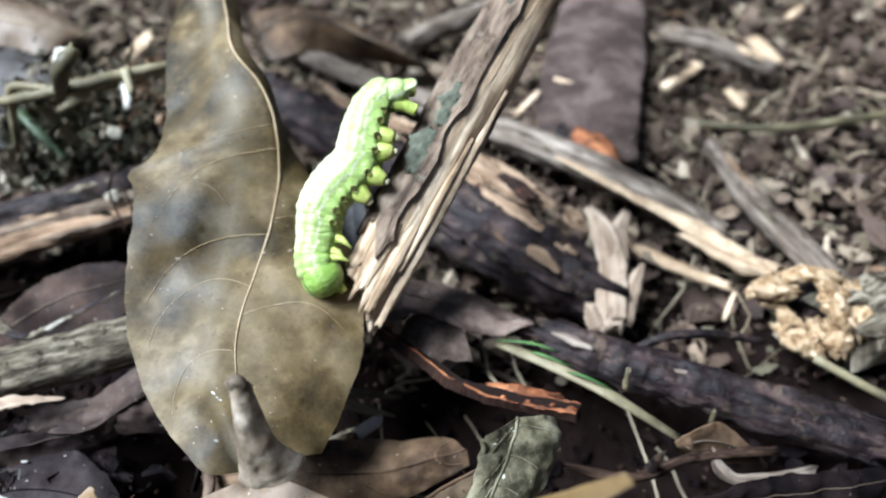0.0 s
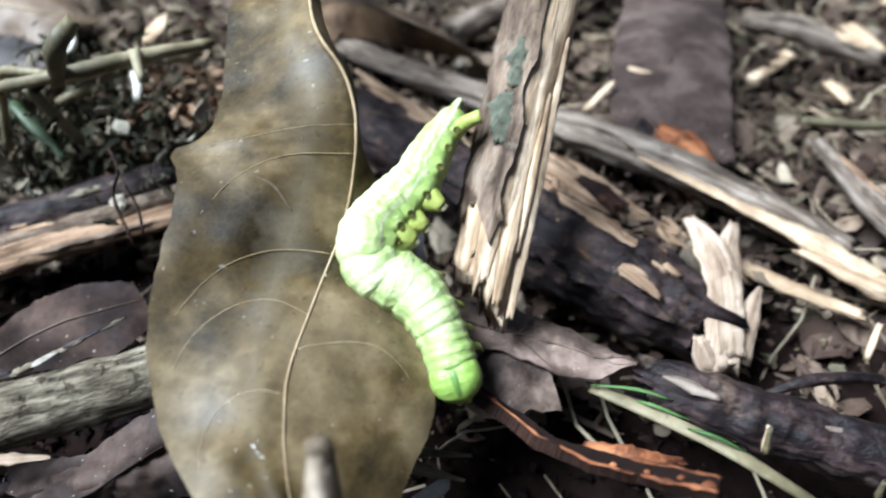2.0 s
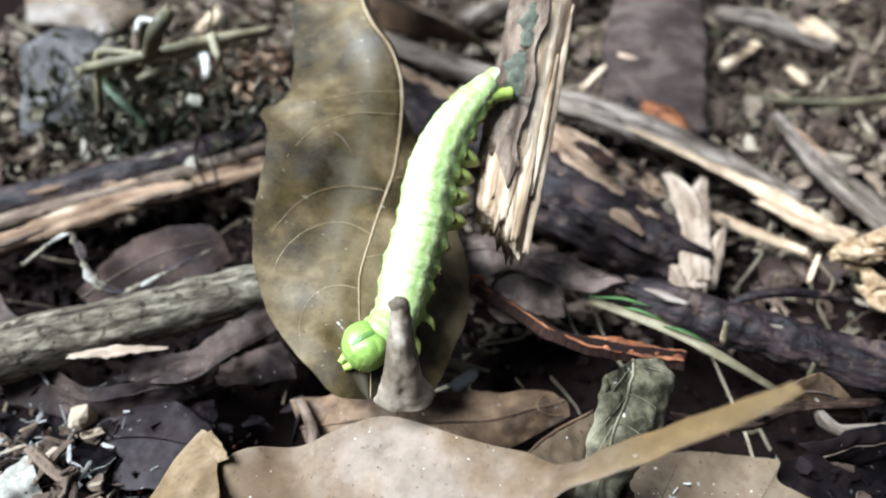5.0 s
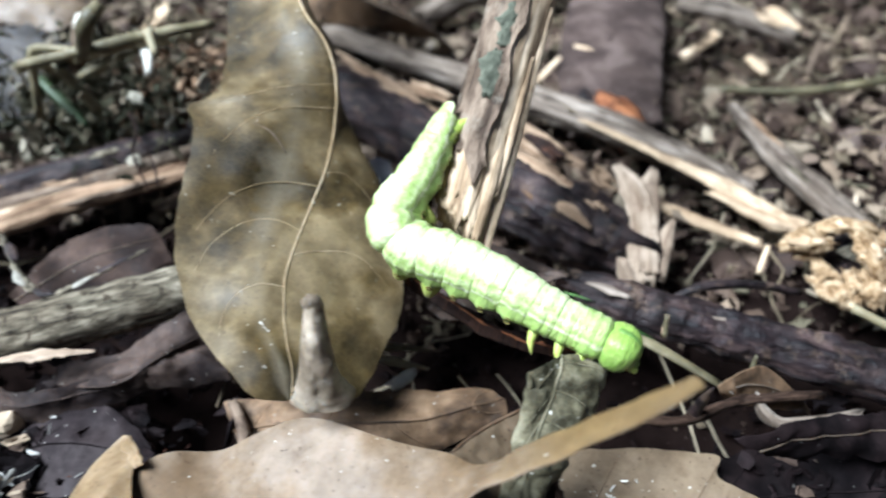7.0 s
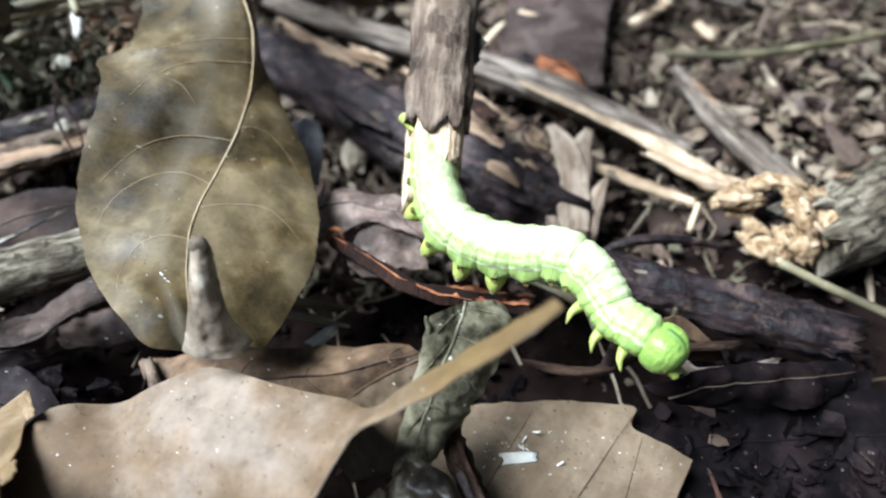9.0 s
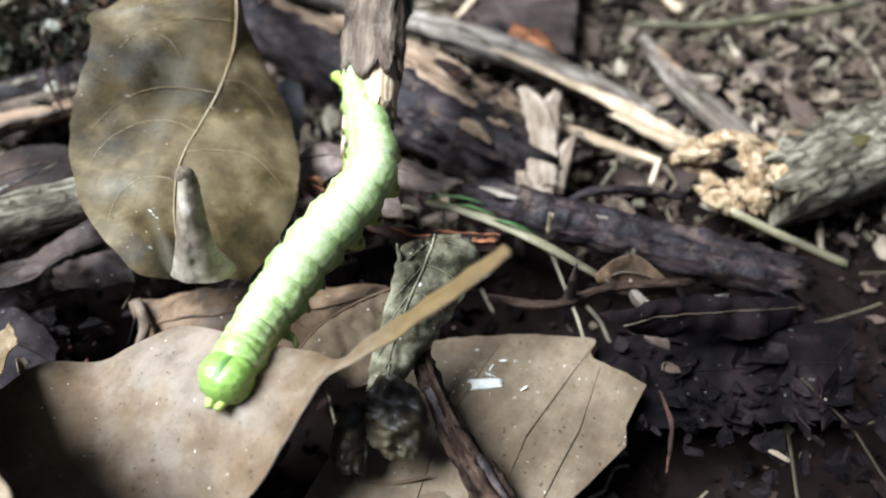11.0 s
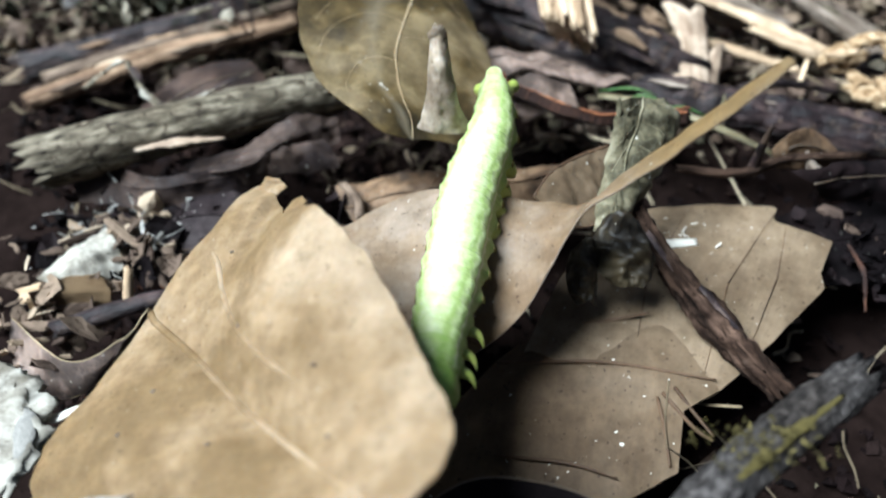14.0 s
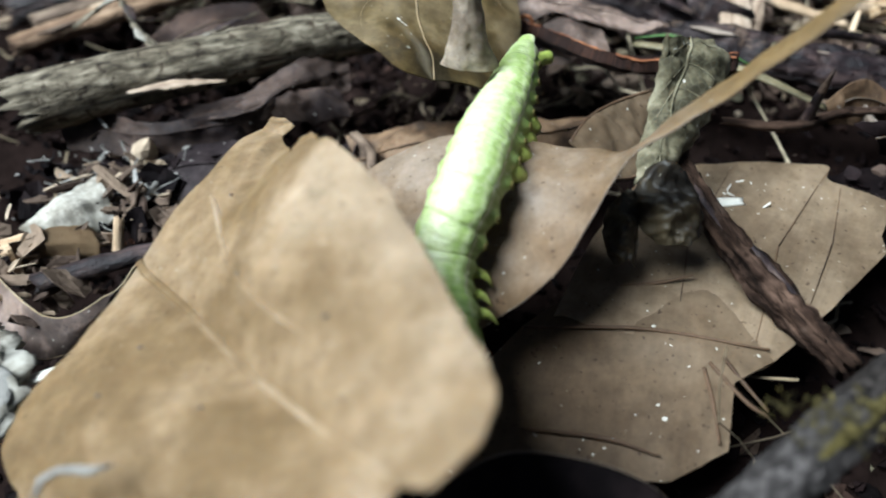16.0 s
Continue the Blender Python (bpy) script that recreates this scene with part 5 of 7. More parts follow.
def rotten_crumble():
    t = tagged(new("rotten_wood_lump"), "crumbling honey-coloured rotten wood round a dark hole", "rotten wood")
    for pts, r in (([(48.9, 71.8, 5.0), (52.3, 71.9, 6.5), (56.3, 71.5, 6.5)], [0.8, 2.6, 1.5]), ([(52.6, 73.2, 7.0), (57.4, 73.2, 8.5), (63.3, 73.0, 8.0)], [0.8, 1.8, 1.0]), ([(60.5, 71.9, 8.0), (61.1, 67.9, 7.5), (62.7, 65.3, 5.0)], [1.5, 2.6, 2.2]),
                   ([(64.6, 71.6, 7.0), (65.5, 67.5, 6.0), (65.6, 64.5, 3.5)], [2.0, 3.0, 2.0]), ([(59.8, 66.3, 5.5), (61.2, 63.4, 3.5), (61.6, 61.8, 2.0)], [1.4, 2.6, 1.4]), ([(52.9, 67.2, 3.0), (55.2, 64.1, 3.0), (59.0, 63.0, 2.0)], [1.0, 2.4, 1.5]),
                   ([(54.4, 70.0, 4.0), (55.1, 66.3, 3.5)], [1.0, 1.8]), ([(58.3, 67.4, 4.5), (58.7, 63.7, 3.0)], [1.2, 2.0]), ([(51.4, 71.0, 4.0), (54.8, 70.7, 4.5)], [0.6, 1.4])):
        V, F, UV = rod_data(pts, r, ring=22, step=0.4, lump=0.4, flat=0.6, ragged=0.9, lump_size=1.5, groove=0.22)
        mk("crumb", V, F, M_ROT, t, "", UV)
    # solid dark lump that colours in the shade of the rotted hole
    V, F, UV = rod_data([(59.6, 73.1, 0.5), (62.2, 73.6, 1.5), (64.7, 73.5, 1.0)], [3.0, 3.6, 3.0], ring=16, step=0.8, lump=0.3, lump_size=2.0)
    mk("hollow", V, F, M_BARK, t, "dark lump that paints the shade of the hole", UV)
    for pts, w in (([(60.3, 63.4, 5.0), (63.0, 63.3, 4.5)], 0.9), ([(49.3, 71.1, 7.0), (54.4, 70.4, 8.0)], 1.0), ([(60.7, 69.5, 9.0), (60.9, 66.2, 8.5)], 0.8), ([(61.9, 65.3, 7.0), (63.6, 64.1, 5.8)], 0.7)):
        V, F, UV = rod_data(pts, [0.3, w, 0.3], ring=12, step=0.4, lump=0.4, flat=0.5, lump_size=1.0)
        mk("flake", V, F, M_PALE, t, "pale flake of rotten wood", UV)


rotten_crumble()

# ---- moss and lichen tangle ----
def tangle():
    t = tagged(new("moss_clump"), "tangled clump of dark moss, lichen and twigs", "moss")
    c = np.array((-70.6, 112.5, 8.0))
    V, F = [], []
    for k in range(1500):
        p = c + rng.normal(0, 1, 3) * np.array([13, 8, 5])
        v, f = (fibre_shape(2, 7, 0.22), lump_shape(1, 4), flake_shape(1.5, 5))[k % 3]()
        m = np.array(Euler(tuple(rng.uniform(0, 6.3, 3))).to_matrix())
        o = len(V)
        V.extend(v @ m.T + p)
        F.extend([tuple(o + i for i in q) for q in f])
    mk("tuft", V, F, M_MOSS, t, smooth=False)
    for pts, r in (([(-76.0, 97.9, 14.0), (-73.3, 99.6, 24.0), (-71.6, 99.8, 26.0), (-65.2, 98.8, 26.0)], [0.7, 0.8, 0.8, 0.6]), ([(-74.9, 97.8, 24.0), (-62.4, 97.0, 27.0), (-53.6, 101.6, 27.0), (-44.6, 107.4, 26.0)], [0.8, 1.0, 1.1, 0.8]),
                   ([(-63.5, 97.9, 26.0), (-57.9, 91.9, 34.0), (-55.8, 94.1, 36.0)], [1.2, 1.4, 1.0]), ([(-67.8, 102.6, 12.0), (-70.8, 101.3, 22.0)], [1.0, 0.9]), ([(-51.2, 97.0, 26.0), (-53.3, 101.6, 28.0)], [0.6, 0.8]), ([(-66.2, 99.6, 24.0), (-56.4, 100.7, 26.0)], [0.8, 0.7])):
        V, F, UV = rod_data(pts, r, ring=9, lump=0.25, lump_size=2.0)
        mk("twig", V, F, M_STRAW, t, "knobbly tan twig", UV)


tangle()
leaf("grey_leaf_slab", [(-113.0, 139.0, 5.0), (-100.0, 143.0, 8.0), (-84.0, 134.0, 7.0)], [(-104.0, 122.0, 7.0), (-94.0, 124.0, 9.5), (-83.0, 121.0, 8.0)], [(-97.0, 104.0, 5.0), (-90.0, 106.0, 7.0), (-81.5, 110.0, 6.0)],
     M_LEAF_SLAB, "grey flat leaf behind the moss", rib_r=0.0, crinkle=0.9, crinkle_size=8, ragged=0.08)
rod("white_curl", [(-70.2, 110.9, 24.0), (-69.9, 112.7, 25.0), (-67.6, 112.5, 25.0), (-67.0, 110.0, 24.0), (-68.5, 109.6, 23.0)], [0.5, 0.6, 0.5, 0.5, 0.3], M_WHITE, "white curled shred on an upright stub", "shred", ring=9, lump=0.4, lump_size=1.2, step=0.5)
rod("upright_stub", [(-72.6, 108.6, 16.0), (-71.2, 110.3, 20.0), (-70.7, 112.6, 24.0)], [1.3, 1.1, 0.9], M_BARK_BROWN, "short knobbly brown stub in the moss", "stub", ring=12, lump=0.4, lump_size=1.5, step=0.6)
rod("white_fibre", [(-60.1, 112.3, 20.0), (-58.2, 108.8, 19.0), (-58.0, 106.2, 17.0)], [0.9, 0.9, 0.6], M_WHITE, "pale bent fibre hanging over the moss", "fibre", ring=9, lump=0.25, flat=0.6)
rod("tan_twig", [(-81.7, 106.7, 18.0), (-69.2, 108.6, 20.0), (-60.2, 110.8, 21.0), (-53.0, 114.7, 20.0), (-50.6, 117.2, 19.0)], [0.9, 1.0, 1.0, 1.3, 0.9], M_STRAW, "knobbly tan stem lying over the moss", "stem", ring=12, lump=0.35, lump_size=2.0, step=0.7)
rod("tan_twig", [(-71.3, 107.3, 16.0), (-65.7, 109.8, 18.0), (-60.7, 111.6, 19.0)], [0.7, 0.8, 0.6], M_STRAW, "thin tan stem lying over the moss", "stem", ring=10, lump=0.3, lump_size=2.0)
rod("dark_spear", [(-77.5, 105.4, 17.0), (-72.3, 100.8, 15.0), (-67.8, 97.5, 12.0)], [0.9, 1.0, 0.5], M_SPEAR, "dark green pointed blade in the moss", "blade", ring=8, lump=0.1, flat=0.5)
rod("pale_chip", [(-67.7, 132.6, 12.0), (-65.9, 135.6, 13.0), (-64.3, 138.9, 14.0)], [1.8, 2.4, 1.6], M_PALE, "broad pale chip of split wood beside the moss", "wood chip", ring=12, lump=0.2, flat=0.5)

# ---- small pieces ----
for a, b, w in (((51.3, 138.3, 1.0), (61.6, 146.8, 1.0), 2.4), ((24.5, 130.9, 8.0), (29.3, 127.8, 8.0), 1.3), ((15.2, 121.3, 5.0), (20.3, 124.5, 9.0), 1.4), ((70.9, 140.2, -2.0), (70.7, 137.0, -2.0), 3.0), ((78.0, 159.0, 2.0), (81.0, 147.0, 2.0), 4.0),
                ((91.0, 169.4, 2.0), (97.2, 176.4, 2.0), 2.4), ((65.4, 135.3, 2.0), (66.7, 128.3, 2.0), 2.6), ((24.9, 51.7, 9.0), (25.4, 53.5, 11.0), 0.7), ((44.9, 68.2, 3.0), (46.7, 71.4, 6.0), 0.9), ((60.4, 147.3, 2.0), (61.6, 145.0, 2.0), 2.2)):
    chip("pale_chip", a, b, w, w * 0.5, M_PALE, "small pale chip of split wood", group="pale wood chips")
chip("white_stub", (-12.1, 48.6, 2.0), (-9.0, 50.6, 3.0), 2.0, 1.2, M_WHITE, "short white stub of wood on the rusty leaf")
chip("white_flake", (12.9, 30.8, 3.0), (16.8, 30.9, 3.0), 1.6, 0.5, M_WHITE, "bright white flake on the flat leaf")
chip("dark_wet_stick", (-68.2, 19.5, 3.0), (-54.6, 23.7, 4.0), 2.6, 2.0, M_BARK, "dark bluish wet stick", "stick")
chip("orange_chip", (-76.7, 27.1, 1.0), (-69.0, 28.3, 2.0), 3.5, 1.2, M_PALE, "orange-tan chip of wood", "wood chip")
leaf("lichen_flake", [(-74.1, 28.5, 3.0), (-70.6, 32.7, 4.0), (-66.5, 36.9, 4.0)], [(-72.1, 27.6, 3.0), (-67.6, 29.9, 5.0), (-64.2, 33.7, 4.0)], [(-67.9, 24.3, 1.0), (-65.5, 27.4, 2.0), (-63.3, 31.3, 2.0)],
     M_FLAKE, "pale grey flake of lichen-covered bark", "bark flake", rib_r=0, crinkle=0.7, ragged=0.25, crinkle_size=4, thick=0.5)
rod("grass_stem", [(8.2, 60.0, 8.0), (15.5, 55.3, 9.0), (23.0, 51.3, 8.0), (31.6, 45.9, 6.0)], [0.8, 0.9, 0.9, 0.6], M_STRAW, "flat straw stem beside the dark branch", "stem", ring=8, flat=0.4, lump=0.05)
for a, b, c in (((7.7, 59.8, 9.0), (12.5, 58.6, 10.0), (16.6, 57.8, 9.0)), ((17.0, 54.4, 9.0), (19.8, 52.8, 10.0), (23.9, 51.8, 8.0)), ((12.5, 57.8, 9.0), (14.3, 56.4, 10.0), (17.9, 55.3, 9.0))):
    rod("green_sprig", [a, b, c], [0.12, 0.28, 0.08], M_GRASS, "small green sprig of grass", "sprig", ring=6, flat=0.6, lump=0.05)
for x, y in ((20, 205), (-20, 195), (-45, 200), (5, 190)):
    rod("green_seedling", [(x, y, 2), (x + 8, y - 2, 7), (x + 20, y + 3, 4)], [1.0, 2.6, 0.5], M_GRASS, "green seedling leaf at the back", "seedling", ring=8, flat=0.2, lump=0.1)

# ---- finer litter seen up close ----
stick("lichen_twig", [(-77.3, 64.9, 10.0), (-71.7, 69.3, 12.0), (-69.2, 67.4, 11.0), (-66.2, 63.0, 9.0), (-61.7, 61.2, 8.0), (-56.5, 63.6, 9.0), (-49.2, 68.4, 10.0)], [0.35, 0.5, 0.5, 0.6, 0.5, 0.4, 0.25], M_BARK_GREY, "crooked grey twig crusted with lichen", "twig",
      patches=((0.1, 0.22, 0.3, 0.6, M_FLAKE, "lichen_crust"), (0.3, 0.42, -0.4, 0.8, M_BARK, "lichen_crust"), (0.45, 0.55, 0.5, 0.7, M_FLAKE, "lichen_crust"), (0.58, 0.7, 0.0, 0.8, M_BARK, "lichen_crust"), (0.75, 0.85, 0.6, 0.6, M_FLAKE, "lichen_crust"), (0.86, 0.97, -0.3, 0.5, M_BARK, "lichen_crust")), ring=12, lump=0.9, lump_size=0.9, step=0.35, flat=0.6)
rod("red_rootlet", [(-53.3, 82.5, 9.0), (-55.8, 86.6, 14.0), (-54.0, 87.3, 18.0), (-55.5, 89.9, 20.0)], [0.22, 0.25, 0.2, 0.12], M_RED, "thin reddish root hair standing up", "rootlet", ring=6, lump=0.2)
rod("red_rootlet", [(-52.3, 83.9, 9.0), (-53.2, 86.9, 12.0), (-54.9, 88.5, 16.0)], [0.2, 0.2, 0.12], M_RED, "thin reddish root hair standing up", "rootlet", ring=6, lump=0.2)
rod("yellow_stem", [(54.7, 121.1, 3.0), (67.8, 118.2, 4.0), (81.7, 118.9, 5.0), (105.8, 125.0, 5.0)], [0.8, 0.9, 0.9, 0.8], M_STRAW, "thin yellow-green stem lying across the litter", "stem", ring=8, lump=0.05)
for a, b in (((-20.9, 52.2, 8.0), (-6.1, 53.4, 4.0)), ((-20.0, 52.8, 9.0), (-13.6, 52.6, 6.0)), ((-19.6, 55.2, 9.0), (-16.0, 53.6, 6.0)), ((-16.2, 52.7, 4.0), (-6.9, 50.9, 3.0))):
    rod("straw_bit", [a, b], [0.5, 0.7, 0.2], M_STRAW, "broken bit of straw under the leaf", "straw", group="straw bits", ring=7, lump=0.25, lump_size=2)
heap("white_mould_bits", (-66.0, 40.0, 1.6), (6, 5, 1.2), 110, [chip_shape(0.8, 3.5, 0.2), fibre_shape(1.5, 5, 0.1), lump_shape(0.4, 1.6)], M_MOULD, "pale mouldy flecks scattered in dark litter")
heap("splinter_heap", (-65.3, 35.0, 2.0), (5, 4, 1.5), 110, [chip_shape(2, 7, 0.2), flake_shape(2, 5)], M_CHIPS, "little heap of pale and brown splinters")
leaf("mouldy_black_leaf", [(-62.0, 45.5, 1.0), (-56.0, 46.5, 2.4), (-48.5, 44.8, 2.6), (-43.0, 40.0, 1.6)], [(-60.0, 40.0, 1.6), (-54.5, 40.0, 3.2), (-48.0, 39.2, 3.2), (-42.0, 36.6, 1.8)], [(-57.5, 33.8, 0.6), (-52.5, 33.4, 1.8), (-47.5, 33.2, 1.8), (-41.0, 33.4, 0.8)],
     M_MOULDY, "purple-black wet leaf speckled with white mould", rib_r=0.12, vein=M_SHADE_BLACK, crinkle=0.7, crinkle_size=6, ragged=0.08)
heap("rusty_crumbs", (-56.4, 39.1, 0.0), (8, 5, 0.8), 130, [lump_shape(0.6, 2.2)], M_RUST, "rusty red crumbs of rotten wood")
heap("chips_by_stick", (-69.5, 23.1, 1.0), (7, 4, 1.2), 60, [chip_shape(2, 8, 0.25), flake_shape(3, 7)], M_CHIPS, "pale chips beside the dark stick")
heap("fallen_grit", (14.6, 32.2, 3.2), (2.2, 1.2, 0.3), 26, [lump_shape(0.2, 0.5), chip_shape(0.4, 1.0, 0.35)], M_WHITE, "white grit lying on the flat leaf")
heap("mossy_bits", (7.3, -7.9, 19.5), (2.6, 1.3, 0.4), 120, [fibre_shape(0.5, 1.4, 0.06), lump_shape(0.3, 0.7)], M_OLIVE_MOSS, "olive moss growing on the dark branch", "moss")
# scraps added to colour in the black shade of the hollow and the corner
heap("wet_leaf_scraps", (50.7, 32.2, 0.0), (10, 6, 0.7), 220, [flake_shape(2, 7), flake_shape(1.5, 4), lump_shape(0.6, 2.2)], M_SHADE_BLACK, "leaf scraps coloured near-black as the shade in the hollow")
heap("wet_leaf_scraps", (-59.8, 40.4, 0.5), (11, 6, 0.9), 200, [flake_shape(2, 7), flake_shape(1.5, 4), lump_shape(0.6, 2.2)], M_SHADE_BLACK, "purple-black leaf scraps by the branch, with shade coloured in")
heap("dark_debris", (50.3, 34.5, 1.5), (14, 8, 0.8), 16, [flake_shape(2, 5), chip_shape(1, 4, 0.2), lump_shape(0.5, 1.6)], M_BITS, "small scraps on the wet leaf")
heap("brown_mould", (-56.2, 115.9, 9.0), (6, 5, 4), 260, [lump_shape(1.5, 6), lump_shape(1, 3), flake_shape(2, 5)], M_CLOD, "crumbly brown leaf mould by the moss")
rod("twig_curl", [(34.7, 43.0, 8.0), (36.2, 41.0, 6.0), (39.2, 39.8, 6.0), (48.1, 41.1, 6.0)], [0.5, 0.9, 0.9, 0.8], M_GREYWOOD, "grey twig with a curled end", "twig", ring=10, lump=0.3, lump_size=2)
rod("red_fibre", [(36.2, 28.4, 4.0), (36.7, 24.0, 3.0), (34.9, 18.6, 2.0)], [0.2, 0.35, 0.15], M_RED, "short rusty fibre of bark", "fibre", ring=9, lump=0.7, lump_size=1.0, step=0.4)
leaf("folded_brown_leaf", [(30.3, 44.3, 8.0), (32.7, 44.3, 11.0), (36.8, 45.4, 10.0), (42.6, 43.1, 5.0)], [(30.8, 44.2, 7.0), (33.7, 43.6, 9.0), (37.6, 43.8, 8.0), (43.4, 43.3, 4.0)], [(32.4, 44.8, 4.0), (35.4, 43.2, 5.0), (39.4, 43.4, 4.0), (43.8, 43.5, 3.0)],
     M_LEAF_RUST, "folded brown leaf beside the dark branch", rib_r=0.15, crinkle=0.5, crinkle_size=5, ragged=0.05, vein=M_VEIN_DARK)
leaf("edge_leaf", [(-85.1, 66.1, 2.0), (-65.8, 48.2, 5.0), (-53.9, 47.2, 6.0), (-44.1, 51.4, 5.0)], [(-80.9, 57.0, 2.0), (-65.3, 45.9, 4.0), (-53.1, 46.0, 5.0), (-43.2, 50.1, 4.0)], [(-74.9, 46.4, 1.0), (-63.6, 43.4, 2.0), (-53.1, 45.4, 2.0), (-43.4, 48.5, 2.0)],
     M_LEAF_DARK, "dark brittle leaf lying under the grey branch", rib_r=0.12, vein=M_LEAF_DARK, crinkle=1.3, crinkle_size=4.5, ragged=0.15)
rod("white_thread", [(-47.4, -13.2, 20.0), (-46.9, -12.1, 20.5), (-45.3, -11.7, 21.0), (-43.8, -12.2, 21.5), (-42.2, -11.8, 21.5)], [0.2, 0.32, 0.22, 0.36, 0.15], M_MOULD, "white crumpled thread of mould on the tan leaf", "thread", ring=8, lump=0.4, lump_size=1.0)

# ---- more of the litter that can be told apart ----
leaf("curled_margin_leaf", [(-75.5, 22.5, 2.0), (-64.2, 13.8, 4.0), (-57.8, 14.4, 6.0), (-54.1, 18.4, 8.0)], [(-74.8, 19.7, 1.0), (-64.4, 12.5, 2.5), (-58.6, 13.2, 4.5), (-54.5, 18.4, 7.0)], [(-72.6, 13.7, 0.0), (-65.6, 11.1, 0.0), (-60.5, 11.9, 2.0), (-55.9, 18.4, 5.0)],
     M_LEAF_MAUVE, "grey-brown leaf with a curled margin", rib_r=0.0, rim=0.12, crinkle=0.6, crinkle_size=6)
rod("pale_fibre", [(-65.7, 5.4, 4.0), (-61.6, 5.4, 5.0), (-57.9, 5.7, 7.0)], [0.5, 0.7, 0.2], M_WHITE, "pale split fibre under the tan leaf", "fibre", ring=9, lump=0.4, flat=0.4)
leaf("orange_flake", [(-76.1, 27.6, 1.0), (-71.1, 28.6, 3.0), (-65.4, 28.9, 3.0)], [(-74.6, 25.3, 2.0), (-68.6, 25.1, 4.0), (-62.9, 25.8, 3.0)], [(-74.8, 25.1, 0.0), (-69.2, 25.0, 1.0), (-63.3, 24.7, 1.0)],
     M_ROT, "orange-tan flake of wood under the lichen", "wood flake", rib_r=0, crinkle=0.5, crinkle_size=4, ragged=0.2, thick=0.6, n=24, m=5)
rod("tiny_post", [(-60.4, 27.8, 5.0), (-61.1, 25.1, 1.0)], [0.6, 0.7], M_PALE, "tiny upright peg of wood", "peg", ring=9, lump=0.15)
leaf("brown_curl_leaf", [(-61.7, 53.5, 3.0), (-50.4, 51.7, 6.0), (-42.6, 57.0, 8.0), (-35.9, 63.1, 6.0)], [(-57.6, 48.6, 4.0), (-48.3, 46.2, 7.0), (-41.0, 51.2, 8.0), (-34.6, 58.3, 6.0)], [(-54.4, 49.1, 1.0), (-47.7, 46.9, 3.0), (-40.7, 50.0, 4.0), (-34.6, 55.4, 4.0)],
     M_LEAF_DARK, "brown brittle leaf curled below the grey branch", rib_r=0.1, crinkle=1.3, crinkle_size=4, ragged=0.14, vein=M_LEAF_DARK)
leaf("mauve_scrap", [(-7.5, 59.1, 9.0), (-3.6, 63.7, 11.0), (1.2, 65.2, 10.0)], [(-6.9, 56.9, 9.0), (-2.6, 59.2, 11.0), (2.9, 61.1, 10.0)], [(-5.1, 56.5, 7.0), (-1.1, 56.1, 8.0), (4.4, 57.3, 7.0)],
     M_LEAF_MAUVE, "pale mauve leaf scrap by the red curl", rib_r=0.0, crinkle=0.8, crinkle_size=4, ragged=0.15, n=26, m=6)
rod("orange_ember_bark", [(6.0, 52.2, 9.0), (10.5, 50.6, 10.0), (16.3, 50.4, 9.0)], [0.5, 1.0, 0.4], M_ORANGE, "strip of orange inner bark behind the curled leaf", "bark", ring=12, lump=0.6, flat=0.5, lump_size=1.2, step=0.5)
for k in range(18):
    x, y = rng.uniform(-20, 150), rng.uniform(95, 210)
    L, a = rng.uniform(4, 10), rng.uniform(0, 6.3)
    p = np.array([x, y, ground_z(x, y) + 4.5])
    d = np.array([math.cos(a), math.sin(a), rng.normal(0, 0.15)]) * L
    w = np.array([-d[1], d[0], 0.0]) * rng.uniform(0.25, 0.45)
    leaf("leaf_fragment", [p + w * 0.3, p + w + d * 0.4 + (0, 0, rng.normal(0, 1.2)), p + w * 0.5 + d], [p, p + d * 0.5 + (0, 0, rng.uniform(0, 1.5)), p + d * 1.05], [p - w * 0.3, p - w + d * 0.5 + (0, 0, rng.normal(0, 1.2)), p - w * 0.5 + d],
         (M_LEAF_MAUVE, M_LEAF_RUST, M_LEAF_DARK, M_LEAF_BROWN, M_LEAF_TAUPE)[k % 5], "torn piece of brown leaf in the litter", "leaf", rib_r=0.2, crinkle=0.7, crinkle_size=5, ragged=0.2, n=20, m=5)[0]["group"] = "torn leaf pieces"

stick("pale_bark_chunk", [(-72.2, 11.6, 5.0), (-67.5, 7.2, 6.0), (-64.6, 1.8, 6.0), (-65.0, -2.5, 5.0)], [1.6, 3.2, 3.6, 2.0], M_FLAKE, "pale crumbly chunk of bleached bark", "bark", ring=26, lump=0.55, lump_size=1.3, step=0.4, flat=0.3, groove=0.35, patches=((0.1, 0.4, 0.4, 1.2, M_TANWOOD, "brown_crust"), (0.5, 0.8, -0.5, 1.4, M_MOULD, "white_crust")))



# ---- stick and caterpillar that move ----
HOLD, CRAWL = [], []


def hold(t, tip, top, face):
    """Where the stick is at t: its broken end, a point up its length, and the way its bare side faces."""
    HOLD.append((t, Vector(tip) * MM, Vector(top) * MM, Vector(face)))


def bend(t, back_tail, back_head, *line):
    """How the body lies at t: the way its back faces at the tail and at the head, and its middle line from tail to head."""
    CRAWL.append((t, Vector(back_tail), Vector(back_head), line))


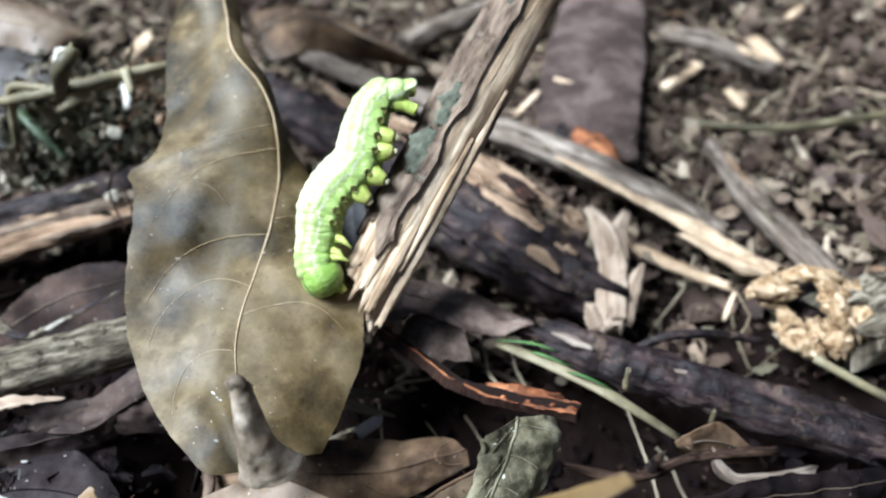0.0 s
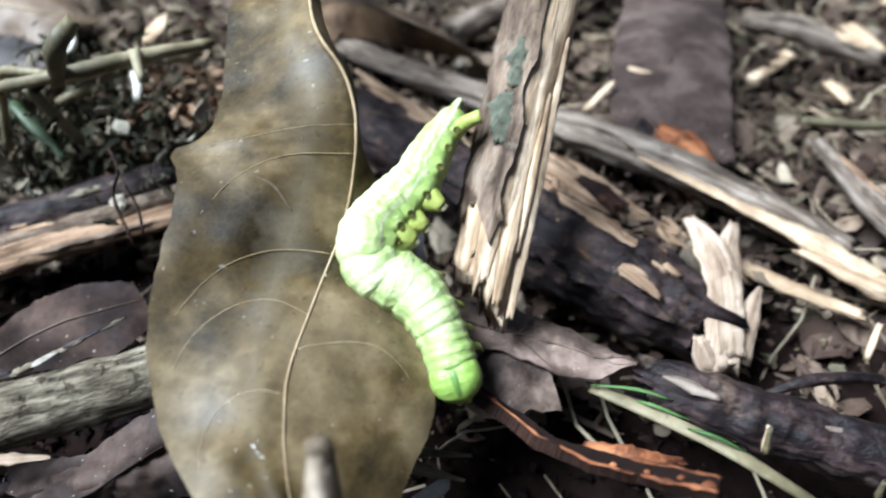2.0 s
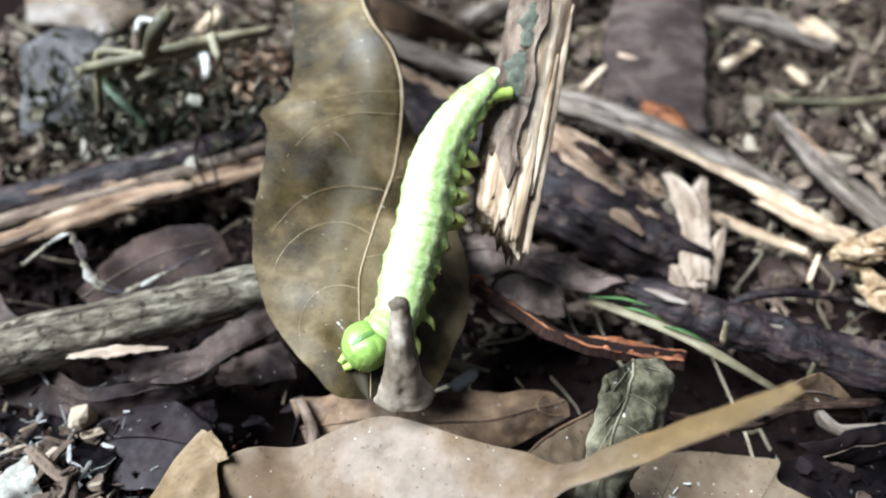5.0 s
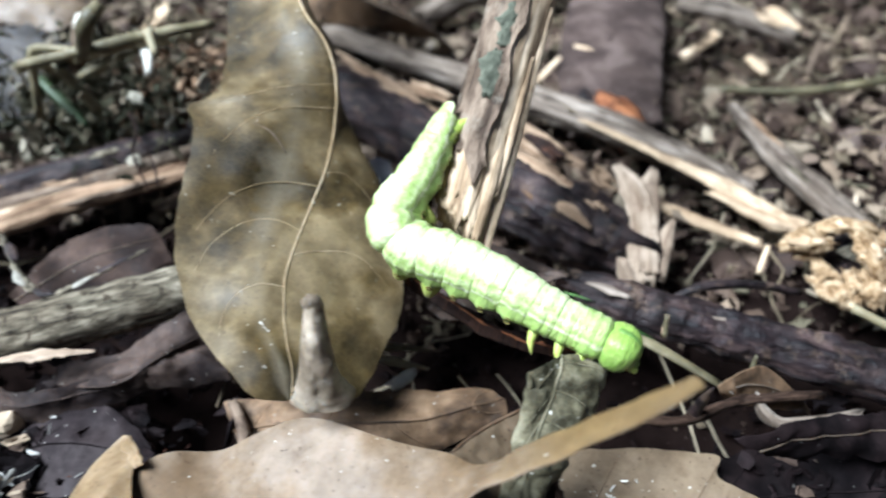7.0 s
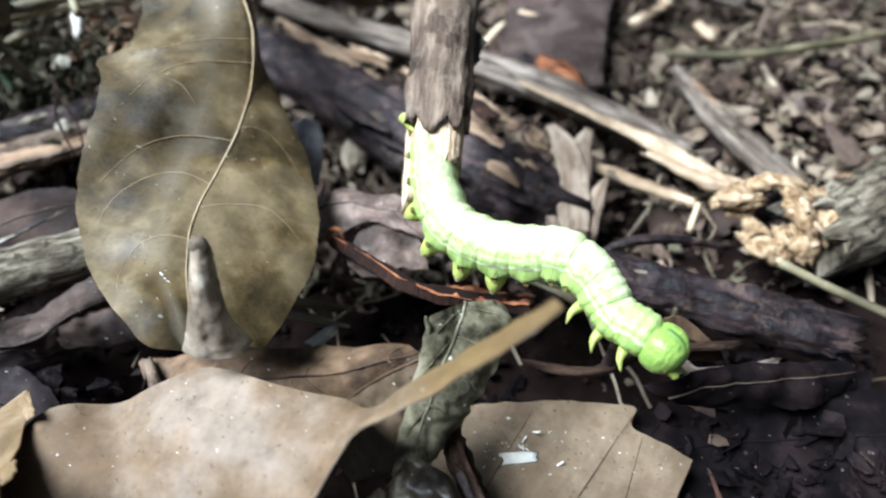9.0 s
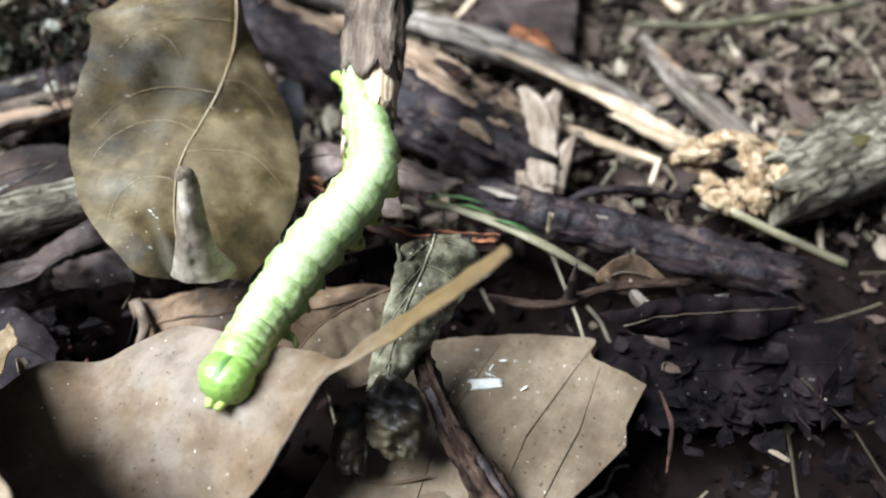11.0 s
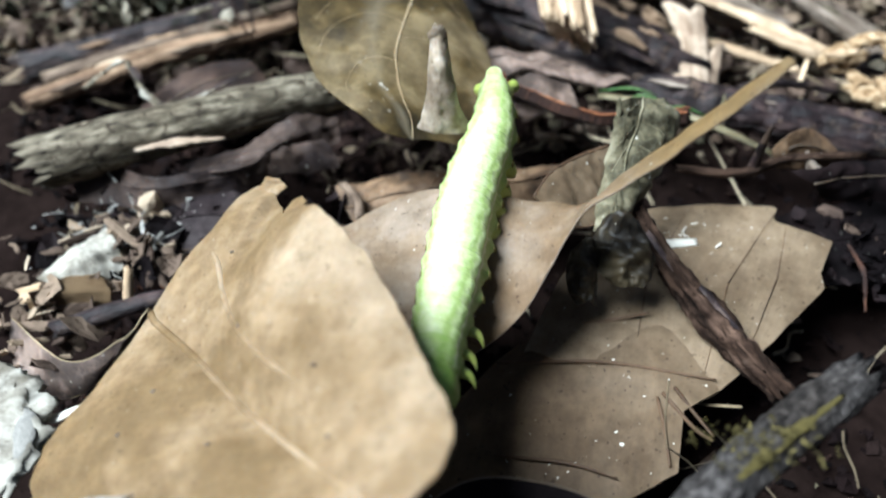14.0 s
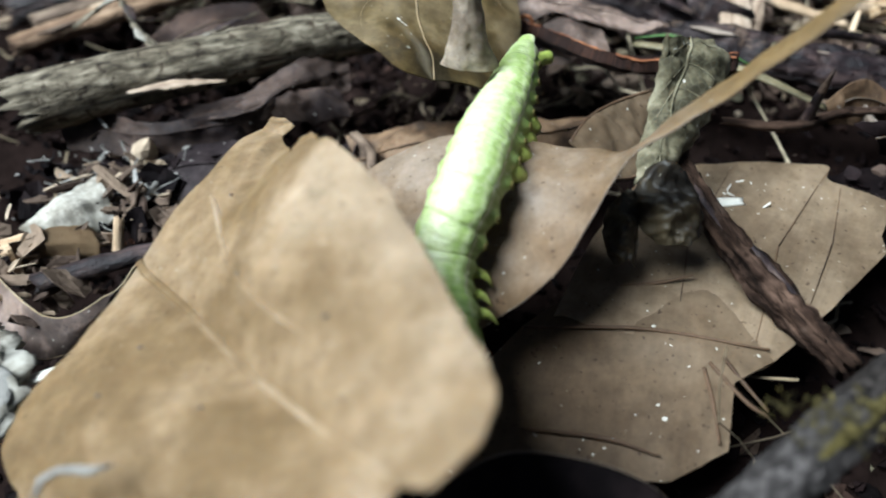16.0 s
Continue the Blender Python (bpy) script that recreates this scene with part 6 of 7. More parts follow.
hold(0, (-9.1, 59.4, 23.3), (10.5, 88.8, 44.9), (0.24, -0.67, 0.70))
hold(0.5, (-5.1, 59.8, 26.7), (7.0, 88.4, 47.6), (0.25, -0.67, 0.70))
hold(1, (-7.7, 55.6, 28.8), (4.2, 89.0, 53.4), (0.25, -0.68, 0.69))
hold(1.5, (-4.4, 63.0, 24.0), (6.3, 96.2, 46.2), (0.27, -0.68, 0.69))
hold(2, (-4.5, 69.2, 18.6), (3.1, 98.2, 36.9), (0.26, -0.68, 0.69))
hold(2.5, (-4.5, 71.6, 18.8), (4.7, 96.2, 34.7), (0.27, -0.67, 0.69))
hold(3, (-4.1, 66.2, 21.0), (4.6, 89.6, 35.1), (0.25, -0.68, 0.69))
hold(3.5, (-5.3, 62.3, 19.3), (1.8, 87.8, 35.5), (0.25, -0.68, 0.69))
hold(4, (-6.3, 61.0, 22.3), (1.2, 87.0, 39.8), (0.25, -0.68, 0.69))
hold(5.2, (-5.5, 60.1, 25.7), (0.2, 84.5, 41.8), (0.30, -0.67, 0.68))
hold(6.5, (-3.6, 58.0, 26.5), (0.0, 81.6, 40.9), (0.34, -0.66, 0.67))
hold(7, (-1.7, 60.1, 24.8), (6.1, 82.6, 39.2), (0.37, -0.65, 0.66))
hold(7.5, (-1.7, 60.4, 22.0), (7.8, 83.5, 36.3), (0.36, -0.66, 0.66))
hold(8, (2.5, 65.5, 24.1), (5.1, 81.9, 33.6), (0.89, -0.33, 0.31))
hold(8.5, (5.3, 62.1, 23.7), (5.2, 81.5, 36.1), (0.92, 0.27, -0.30))
hold(9, (5.1, 60.6, 23.2), (7.1, 80.2, 35.8), (0.49, 0.60, -0.63))
hold(9.5, (5.6, 59.5, 22.6), (4.2, 77.7, 33.7), (0.50, 0.59, -0.63))
hold(10.7, (1.3, 58.7, 24.3), (1.5, 75.2, 33.8), (0.51, 0.59, -0.63))
hold(12, (-0.4, 60.8, 26.0), (3.8, 73.5, 33.2), (0.96, 0.18, -0.23))
hold(12.5, (0.0, 60.0, 22.5), (1.7, 74.7, 31.5), (0.94, -0.23, 0.23))
hold(13, (0.9, 59.0, 24.0), (1.4, 78.0, 37.2), (0.52, -0.59, 0.62))
hold(13.5, (0.7, 56.7, 23.3), (-1.6, 72.2, 32.8), (0.10, -0.68, 0.72))
hold(14, (2.4, 67.0, 18.7), (0.2, 84.9, 29.5), (0.11, -0.70, 0.71))
hold(14.5, (12.4, 84.9, 29.6), (9.4, 102.7, 41.0), (0.10, -0.68, 0.72))
hold(16, (13.1, 93.9, 28.7), (9.9, 112.3, 40.2), (0.11, -0.67, 0.73))
bend(0, (-0.94, -0.16, 0.30), (-0.94, -0.16, 0.30), (-6.0, 74.6, 41.2), (-8.5, 74.0, 40.3), (-10.0, 71.4, 37.4), (-10.9, 68.7, 34.7), (-13.4, 66.7, 32.9), (-15.2, 64.6, 30.9), (-15.7, 62.1, 28.4), (-16.1, 59.6, 26.4), (-14.7, 57.1, 24.3))
bend(0.5, (-0.94, -0.16, 0.30), (-0.94, -0.16, 0.30), (-7.4, 73.4, 42.7), (-10.0, 72.6, 42.0), (-10.8, 70.1, 39.1), (-11.7, 67.2, 36.4), (-14.5, 65.4, 34.7), (-15.5, 63.3, 32.7), (-14.2, 61.3, 30.7), (-13.3, 59.1, 28.9), (-11.7, 56.6, 26.4))
bend(1, (-0.94, -0.17, 0.31), (-0.58, -0.41, 0.70), (-9.5, 71.0, 45.2), (-11.5, 70.2, 44.5), (-11.9, 67.3, 41.6), (-12.2, 63.7, 38.4), (-13.1, 60.6, 35.7), (-12.4, 57.5, 32.9), (-11.0, 54.5, 30.2), (-9.9, 51.8, 27.6), (-8.4, 49.0, 25.2))
bend(1.5, (-0.93, -0.18, 0.32), (-0.48, -0.36, 0.80), (-9.7, 76.8, 38.1), (-11.8, 75.9, 37.2), (-11.8, 73.5, 34.7), (-10.7, 70.5, 32.3), (-11.6, 67.8, 30.1), (-13.5, 65.3, 28.2), (-13.3, 62.5, 25.7), (-11.5, 59.6, 22.9), (-10.1, 57.0, 20.6), (-9.3, 54.3, 18.2))
bend(2, (-0.93, -0.18, 0.31), (-0.17, -0.27, 0.95), (-8.5, 80.6, 30.9), (-10.7, 77.4, 28.9), (-12.5, 74.2, 27.0), (-15.3, 71.6, 25.5), (-17.5, 68.1, 24.6), (-16.6, 65.4, 22.5), (-12.9, 63.9, 21.0), (-10.6, 61.6, 19.5), (-8.9, 58.7, 17.5), (-7.4, 54.9, 14.8))
bend(2.2, (-0.93, -0.18, 0.31), (0.21, -0.26, 0.94), (-8.3, 82.2, 31.5), (-11.6, 79.0, 29.5), (-13.8, 74.6, 26.4), (-16.5, 70.3, 24.3), (-14.5, 65.9, 21.7), (-10.2, 62.8, 17.8), (-6.5, 59.3, 15.4), (-4.1, 54.2, 11.7))
bend(2.5, (-0.93, -0.19, 0.31), (0.26, 0.12, 0.96), (-10.6, 80.8, 27.9), (-12.5, 77.9, 25.9), (-14.4, 74.4, 23.7), (-15.0, 71.0, 21.5), (-11.4, 68.3, 20.1), (-6.3, 66.1, 19.1), (-0.8, 63.4, 17.5), (4.7, 60.9, 16.2), (8.8, 60.0, 16.4), (13.0, 58.6, 16.3))
bend(2.8, (-0.93, -0.18, 0.31), (0.26, 0.12, 0.96), (-7.0, 78.5, 32.9), (-10.3, 74.8, 30.6), (-12.6, 70.3, 27.5), (-10.2, 65.9, 24.4), (-5.1, 62.6, 22.3), (0.6, 58.9, 19.8), (6.1, 55.3, 17.4), (10.2, 52.3, 16.1))
bend(3, (-0.94, -0.17, 0.31), (0.01, -0.47, 0.89), (-8.2, 76.1, 33.0), (-10.6, 72.9, 31.1), (-12.2, 69.3, 28.9), (-12.5, 65.2, 26.2), (-10.7, 60.8, 23.6), (-8.7, 56.5, 21.2), (-7.1, 52.3, 18.7), (-6.3, 48.5, 16.6), (-5.8, 45.1, 14.6), (-5.8, 40.5, 12.7))
bend(3.2, (-0.94, -0.17, 0.31), (-0.18, -0.46, 0.87), (-7.5, 76.7, 34.8), (-11.2, 72.4, 32.1), (-14.1, 67.2, 28.6), (-14.7, 61.6, 24.6), (-12.0, 56.2, 20.8), (-10.6, 52.3, 18.4), (-12.4, 48.4, 16.2), (-15.1, 42.2, 17.0))
bend(3.5, (-0.58, -0.41, 0.70), (-0.58, -0.41, 0.70), (-8.5, 75.2, 32.7), (-10.5, 72.1, 30.7), (-12.4, 68.5, 28.2), (-13.7, 64.8, 25.5), (-14.4, 60.9, 22.6), (-14.5, 56.6, 20.3), (-14.6, 51.8, 18.7), (-15.7, 47.2, 17.9), (-17.3, 44.4, 18.0), (-19.4, 41.7, 19.4))
bend(4, (-0.58, -0.41, 0.70), (-0.29, -0.38, 0.88), (-8.5, 71.9, 35.5), (-10.7, 68.9, 33.3), (-12.3, 65.5, 30.6), (-13.9, 61.2, 27.3), (-15.5, 56.9, 24.2), (-17.0, 52.9, 21.4), (-18.3, 48.0, 20.9), (-19.8, 44.2, 21.0), (-21.7, 41.4, 21.6), (-24.2, 37.9, 22.3))
bend(5.2, (-0.58, -0.42, 0.70), (-0.29, -0.38, 0.88), (-7.8, 69.7, 37.9), (-12.0, 65.9, 35.1), (-14.7, 61.6, 31.8), (-16.0, 56.2, 27.4), (-17.7, 51.8, 24.1), (-18.6, 47.6, 21.7), (-20.3, 43.4, 21.7), (-23.3, 40.8, 22.4))
bend(6.3, (-0.58, -0.42, 0.70), (-0.18, -0.27, 0.95), (-1.5, 65.7, 36.5), (-5.1, 63.8, 35.8), (-6.2, 60.2, 33.3), (-8.6, 56.6, 30.9), (-11.4, 53.6, 29.1), (-12.7, 51.1, 27.7), (-14.0, 49.1, 26.9), (-14.4, 46.5, 25.8))
bend(6.5, (-0.58, -0.42, 0.70), (0.25, 0.11, 0.96), (-7.0, 64.5, 35.7), (-8.2, 61.5, 33.7), (-10.3, 57.3, 30.8), (-12.5, 53.4, 28.3), (-10.2, 50.7, 26.7), (-5.6, 48.1, 25.4), (-1.3, 46.0, 24.4), (2.8, 44.5, 24.1), (5.7, 44.2, 24.6), (9.0, 42.9, 24.6))
bend(7, (-0.59, -0.41, 0.70), (0.26, 0.11, 0.96), (-4.1, 67.4, 33.1), (-5.9, 64.1, 30.8), (-8.0, 60.7, 28.7), (-10.8, 56.9, 26.5), (-8.7, 53.9, 24.6), (-3.6, 51.7, 23.9), (2.3, 48.8, 22.7), (8.1, 45.5, 21.2), (12.1, 43.4, 20.4), (16.9, 40.9, 19.6))
bend(7.5, (-0.59, -0.39, 0.70), (0.26, 0.11, 0.96), (-5.0, 67.6, 30.8), (-7.1, 64.9, 28.9), (-8.4, 61.4, 26.4), (-8.9, 57.6, 23.8), (-5.1, 54.1, 22.4), (0.3, 51.7, 21.8), (6.3, 50.2, 21.3), (11.4, 47.6, 20.1), (15.7, 44.3, 18.4), (17.8, 41.8, 16.9), (18.6, 37.9, 14.2))
bend(8, (-0.50, 0.02, 0.87), (0.27, 0.12, 0.96), (-0.3, 66.8, 26.7), (-2.0, 64.2, 25.2), (-1.1, 61.2, 23.6), (3.5, 58.3, 22.7), (8.8, 55.8, 22.1), (14.1, 53.9, 21.8), (17.3, 51.6, 20.7), (16.4, 48.1, 18.7), (15.1, 45.0, 17.4), (17.8, 43.0, 17.2), (20.0, 39.1, 15.7))
bend(8.5, (0.51, -0.35, 0.79), (0.27, 0.12, 0.96), (4.3, 65.4, 27.0), (3.8, 61.1, 24.5), (4.2, 56.7, 21.9), (6.7, 52.2, 19.4), (11.0, 49.0, 18.1), (15.6, 48.6, 19.4), (20.0, 47.7, 20.5), (21.9, 44.9, 19.4), (21.9, 41.8, 18.0), (23.5, 39.7, 17.6), (24.8, 36.5, 16.7))
bend(9, (0.39, -0.49, 0.78), (0.26, 0.12, 0.96), (4.5, 65.5, 26.7), (5.0, 61.2, 24.5), (5.8, 56.3, 22.2), (7.4, 52.4, 20.5), (11.4, 49.5, 20.0), (15.9, 47.7, 20.5), (20.2, 46.2, 21.2), (23.1, 43.4, 20.4), (25.2, 39.4, 18.7), (27.6, 37.2, 18.4), (30.9, 33.9, 17.8))
bend(9.5, (0.39, -0.49, 0.78), (0.59, -0.21, 0.78), (5.8, 65.3, 26.8), (6.0, 60.7, 24.3), (7.0, 55.6, 22.1), (9.0, 51.2, 20.3), (13.3, 47.9, 19.5), (18.5, 46.2, 20.1), (22.2, 43.1, 19.3), (24.0, 39.2, 17.8), (24.8, 35.1, 16.8), (24.9, 29.5, 15.9))
bend(9.7, (0.38, -0.49, 0.78), (0.68, -0.36, 0.63), (4.5, 65.8, 27.8), (4.8, 60.4, 25.0), (5.8, 55.3, 22.7), (8.0, 51.3, 21.0), (11.8, 48.0, 20.2), (15.2, 44.4, 19.3), (16.7, 40.0, 17.7), (16.1, 35.7, 15.9), (14.4, 31.3, 14.0), (12.3, 25.4, 12.8))
bend(10.2, (0.29, -0.42, 0.86), (0.41, -0.37, 0.83), (-0.3, 64.4, 28.2), (0.9, 56.7, 25.4), (2.8, 49.6, 23.6), (5.5, 43.0, 22.5), (7.2, 34.6, 24.1), (6.4, 21.7, 33.2), (3.8, 23.4, 23.3))
bend(10.7, (0.19, -0.42, 0.89), (-0.01, -0.34, 0.94), (-0.8, 63.6, 28.0), (0.6, 56.6, 25.0), (1.3, 49.7, 22.5), (-1.3, 43.3, 20.2), (-3.2, 36.6, 17.8), (-4.6, 30.3, 18.0), (-6.8, 20.5, 22.2))
bend(11.8, (-0.01, -0.33, 0.94), (-0.31, -0.35, 0.88), (-3.6, 62.6, 27.9), (-1.7, 55.9, 25.4), (-1.7, 48.9, 22.8), (-7.1, 42.3, 20.5), (-12.8, 37.6, 19.8), (-17.4, 31.1, 17.6), (-19.1, 25.1, 17.6), (-21.8, 19.4, 16.8))
bend(12, (-0.02, -0.33, 0.94), (-0.31, -0.35, 0.88), (-1.1, 60.8, 25.6), (-1.7, 56.2, 23.9), (-2.6, 50.3, 21.6), (-5.7, 45.4, 20.3), (-9.9, 41.1, 19.8), (-12.8, 36.7, 18.7), (-13.4, 32.4, 17.2), (-14.1, 28.8, 16.7), (-15.6, 24.1, 17.6), (-18.1, 18.6, 17.3))
bend(12.5, (-0.01, -0.34, 0.94), (-0.31, -0.36, 0.88), (-0.7, 61.9, 25.8), (-1.8, 56.3, 23.8), (-2.6, 50.1, 21.3), (-4.5, 43.7, 18.8), (-8.3, 38.4, 16.8), (-12.5, 33.5, 15.7), (-15.9, 27.7, 16.4), (-18.3, 21.9, 18.2), (-19.9, 17.8, 17.6), (-22.6, 12.4, 14.4))
bend(13, (-0.01, -0.33, 0.94), (-0.30, -0.36, 0.88), (-4.9, 48.8, 19.2), (-6.8, 43.6, 17.7), (-8.8, 38.3, 16.8), (-13.0, 35.0, 17.1), (-17.6, 33.1, 19.1), (-19.4, 29.1, 18.6), (-19.0, 24.2, 17.5), (-19.5, 19.8, 17.2), (-21.0, 17.2, 16.9), (-22.9, 11.9, 15.8))
bend(13.3, (-0.00, -0.33, 0.94), (-0.30, -0.36, 0.88), (-8.8, 46.0, 19.0), (-12.1, 38.9, 17.2), (-15.8, 31.1, 15.9), (-19.0, 22.5, 17.7), (-20.1, 15.6, 16.8), (-21.2, 10.9, 14.3), (-22.4, 3.4, 13.1))
bend(13.5, (-0.10, -0.33, 0.94), (-0.30, -0.40, 0.86), (-5.8, 44.3, 22.3), (-8.4, 38.5, 21.5), (-11.1, 32.3, 20.4), (-14.3, 27.3, 19.7), (-15.9, 20.9, 19.1), (-16.6, 15.6, 17.9), (-16.8, 10.8, 17.1), (-17.2, 4.5, 17.4))
bend(14, (-0.17, -0.33, 0.93), (-0.28, -0.41, 0.87), (-10.8, 40.6, 23.0), (-11.5, 34.0, 21.3), (-13.8, 27.3, 19.8), (-15.6, 20.6, 18.9), (-16.7, 15.1, 17.9), (-17.8, 9.9, 17.6), (-18.7, 5.7, 17.5), (-19.3, 2.3, 17.6), (-19.7, -2.7, 17.9))
bend(14.5, (-0.28, -0.31, 0.91), (-0.29, -0.40, 0.87), (-11.1, 39.0, 19.2), (-12.9, 33.2, 17.2), (-15.2, 27.4, 15.7), (-18.8, 23.9, 15.9), (-21.9, 20.1, 16.1), (-22.1, 16.1, 15.5), (-20.7, 10.9, 15.3), (-19.5, 6.3, 15.7), (-19.2, 2.9, 16.0), (-18.8, -0.5, 16.6))
bend(15, (-0.27, -0.32, 0.91), (-0.19, -0.41, 0.89), (-9.5, 40.8, 19.7), (-11.5, 34.8, 18.3), (-13.7, 27.0, 18.3), (-15.5, 20.0, 18.4), (-16.5, 14.7, 17.6), (-16.8, 11.0, 15.2), (-16.9, 8.3, 11.7), (-17.4, 4.5, 10.2), (-17.2, 0.6, 9.5), (-17.1, -3.6, 9.3))
bend(15.5, (-0.27, -0.31, 0.91), (-0.18, -0.40, 0.90), (-12.3, 38.0, 20.6), (-13.9, 32.2, 19.1), (-16.1, 23.5, 19.7), (-17.7, 17.3, 19.0), (-18.8, 13.4, 16.6), (-18.7, 10.2, 14.4), (-18.2, 6.7, 13.5), (-17.6, 2.9, 13.3), (-17.4, -1.2, 13.3))
bend(16, (-0.37, -0.37, 0.85), (-0.37, -0.37, 0.85), (-10.8, 40.6, 18.7), (-13.2, 33.5, 17.7), (-16.0, 24.1, 18.9), (-18.0, 17.4, 18.8), (-19.8, 14.1, 16.4), (-20.6, 11.5, 14.4), (-20.7, 8.4, 13.6), (-20.2, 5.5, 13.1), (-19.7, 1.5, 12.7))


def bark_shell(z0, z1, a0, a1, rx, ry, thick=0.55, m=26, step=0.9, seed=3.0):
    """A curved plate of bark over part of a stick's round, its lower and side edges torn."""
    n = int((z1 - z0) / step)
    outer, inner, uv = [], [], []
    for i in range(n + 1):
        f = i / n
        for j in range(m + 1):
            g = j / m
            lo = z0 + 5.0 * noise.noise(Vector((g * 6, seed, 0))) + 2.2 * noise.noise(Vector((g * 19, seed, 5)))
            z = lo + (z1 - lo) * f
            w = noise.noise(Vector((z / 6, seed, 1))), noise.noise(Vector((z / 6, seed, 9)))
            fine = noise.noise(Vector((z / 1.6, seed, 4)))
            b0, b1 = a0 + 0.3 * w[0] + 0.04 * fine, a1 + 0.3 * w[1] + 0.04 * fine
            a = b0 + (b1 - b0) * g
            k = 1 + 0.09 * noise.noise(Vector((2.5 * math.cos(a), 2.5 * math.sin(a), z / 4))) + 0.07 * noise.noise(Vector((7 * math.cos(a), 7 * math.sin(a), z / 1.7)))
            outer.append((rx * k * math.cos(a), ry * k * math.sin(a), z))
            inner.append(((rx * k - thick) * math.cos(a) * 0.9, (ry * k - thick) * math.sin(a) * 0.9, z))
            uv.append((z * MM, a * rx * MM))
    q, k = len(outer), m + 1
    F = []
    for i in range(n):
        for j in range(m):
            c = i * k + j
            F += [(c, c + 1, c + k + 1, c + k), (q + c, q + c + k, q + c + k + 1, q + c + 1)]
        for c in (i * k, i * k + m):
            F.append((c, c + k, q + c + k, q + c))
    for j in range(m):
        F += [(j, q + j, q + j + 1, j + 1), (n * k + j, n * k + j + 1, q + n * k + j + 1, q + n * k + j)]
    return outer + inner, F, uv + uv


def perch():
    thing = tagged(new("perch_stick"), "broken stick with brown bark and pale splintered wood, held up", "stick")
    V, F, UV = rod_data([(0.2, 0, -3), (0.2, 0, 14), (-0.3, 0, 62), (0.3, 0, 120)], [3.8, 4.0, 3.9, 4.0], ring=64, step=1.0, lump=0.05, ragged=0.3, flat=0.74, up=(0, 1, 0), groove=0.05, lump_size=3.0)
    for p in V:
        if p[2] < 12:
            p[2] += (12 - p[2]) / 15 * (0.75 * p[0] + 2.6 * noise.noise(Vector((p[0] * 0.9, p[1] * 0.8, 3.0))) + 1.6 * noise.noise(Vector((p[0] * 2.6, p[1] * 2, 7.0))))
    mk("wood", V, F, M_PALE, thing, "bare pale splintered wood", UV)
    V, F, UV = bark_shell(5, 121, -2.2, 1.4, 4.8, 3.65)
    mk("bark", V, F, M_BARK_BROWN, thing, "grey-brown bark", UV)
    V, F, UV = bark_shell(62, 121, 3.5, 4.3, 4.7, 3.5, seed=8.0, m=14)
    mk("bark", V, F, M_BARK_BROWN, thing, "grey-brown bark", UV)
    for x, y, z0, z1, w in ((-3.3, 2.0, -5.0, 30, 0.8), (-1.2, 2.8, -4.0, 12, 0.9), (0.8, 2.8, -2.0, 11, 0.8), (2.4, 2.2, 0.5, 10, 0.7), (-2.3, 2.6, 2.0, 22, 0.6), (-3.9, 0.2, -3.0, 55, 0.7)):
        V, F, UV = rod_data([(x, y, z0), (x, y, (z0 + z1) / 2), (x * 1.03, y * 0.9, z1)], [w * 0.6, w, w * 0.25], ring=12, step=0.7, lump=0.2, ragged=1.6, flat=0.4, up=(0, 1, 0), lump_size=1.6, groove=0.15)
        mk("splinter", V, F, M_PALE, thing, "lifted pale splinter", UV)
    for x, z, w in ((3.0, 17, 1.7), (2.4, 24, 1.7), (2.2, 43, 1.5), (0.2, 54, 1.8), (1.0, 36, 0.9)):
        V, F, UV = rod_data([(x, 3.1, z - 3), (x, 3.2, z + 3)], [w * 0.4, w, w * 0.4], ring=18, step=0.35, lump=0.8, flat=0.2, up=(0, 1, 0), lump_size=1.3)
        mk("lichen_patch", V, F, M_LICHEN, thing, "grey-green lichen", UV)
    return thing


def capsule(r0, r1, length, rings=24, ring=32, belly=0.92, fold=0.018, lobes=0.0, taper=0.12):
    """A body segment along x: swollen in the middle, drawn in where it meets its neighbours, with ring folds and fleshy flanks."""
    V, F = [], []
    for i in range(rings + 1):
        s = -math.cos(math.pi * i / rings)
        r = (r0 + (r1 - r0) * (s + 1) / 2) * (1 - taper * s * s) * max(0.0, 1 - abs(s) ** 6) ** 0.5 * (1 + fold * math.cos(13 * s))
        for j in range(ring):
            a = 2 * math.pi * j / ring
            y, z = math.cos(a), math.sin(a)
            swell = 1 + lobes * math.exp(-(s / 0.36) ** 2) * (math.exp(-((z + 0.35) / 0.28) ** 2) + 0.4 * math.exp(-((z - 0.4) / 0.18) ** 2) - 0.35 * math.exp(-((z - 0.08) / 0.12) ** 2))
            V.append((s * length / 2, r * y * swell, r * z * (belly if z < 0 else 1.0) * (1 + 0.4 * (swell - 1))))
    for i in range(rings):
        F += [(i * ring + j, i * ring + (j + 1) % ring, (i + 1) * ring + (j + 1) % ring, (i + 1) * ring + j)[::-1] for j in range(ring)]
    return V, F


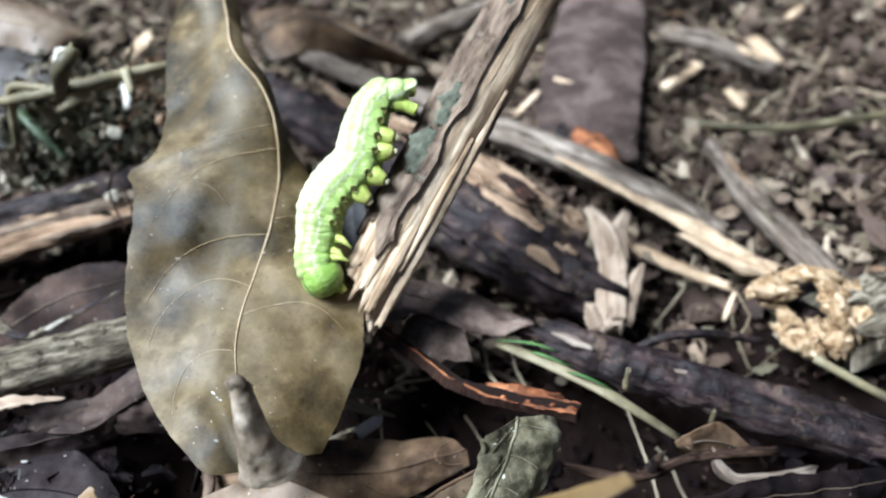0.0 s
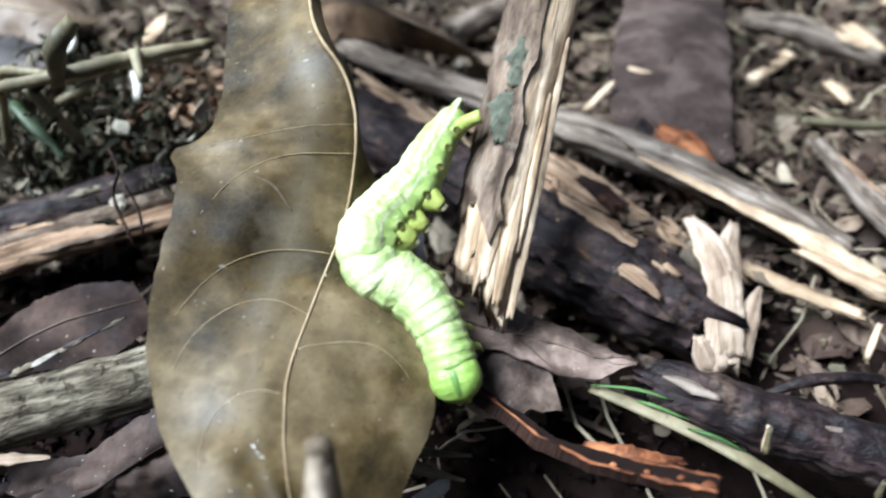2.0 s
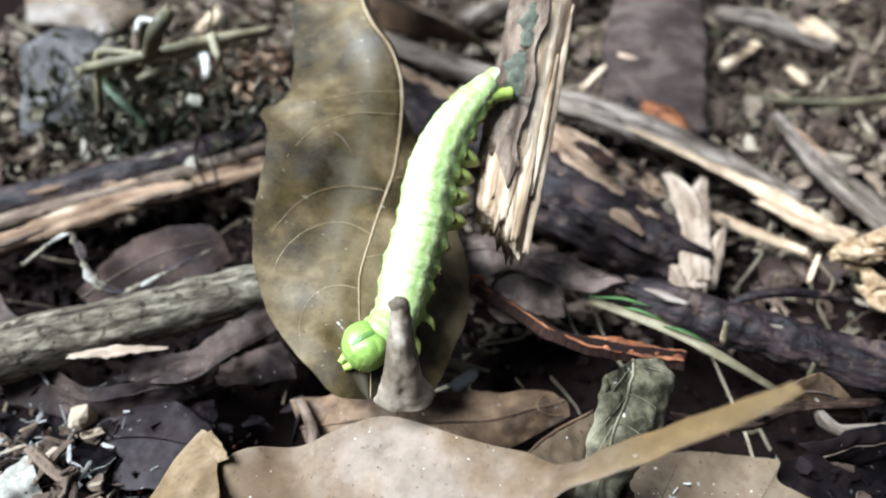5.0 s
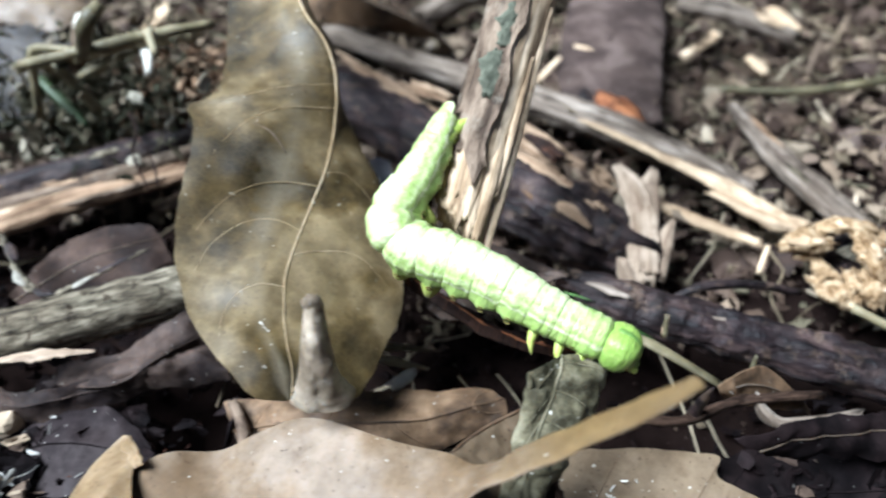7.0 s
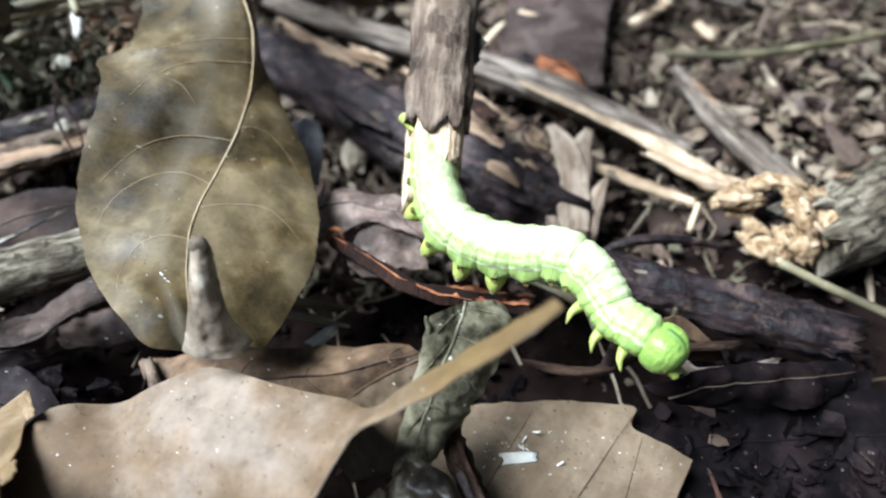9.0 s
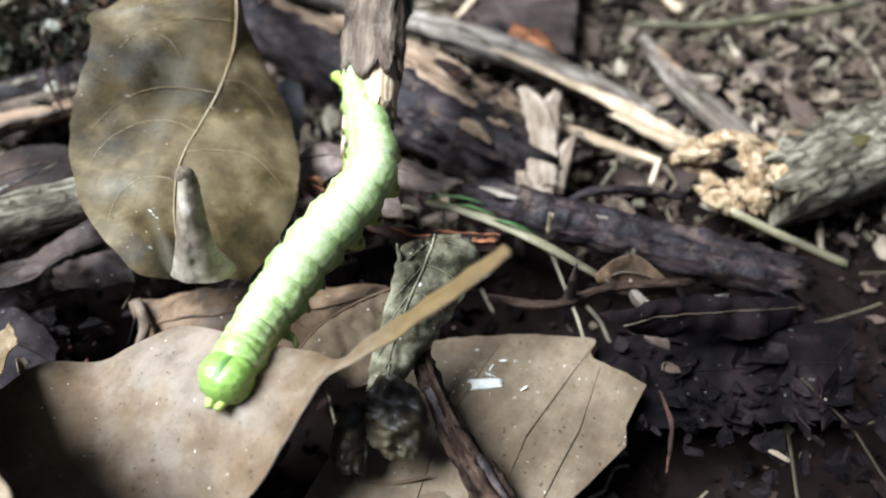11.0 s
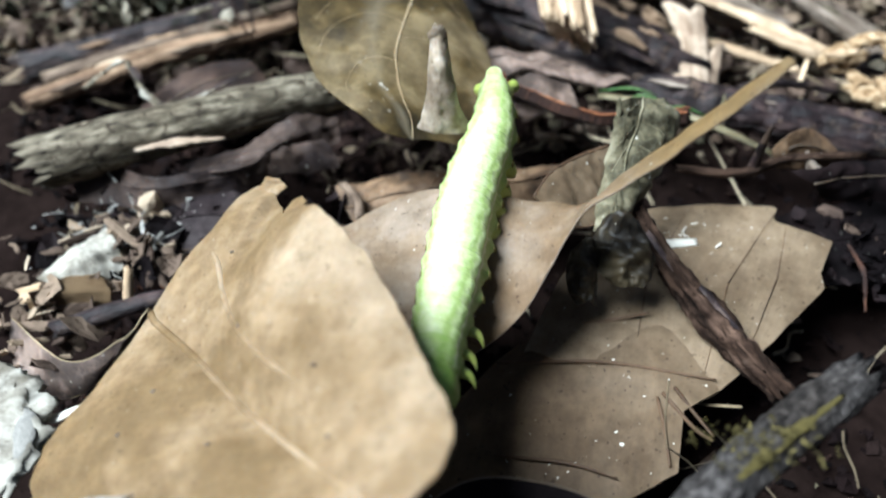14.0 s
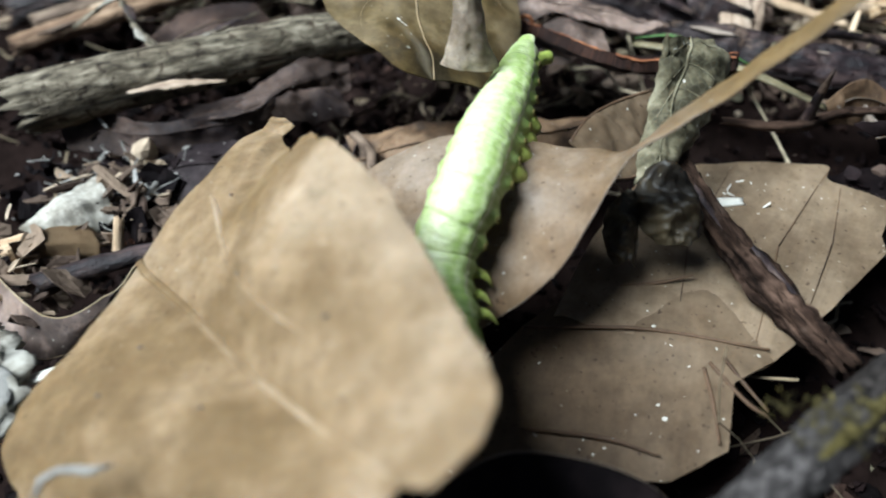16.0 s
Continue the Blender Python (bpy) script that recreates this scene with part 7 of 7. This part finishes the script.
# station along the body, radius at its rear and front, length, kind of legs
SEGMENTS = [(0.03, 1.55, 2.1, 5.4, "clasper"), (0.095, 2.05, 2.5, 6.0, ""), (0.17, 2.5, 2.8, 6.4, ""), (0.245, 2.75, 3.0, 6.6, "proleg"), (0.32, 2.95, 3.1, 6.6, "proleg"),
            (0.395, 3.05, 3.15, 6.6, "proleg"), (0.47, 3.1, 3.15, 6.6, "proleg"), (0.545, 3.1, 3.15, 6.6, ""), (0.62, 3.1, 3.05, 6.6, ""), (0.695, 3.0, 2.9, 6.4, ""),
            (0.765, 2.85, 2.7, 6.0, "leg"), (0.83, 2.65, 2.5, 5.4, "leg"), (0.885, 2.55, 2.6, 5.2, "leg")]


def caterpillar():
    thing = tagged(new("caterpillar"), "pale yellow-green caterpillar with a brighter green head and stubby legs", "caterpillar")
    parts = []
    for u, r0, r1, ln, legs in SEGMENTS:
        r0, r1 = 1.06 * r0, 1.06 * r1
        V, F = capsule(r0, r1, ln, lobes=0.22 if u < 0.75 else 0.1, fold=0.018 if u < 0.75 else 0.03)
        seg = mk("body_segment", V, F, M_COLLAR if u > 0.86 else M_SKIN, thing)
        r = (r0 + r1) / 2
        if legs == "clasper":
            V, F = capsule(0.9, 1.2, 3.4, 14, 20, fold=0.0)
            mk("tail_plate", np.array(V) * [1, 1.1, 0.5] + [-2.2, 0, 0.6], F, M_SKIN, seg, "small pointed tail plate")
        for s in (-1, 1):
            if legs == "clasper":
                V, F, UV = rod_data([(0.6, s * 0.9, -0.5), (-0.9, s * 1.3, -0.9), (-2.1, s * 1.8, -1.5), (-2.8, s * 2.2, -2.0)], [1.25, 1.0, 0.8, 0.85], ring=12, step=0.35, lump=0.1, ragged=0.2, lump_size=1.2)
                mk("clasper", V, F, M_LEG, seg, "yellow-green rear clasper")
            elif legs == "proleg":
                V, F, UV = rod_data([(0, s * r * 0.5, -r * 0.4), (0, s * r * 0.82, -r * 0.7), (-0.1, s * r * 0.98, -r * 0.92), (-0.15, s * r * 1.04, -r * 1.06)], [1.6, 1.3, 0.95, 0.7], ring=12, step=0.35, lump=0.1, ragged=0.2, lump_size=1.2)
                mk("proleg", V, F, M_LEG, seg, "stubby yellow-green leg")
                V, F = capsule(0.56, 0.48, 0.7, 8, 10, fold=0.0)
                mk("foot", np.array(V)[:, [2, 1, 0]] + [-0.15, s * r * 1.06, -r * 1.1], [q[::-1] for q in F], M_FOOT, seg, "pale gripping foot")
            elif legs == "leg":
                V, F, UV = rod_data([(0, s * r * 0.5, -r * 0.5), (0.2, s * r * 1.02, -r * 0.8), (0.6, s * r * 1.2, -r * 0.98), (1.1, s * r * 1.26, -r * 1.25)], [0.8, 0.48, 0.28, 0.06], ring=10, step=0.3, lump=0.08, ragged=0.1, lump_size=1.0)
                mk("leg", V, F, M_LEG, seg, "short pointed leg")
                for k in range(5):
                    mk("speckle", LUMP_V * rng.uniform(0.7, 1.2, (18, 1)) * 0.17 + np.array([-1.2 + 0.6 * k, s * r * (0.9 + 0.03 * rng.random()), -0.38 * r + 0.25 * rng.random()]), LUMP_F, M_SPOT, seg, "dark speckle")
            if legs != "leg":
                ring_path = [(0.34 * math.cos(a) + 0.2, s * r * 1.17, 0.42 * math.sin(a) - 0.3 * r) for a in np.linspace(0, 6.0, 9)]
                V, F, UV = rod_data(ring_path, [0.1, 0.1], ring=6, step=0.25, lump=0.1)
                mk("spiracle", V, F, M_SPOT, seg, "brown ring of a breathing pore")
        parts.append((u, seg))
    V, F = [], []
    n, k = 18, 26
    for i in range(n + 1):
        a = math.pi * i / n
        for j in range(k):
            b = 2 * math.pi * j / k
            y, z = math.sin(a) * math.cos(b), math.sin(a) * math.sin(b)
            groove = 1 - 0.11 * math.exp(-(y / 0.14) ** 2) * (z > -0.25)
            box = (1 + 0.1 * math.sin(2 * b) ** 2 * math.sin(a)) * (1 + 0.1 * (math.cos(a) > 0) * math.sin(2 * a) ** 2)
            V.append((-2.5 * math.cos(a) * (1 + 0.08 * z) + 0.2, 2.75 * y * groove * box * (1 + 0.07 * z), 2.6 * z * groove * box))
    F = [(i * k + j, i * k + (j + 1) % k, (i + 1) * k + (j + 1) % k, (i + 1) * k + j) for i in range(n) for j in range(k)]
    head = mk("head", V, F, M_HEAD, thing, "glossy green head of two rounded lobes")
    path = [(-2.4 * math.cos(a) + 0.2, 0, 2.42 * math.sin(a)) for a in np.linspace(0.5, 2.75, 12)]
    V, F, UV = rod_data(path, [0.25, 0.42, 0.4, 0.2], ring=8, step=0.4, lump=0.05, ragged=0.1, flat=0.45)
    mk("crown_stripe", V, F, M_STRIPE, head, "darker green stripe down the middle")
    for s in (-1, 1):
        V, F, UV = rod_data([(1.9, s * 0.7, -1.2), (2.9, s * 0.4, -1.7)], [0.6, 0.4], ring=8, step=0.3, lump=0.05, ragged=0.1)
        mk("mandible", V, F, M_LEG, head, "pale mouthpart")
        V, F = capsule(0.2, 0.2, 0.45, 6, 8)
        mk("eyelet", np.array(V) + [1.7, s * 1.9, -0.8], F, M_SPOT, head, "tiny dark eye")
    parts.append((0.955, head))
    return parts


def frame_of(p, x, up):
    x = x.normalized()
    y = up.cross(x).normalized()
    z = x.cross(y)
    m = Matrix((x, y, z)).transposed().to_4x4()
    return Matrix.Translation(p) @ m


def motions():
    stick = perch()
    rows = []
    for t, tip, top, face in HOLD:
        z = (top - tip).normalized()
        x = face.cross(z).normalized()
        y = z.cross(x)
        m = Matrix((x, y, z)).transposed().to_4x4()
        rows.append((t, Matrix.Translation(tip) @ m))
    walk(stick, rows)
    hinge = Vector((-25, 45, 12)) * MM
    tipped = Matrix.Translation(hinge + Vector((1.1, -1.6, 1.1)) * MM) @ pose(0, 0, 0, 3.1, -10.8, 1.4) @ Matrix.Translation(-hinge)
    rest = Matrix.Identity(4)
    raised = pose(0.0007, 0.0053, 0.0016)
    walk(DRIP, [(0, raised), (9.7, raised), (11.8, rest), (16, rest)])
    back = pose(-0.0007, 0.0039, -0.0038)
    walk(NEAR, [(0, back), (9.7, back), (11.8, rest), (16, rest)])
    walk(BIG, [(0, tipped), (0.6, tipped), (1.0, rest), (16, rest)])
    parts = caterpillar()
    lines = []
    for t, a, b, pts in CRAWL:
        c = spline(pts, 200)
        s = np.concatenate([[0], np.cumsum(np.linalg.norm(np.diff(c, axis=0), axis=1))])
        lines.append((t, a, b, c, s))
    for u, ob in parts:
        rows = []
        for t, a, b, c, s in lines:
            q = [Vector([np.interp(s[-1] * min(1, max(0, u + d)), s, c[:, k]) for k in range(3)]) * MM for d in (-0.035, 0, 0.035)]
            w = min(1, max(0, (u - 0.25) / 0.5))
            rows.append((t, frame_of(q[1], q[2] - q[0], a.lerp(b, w))))
        walk(ob, rows)


motions()
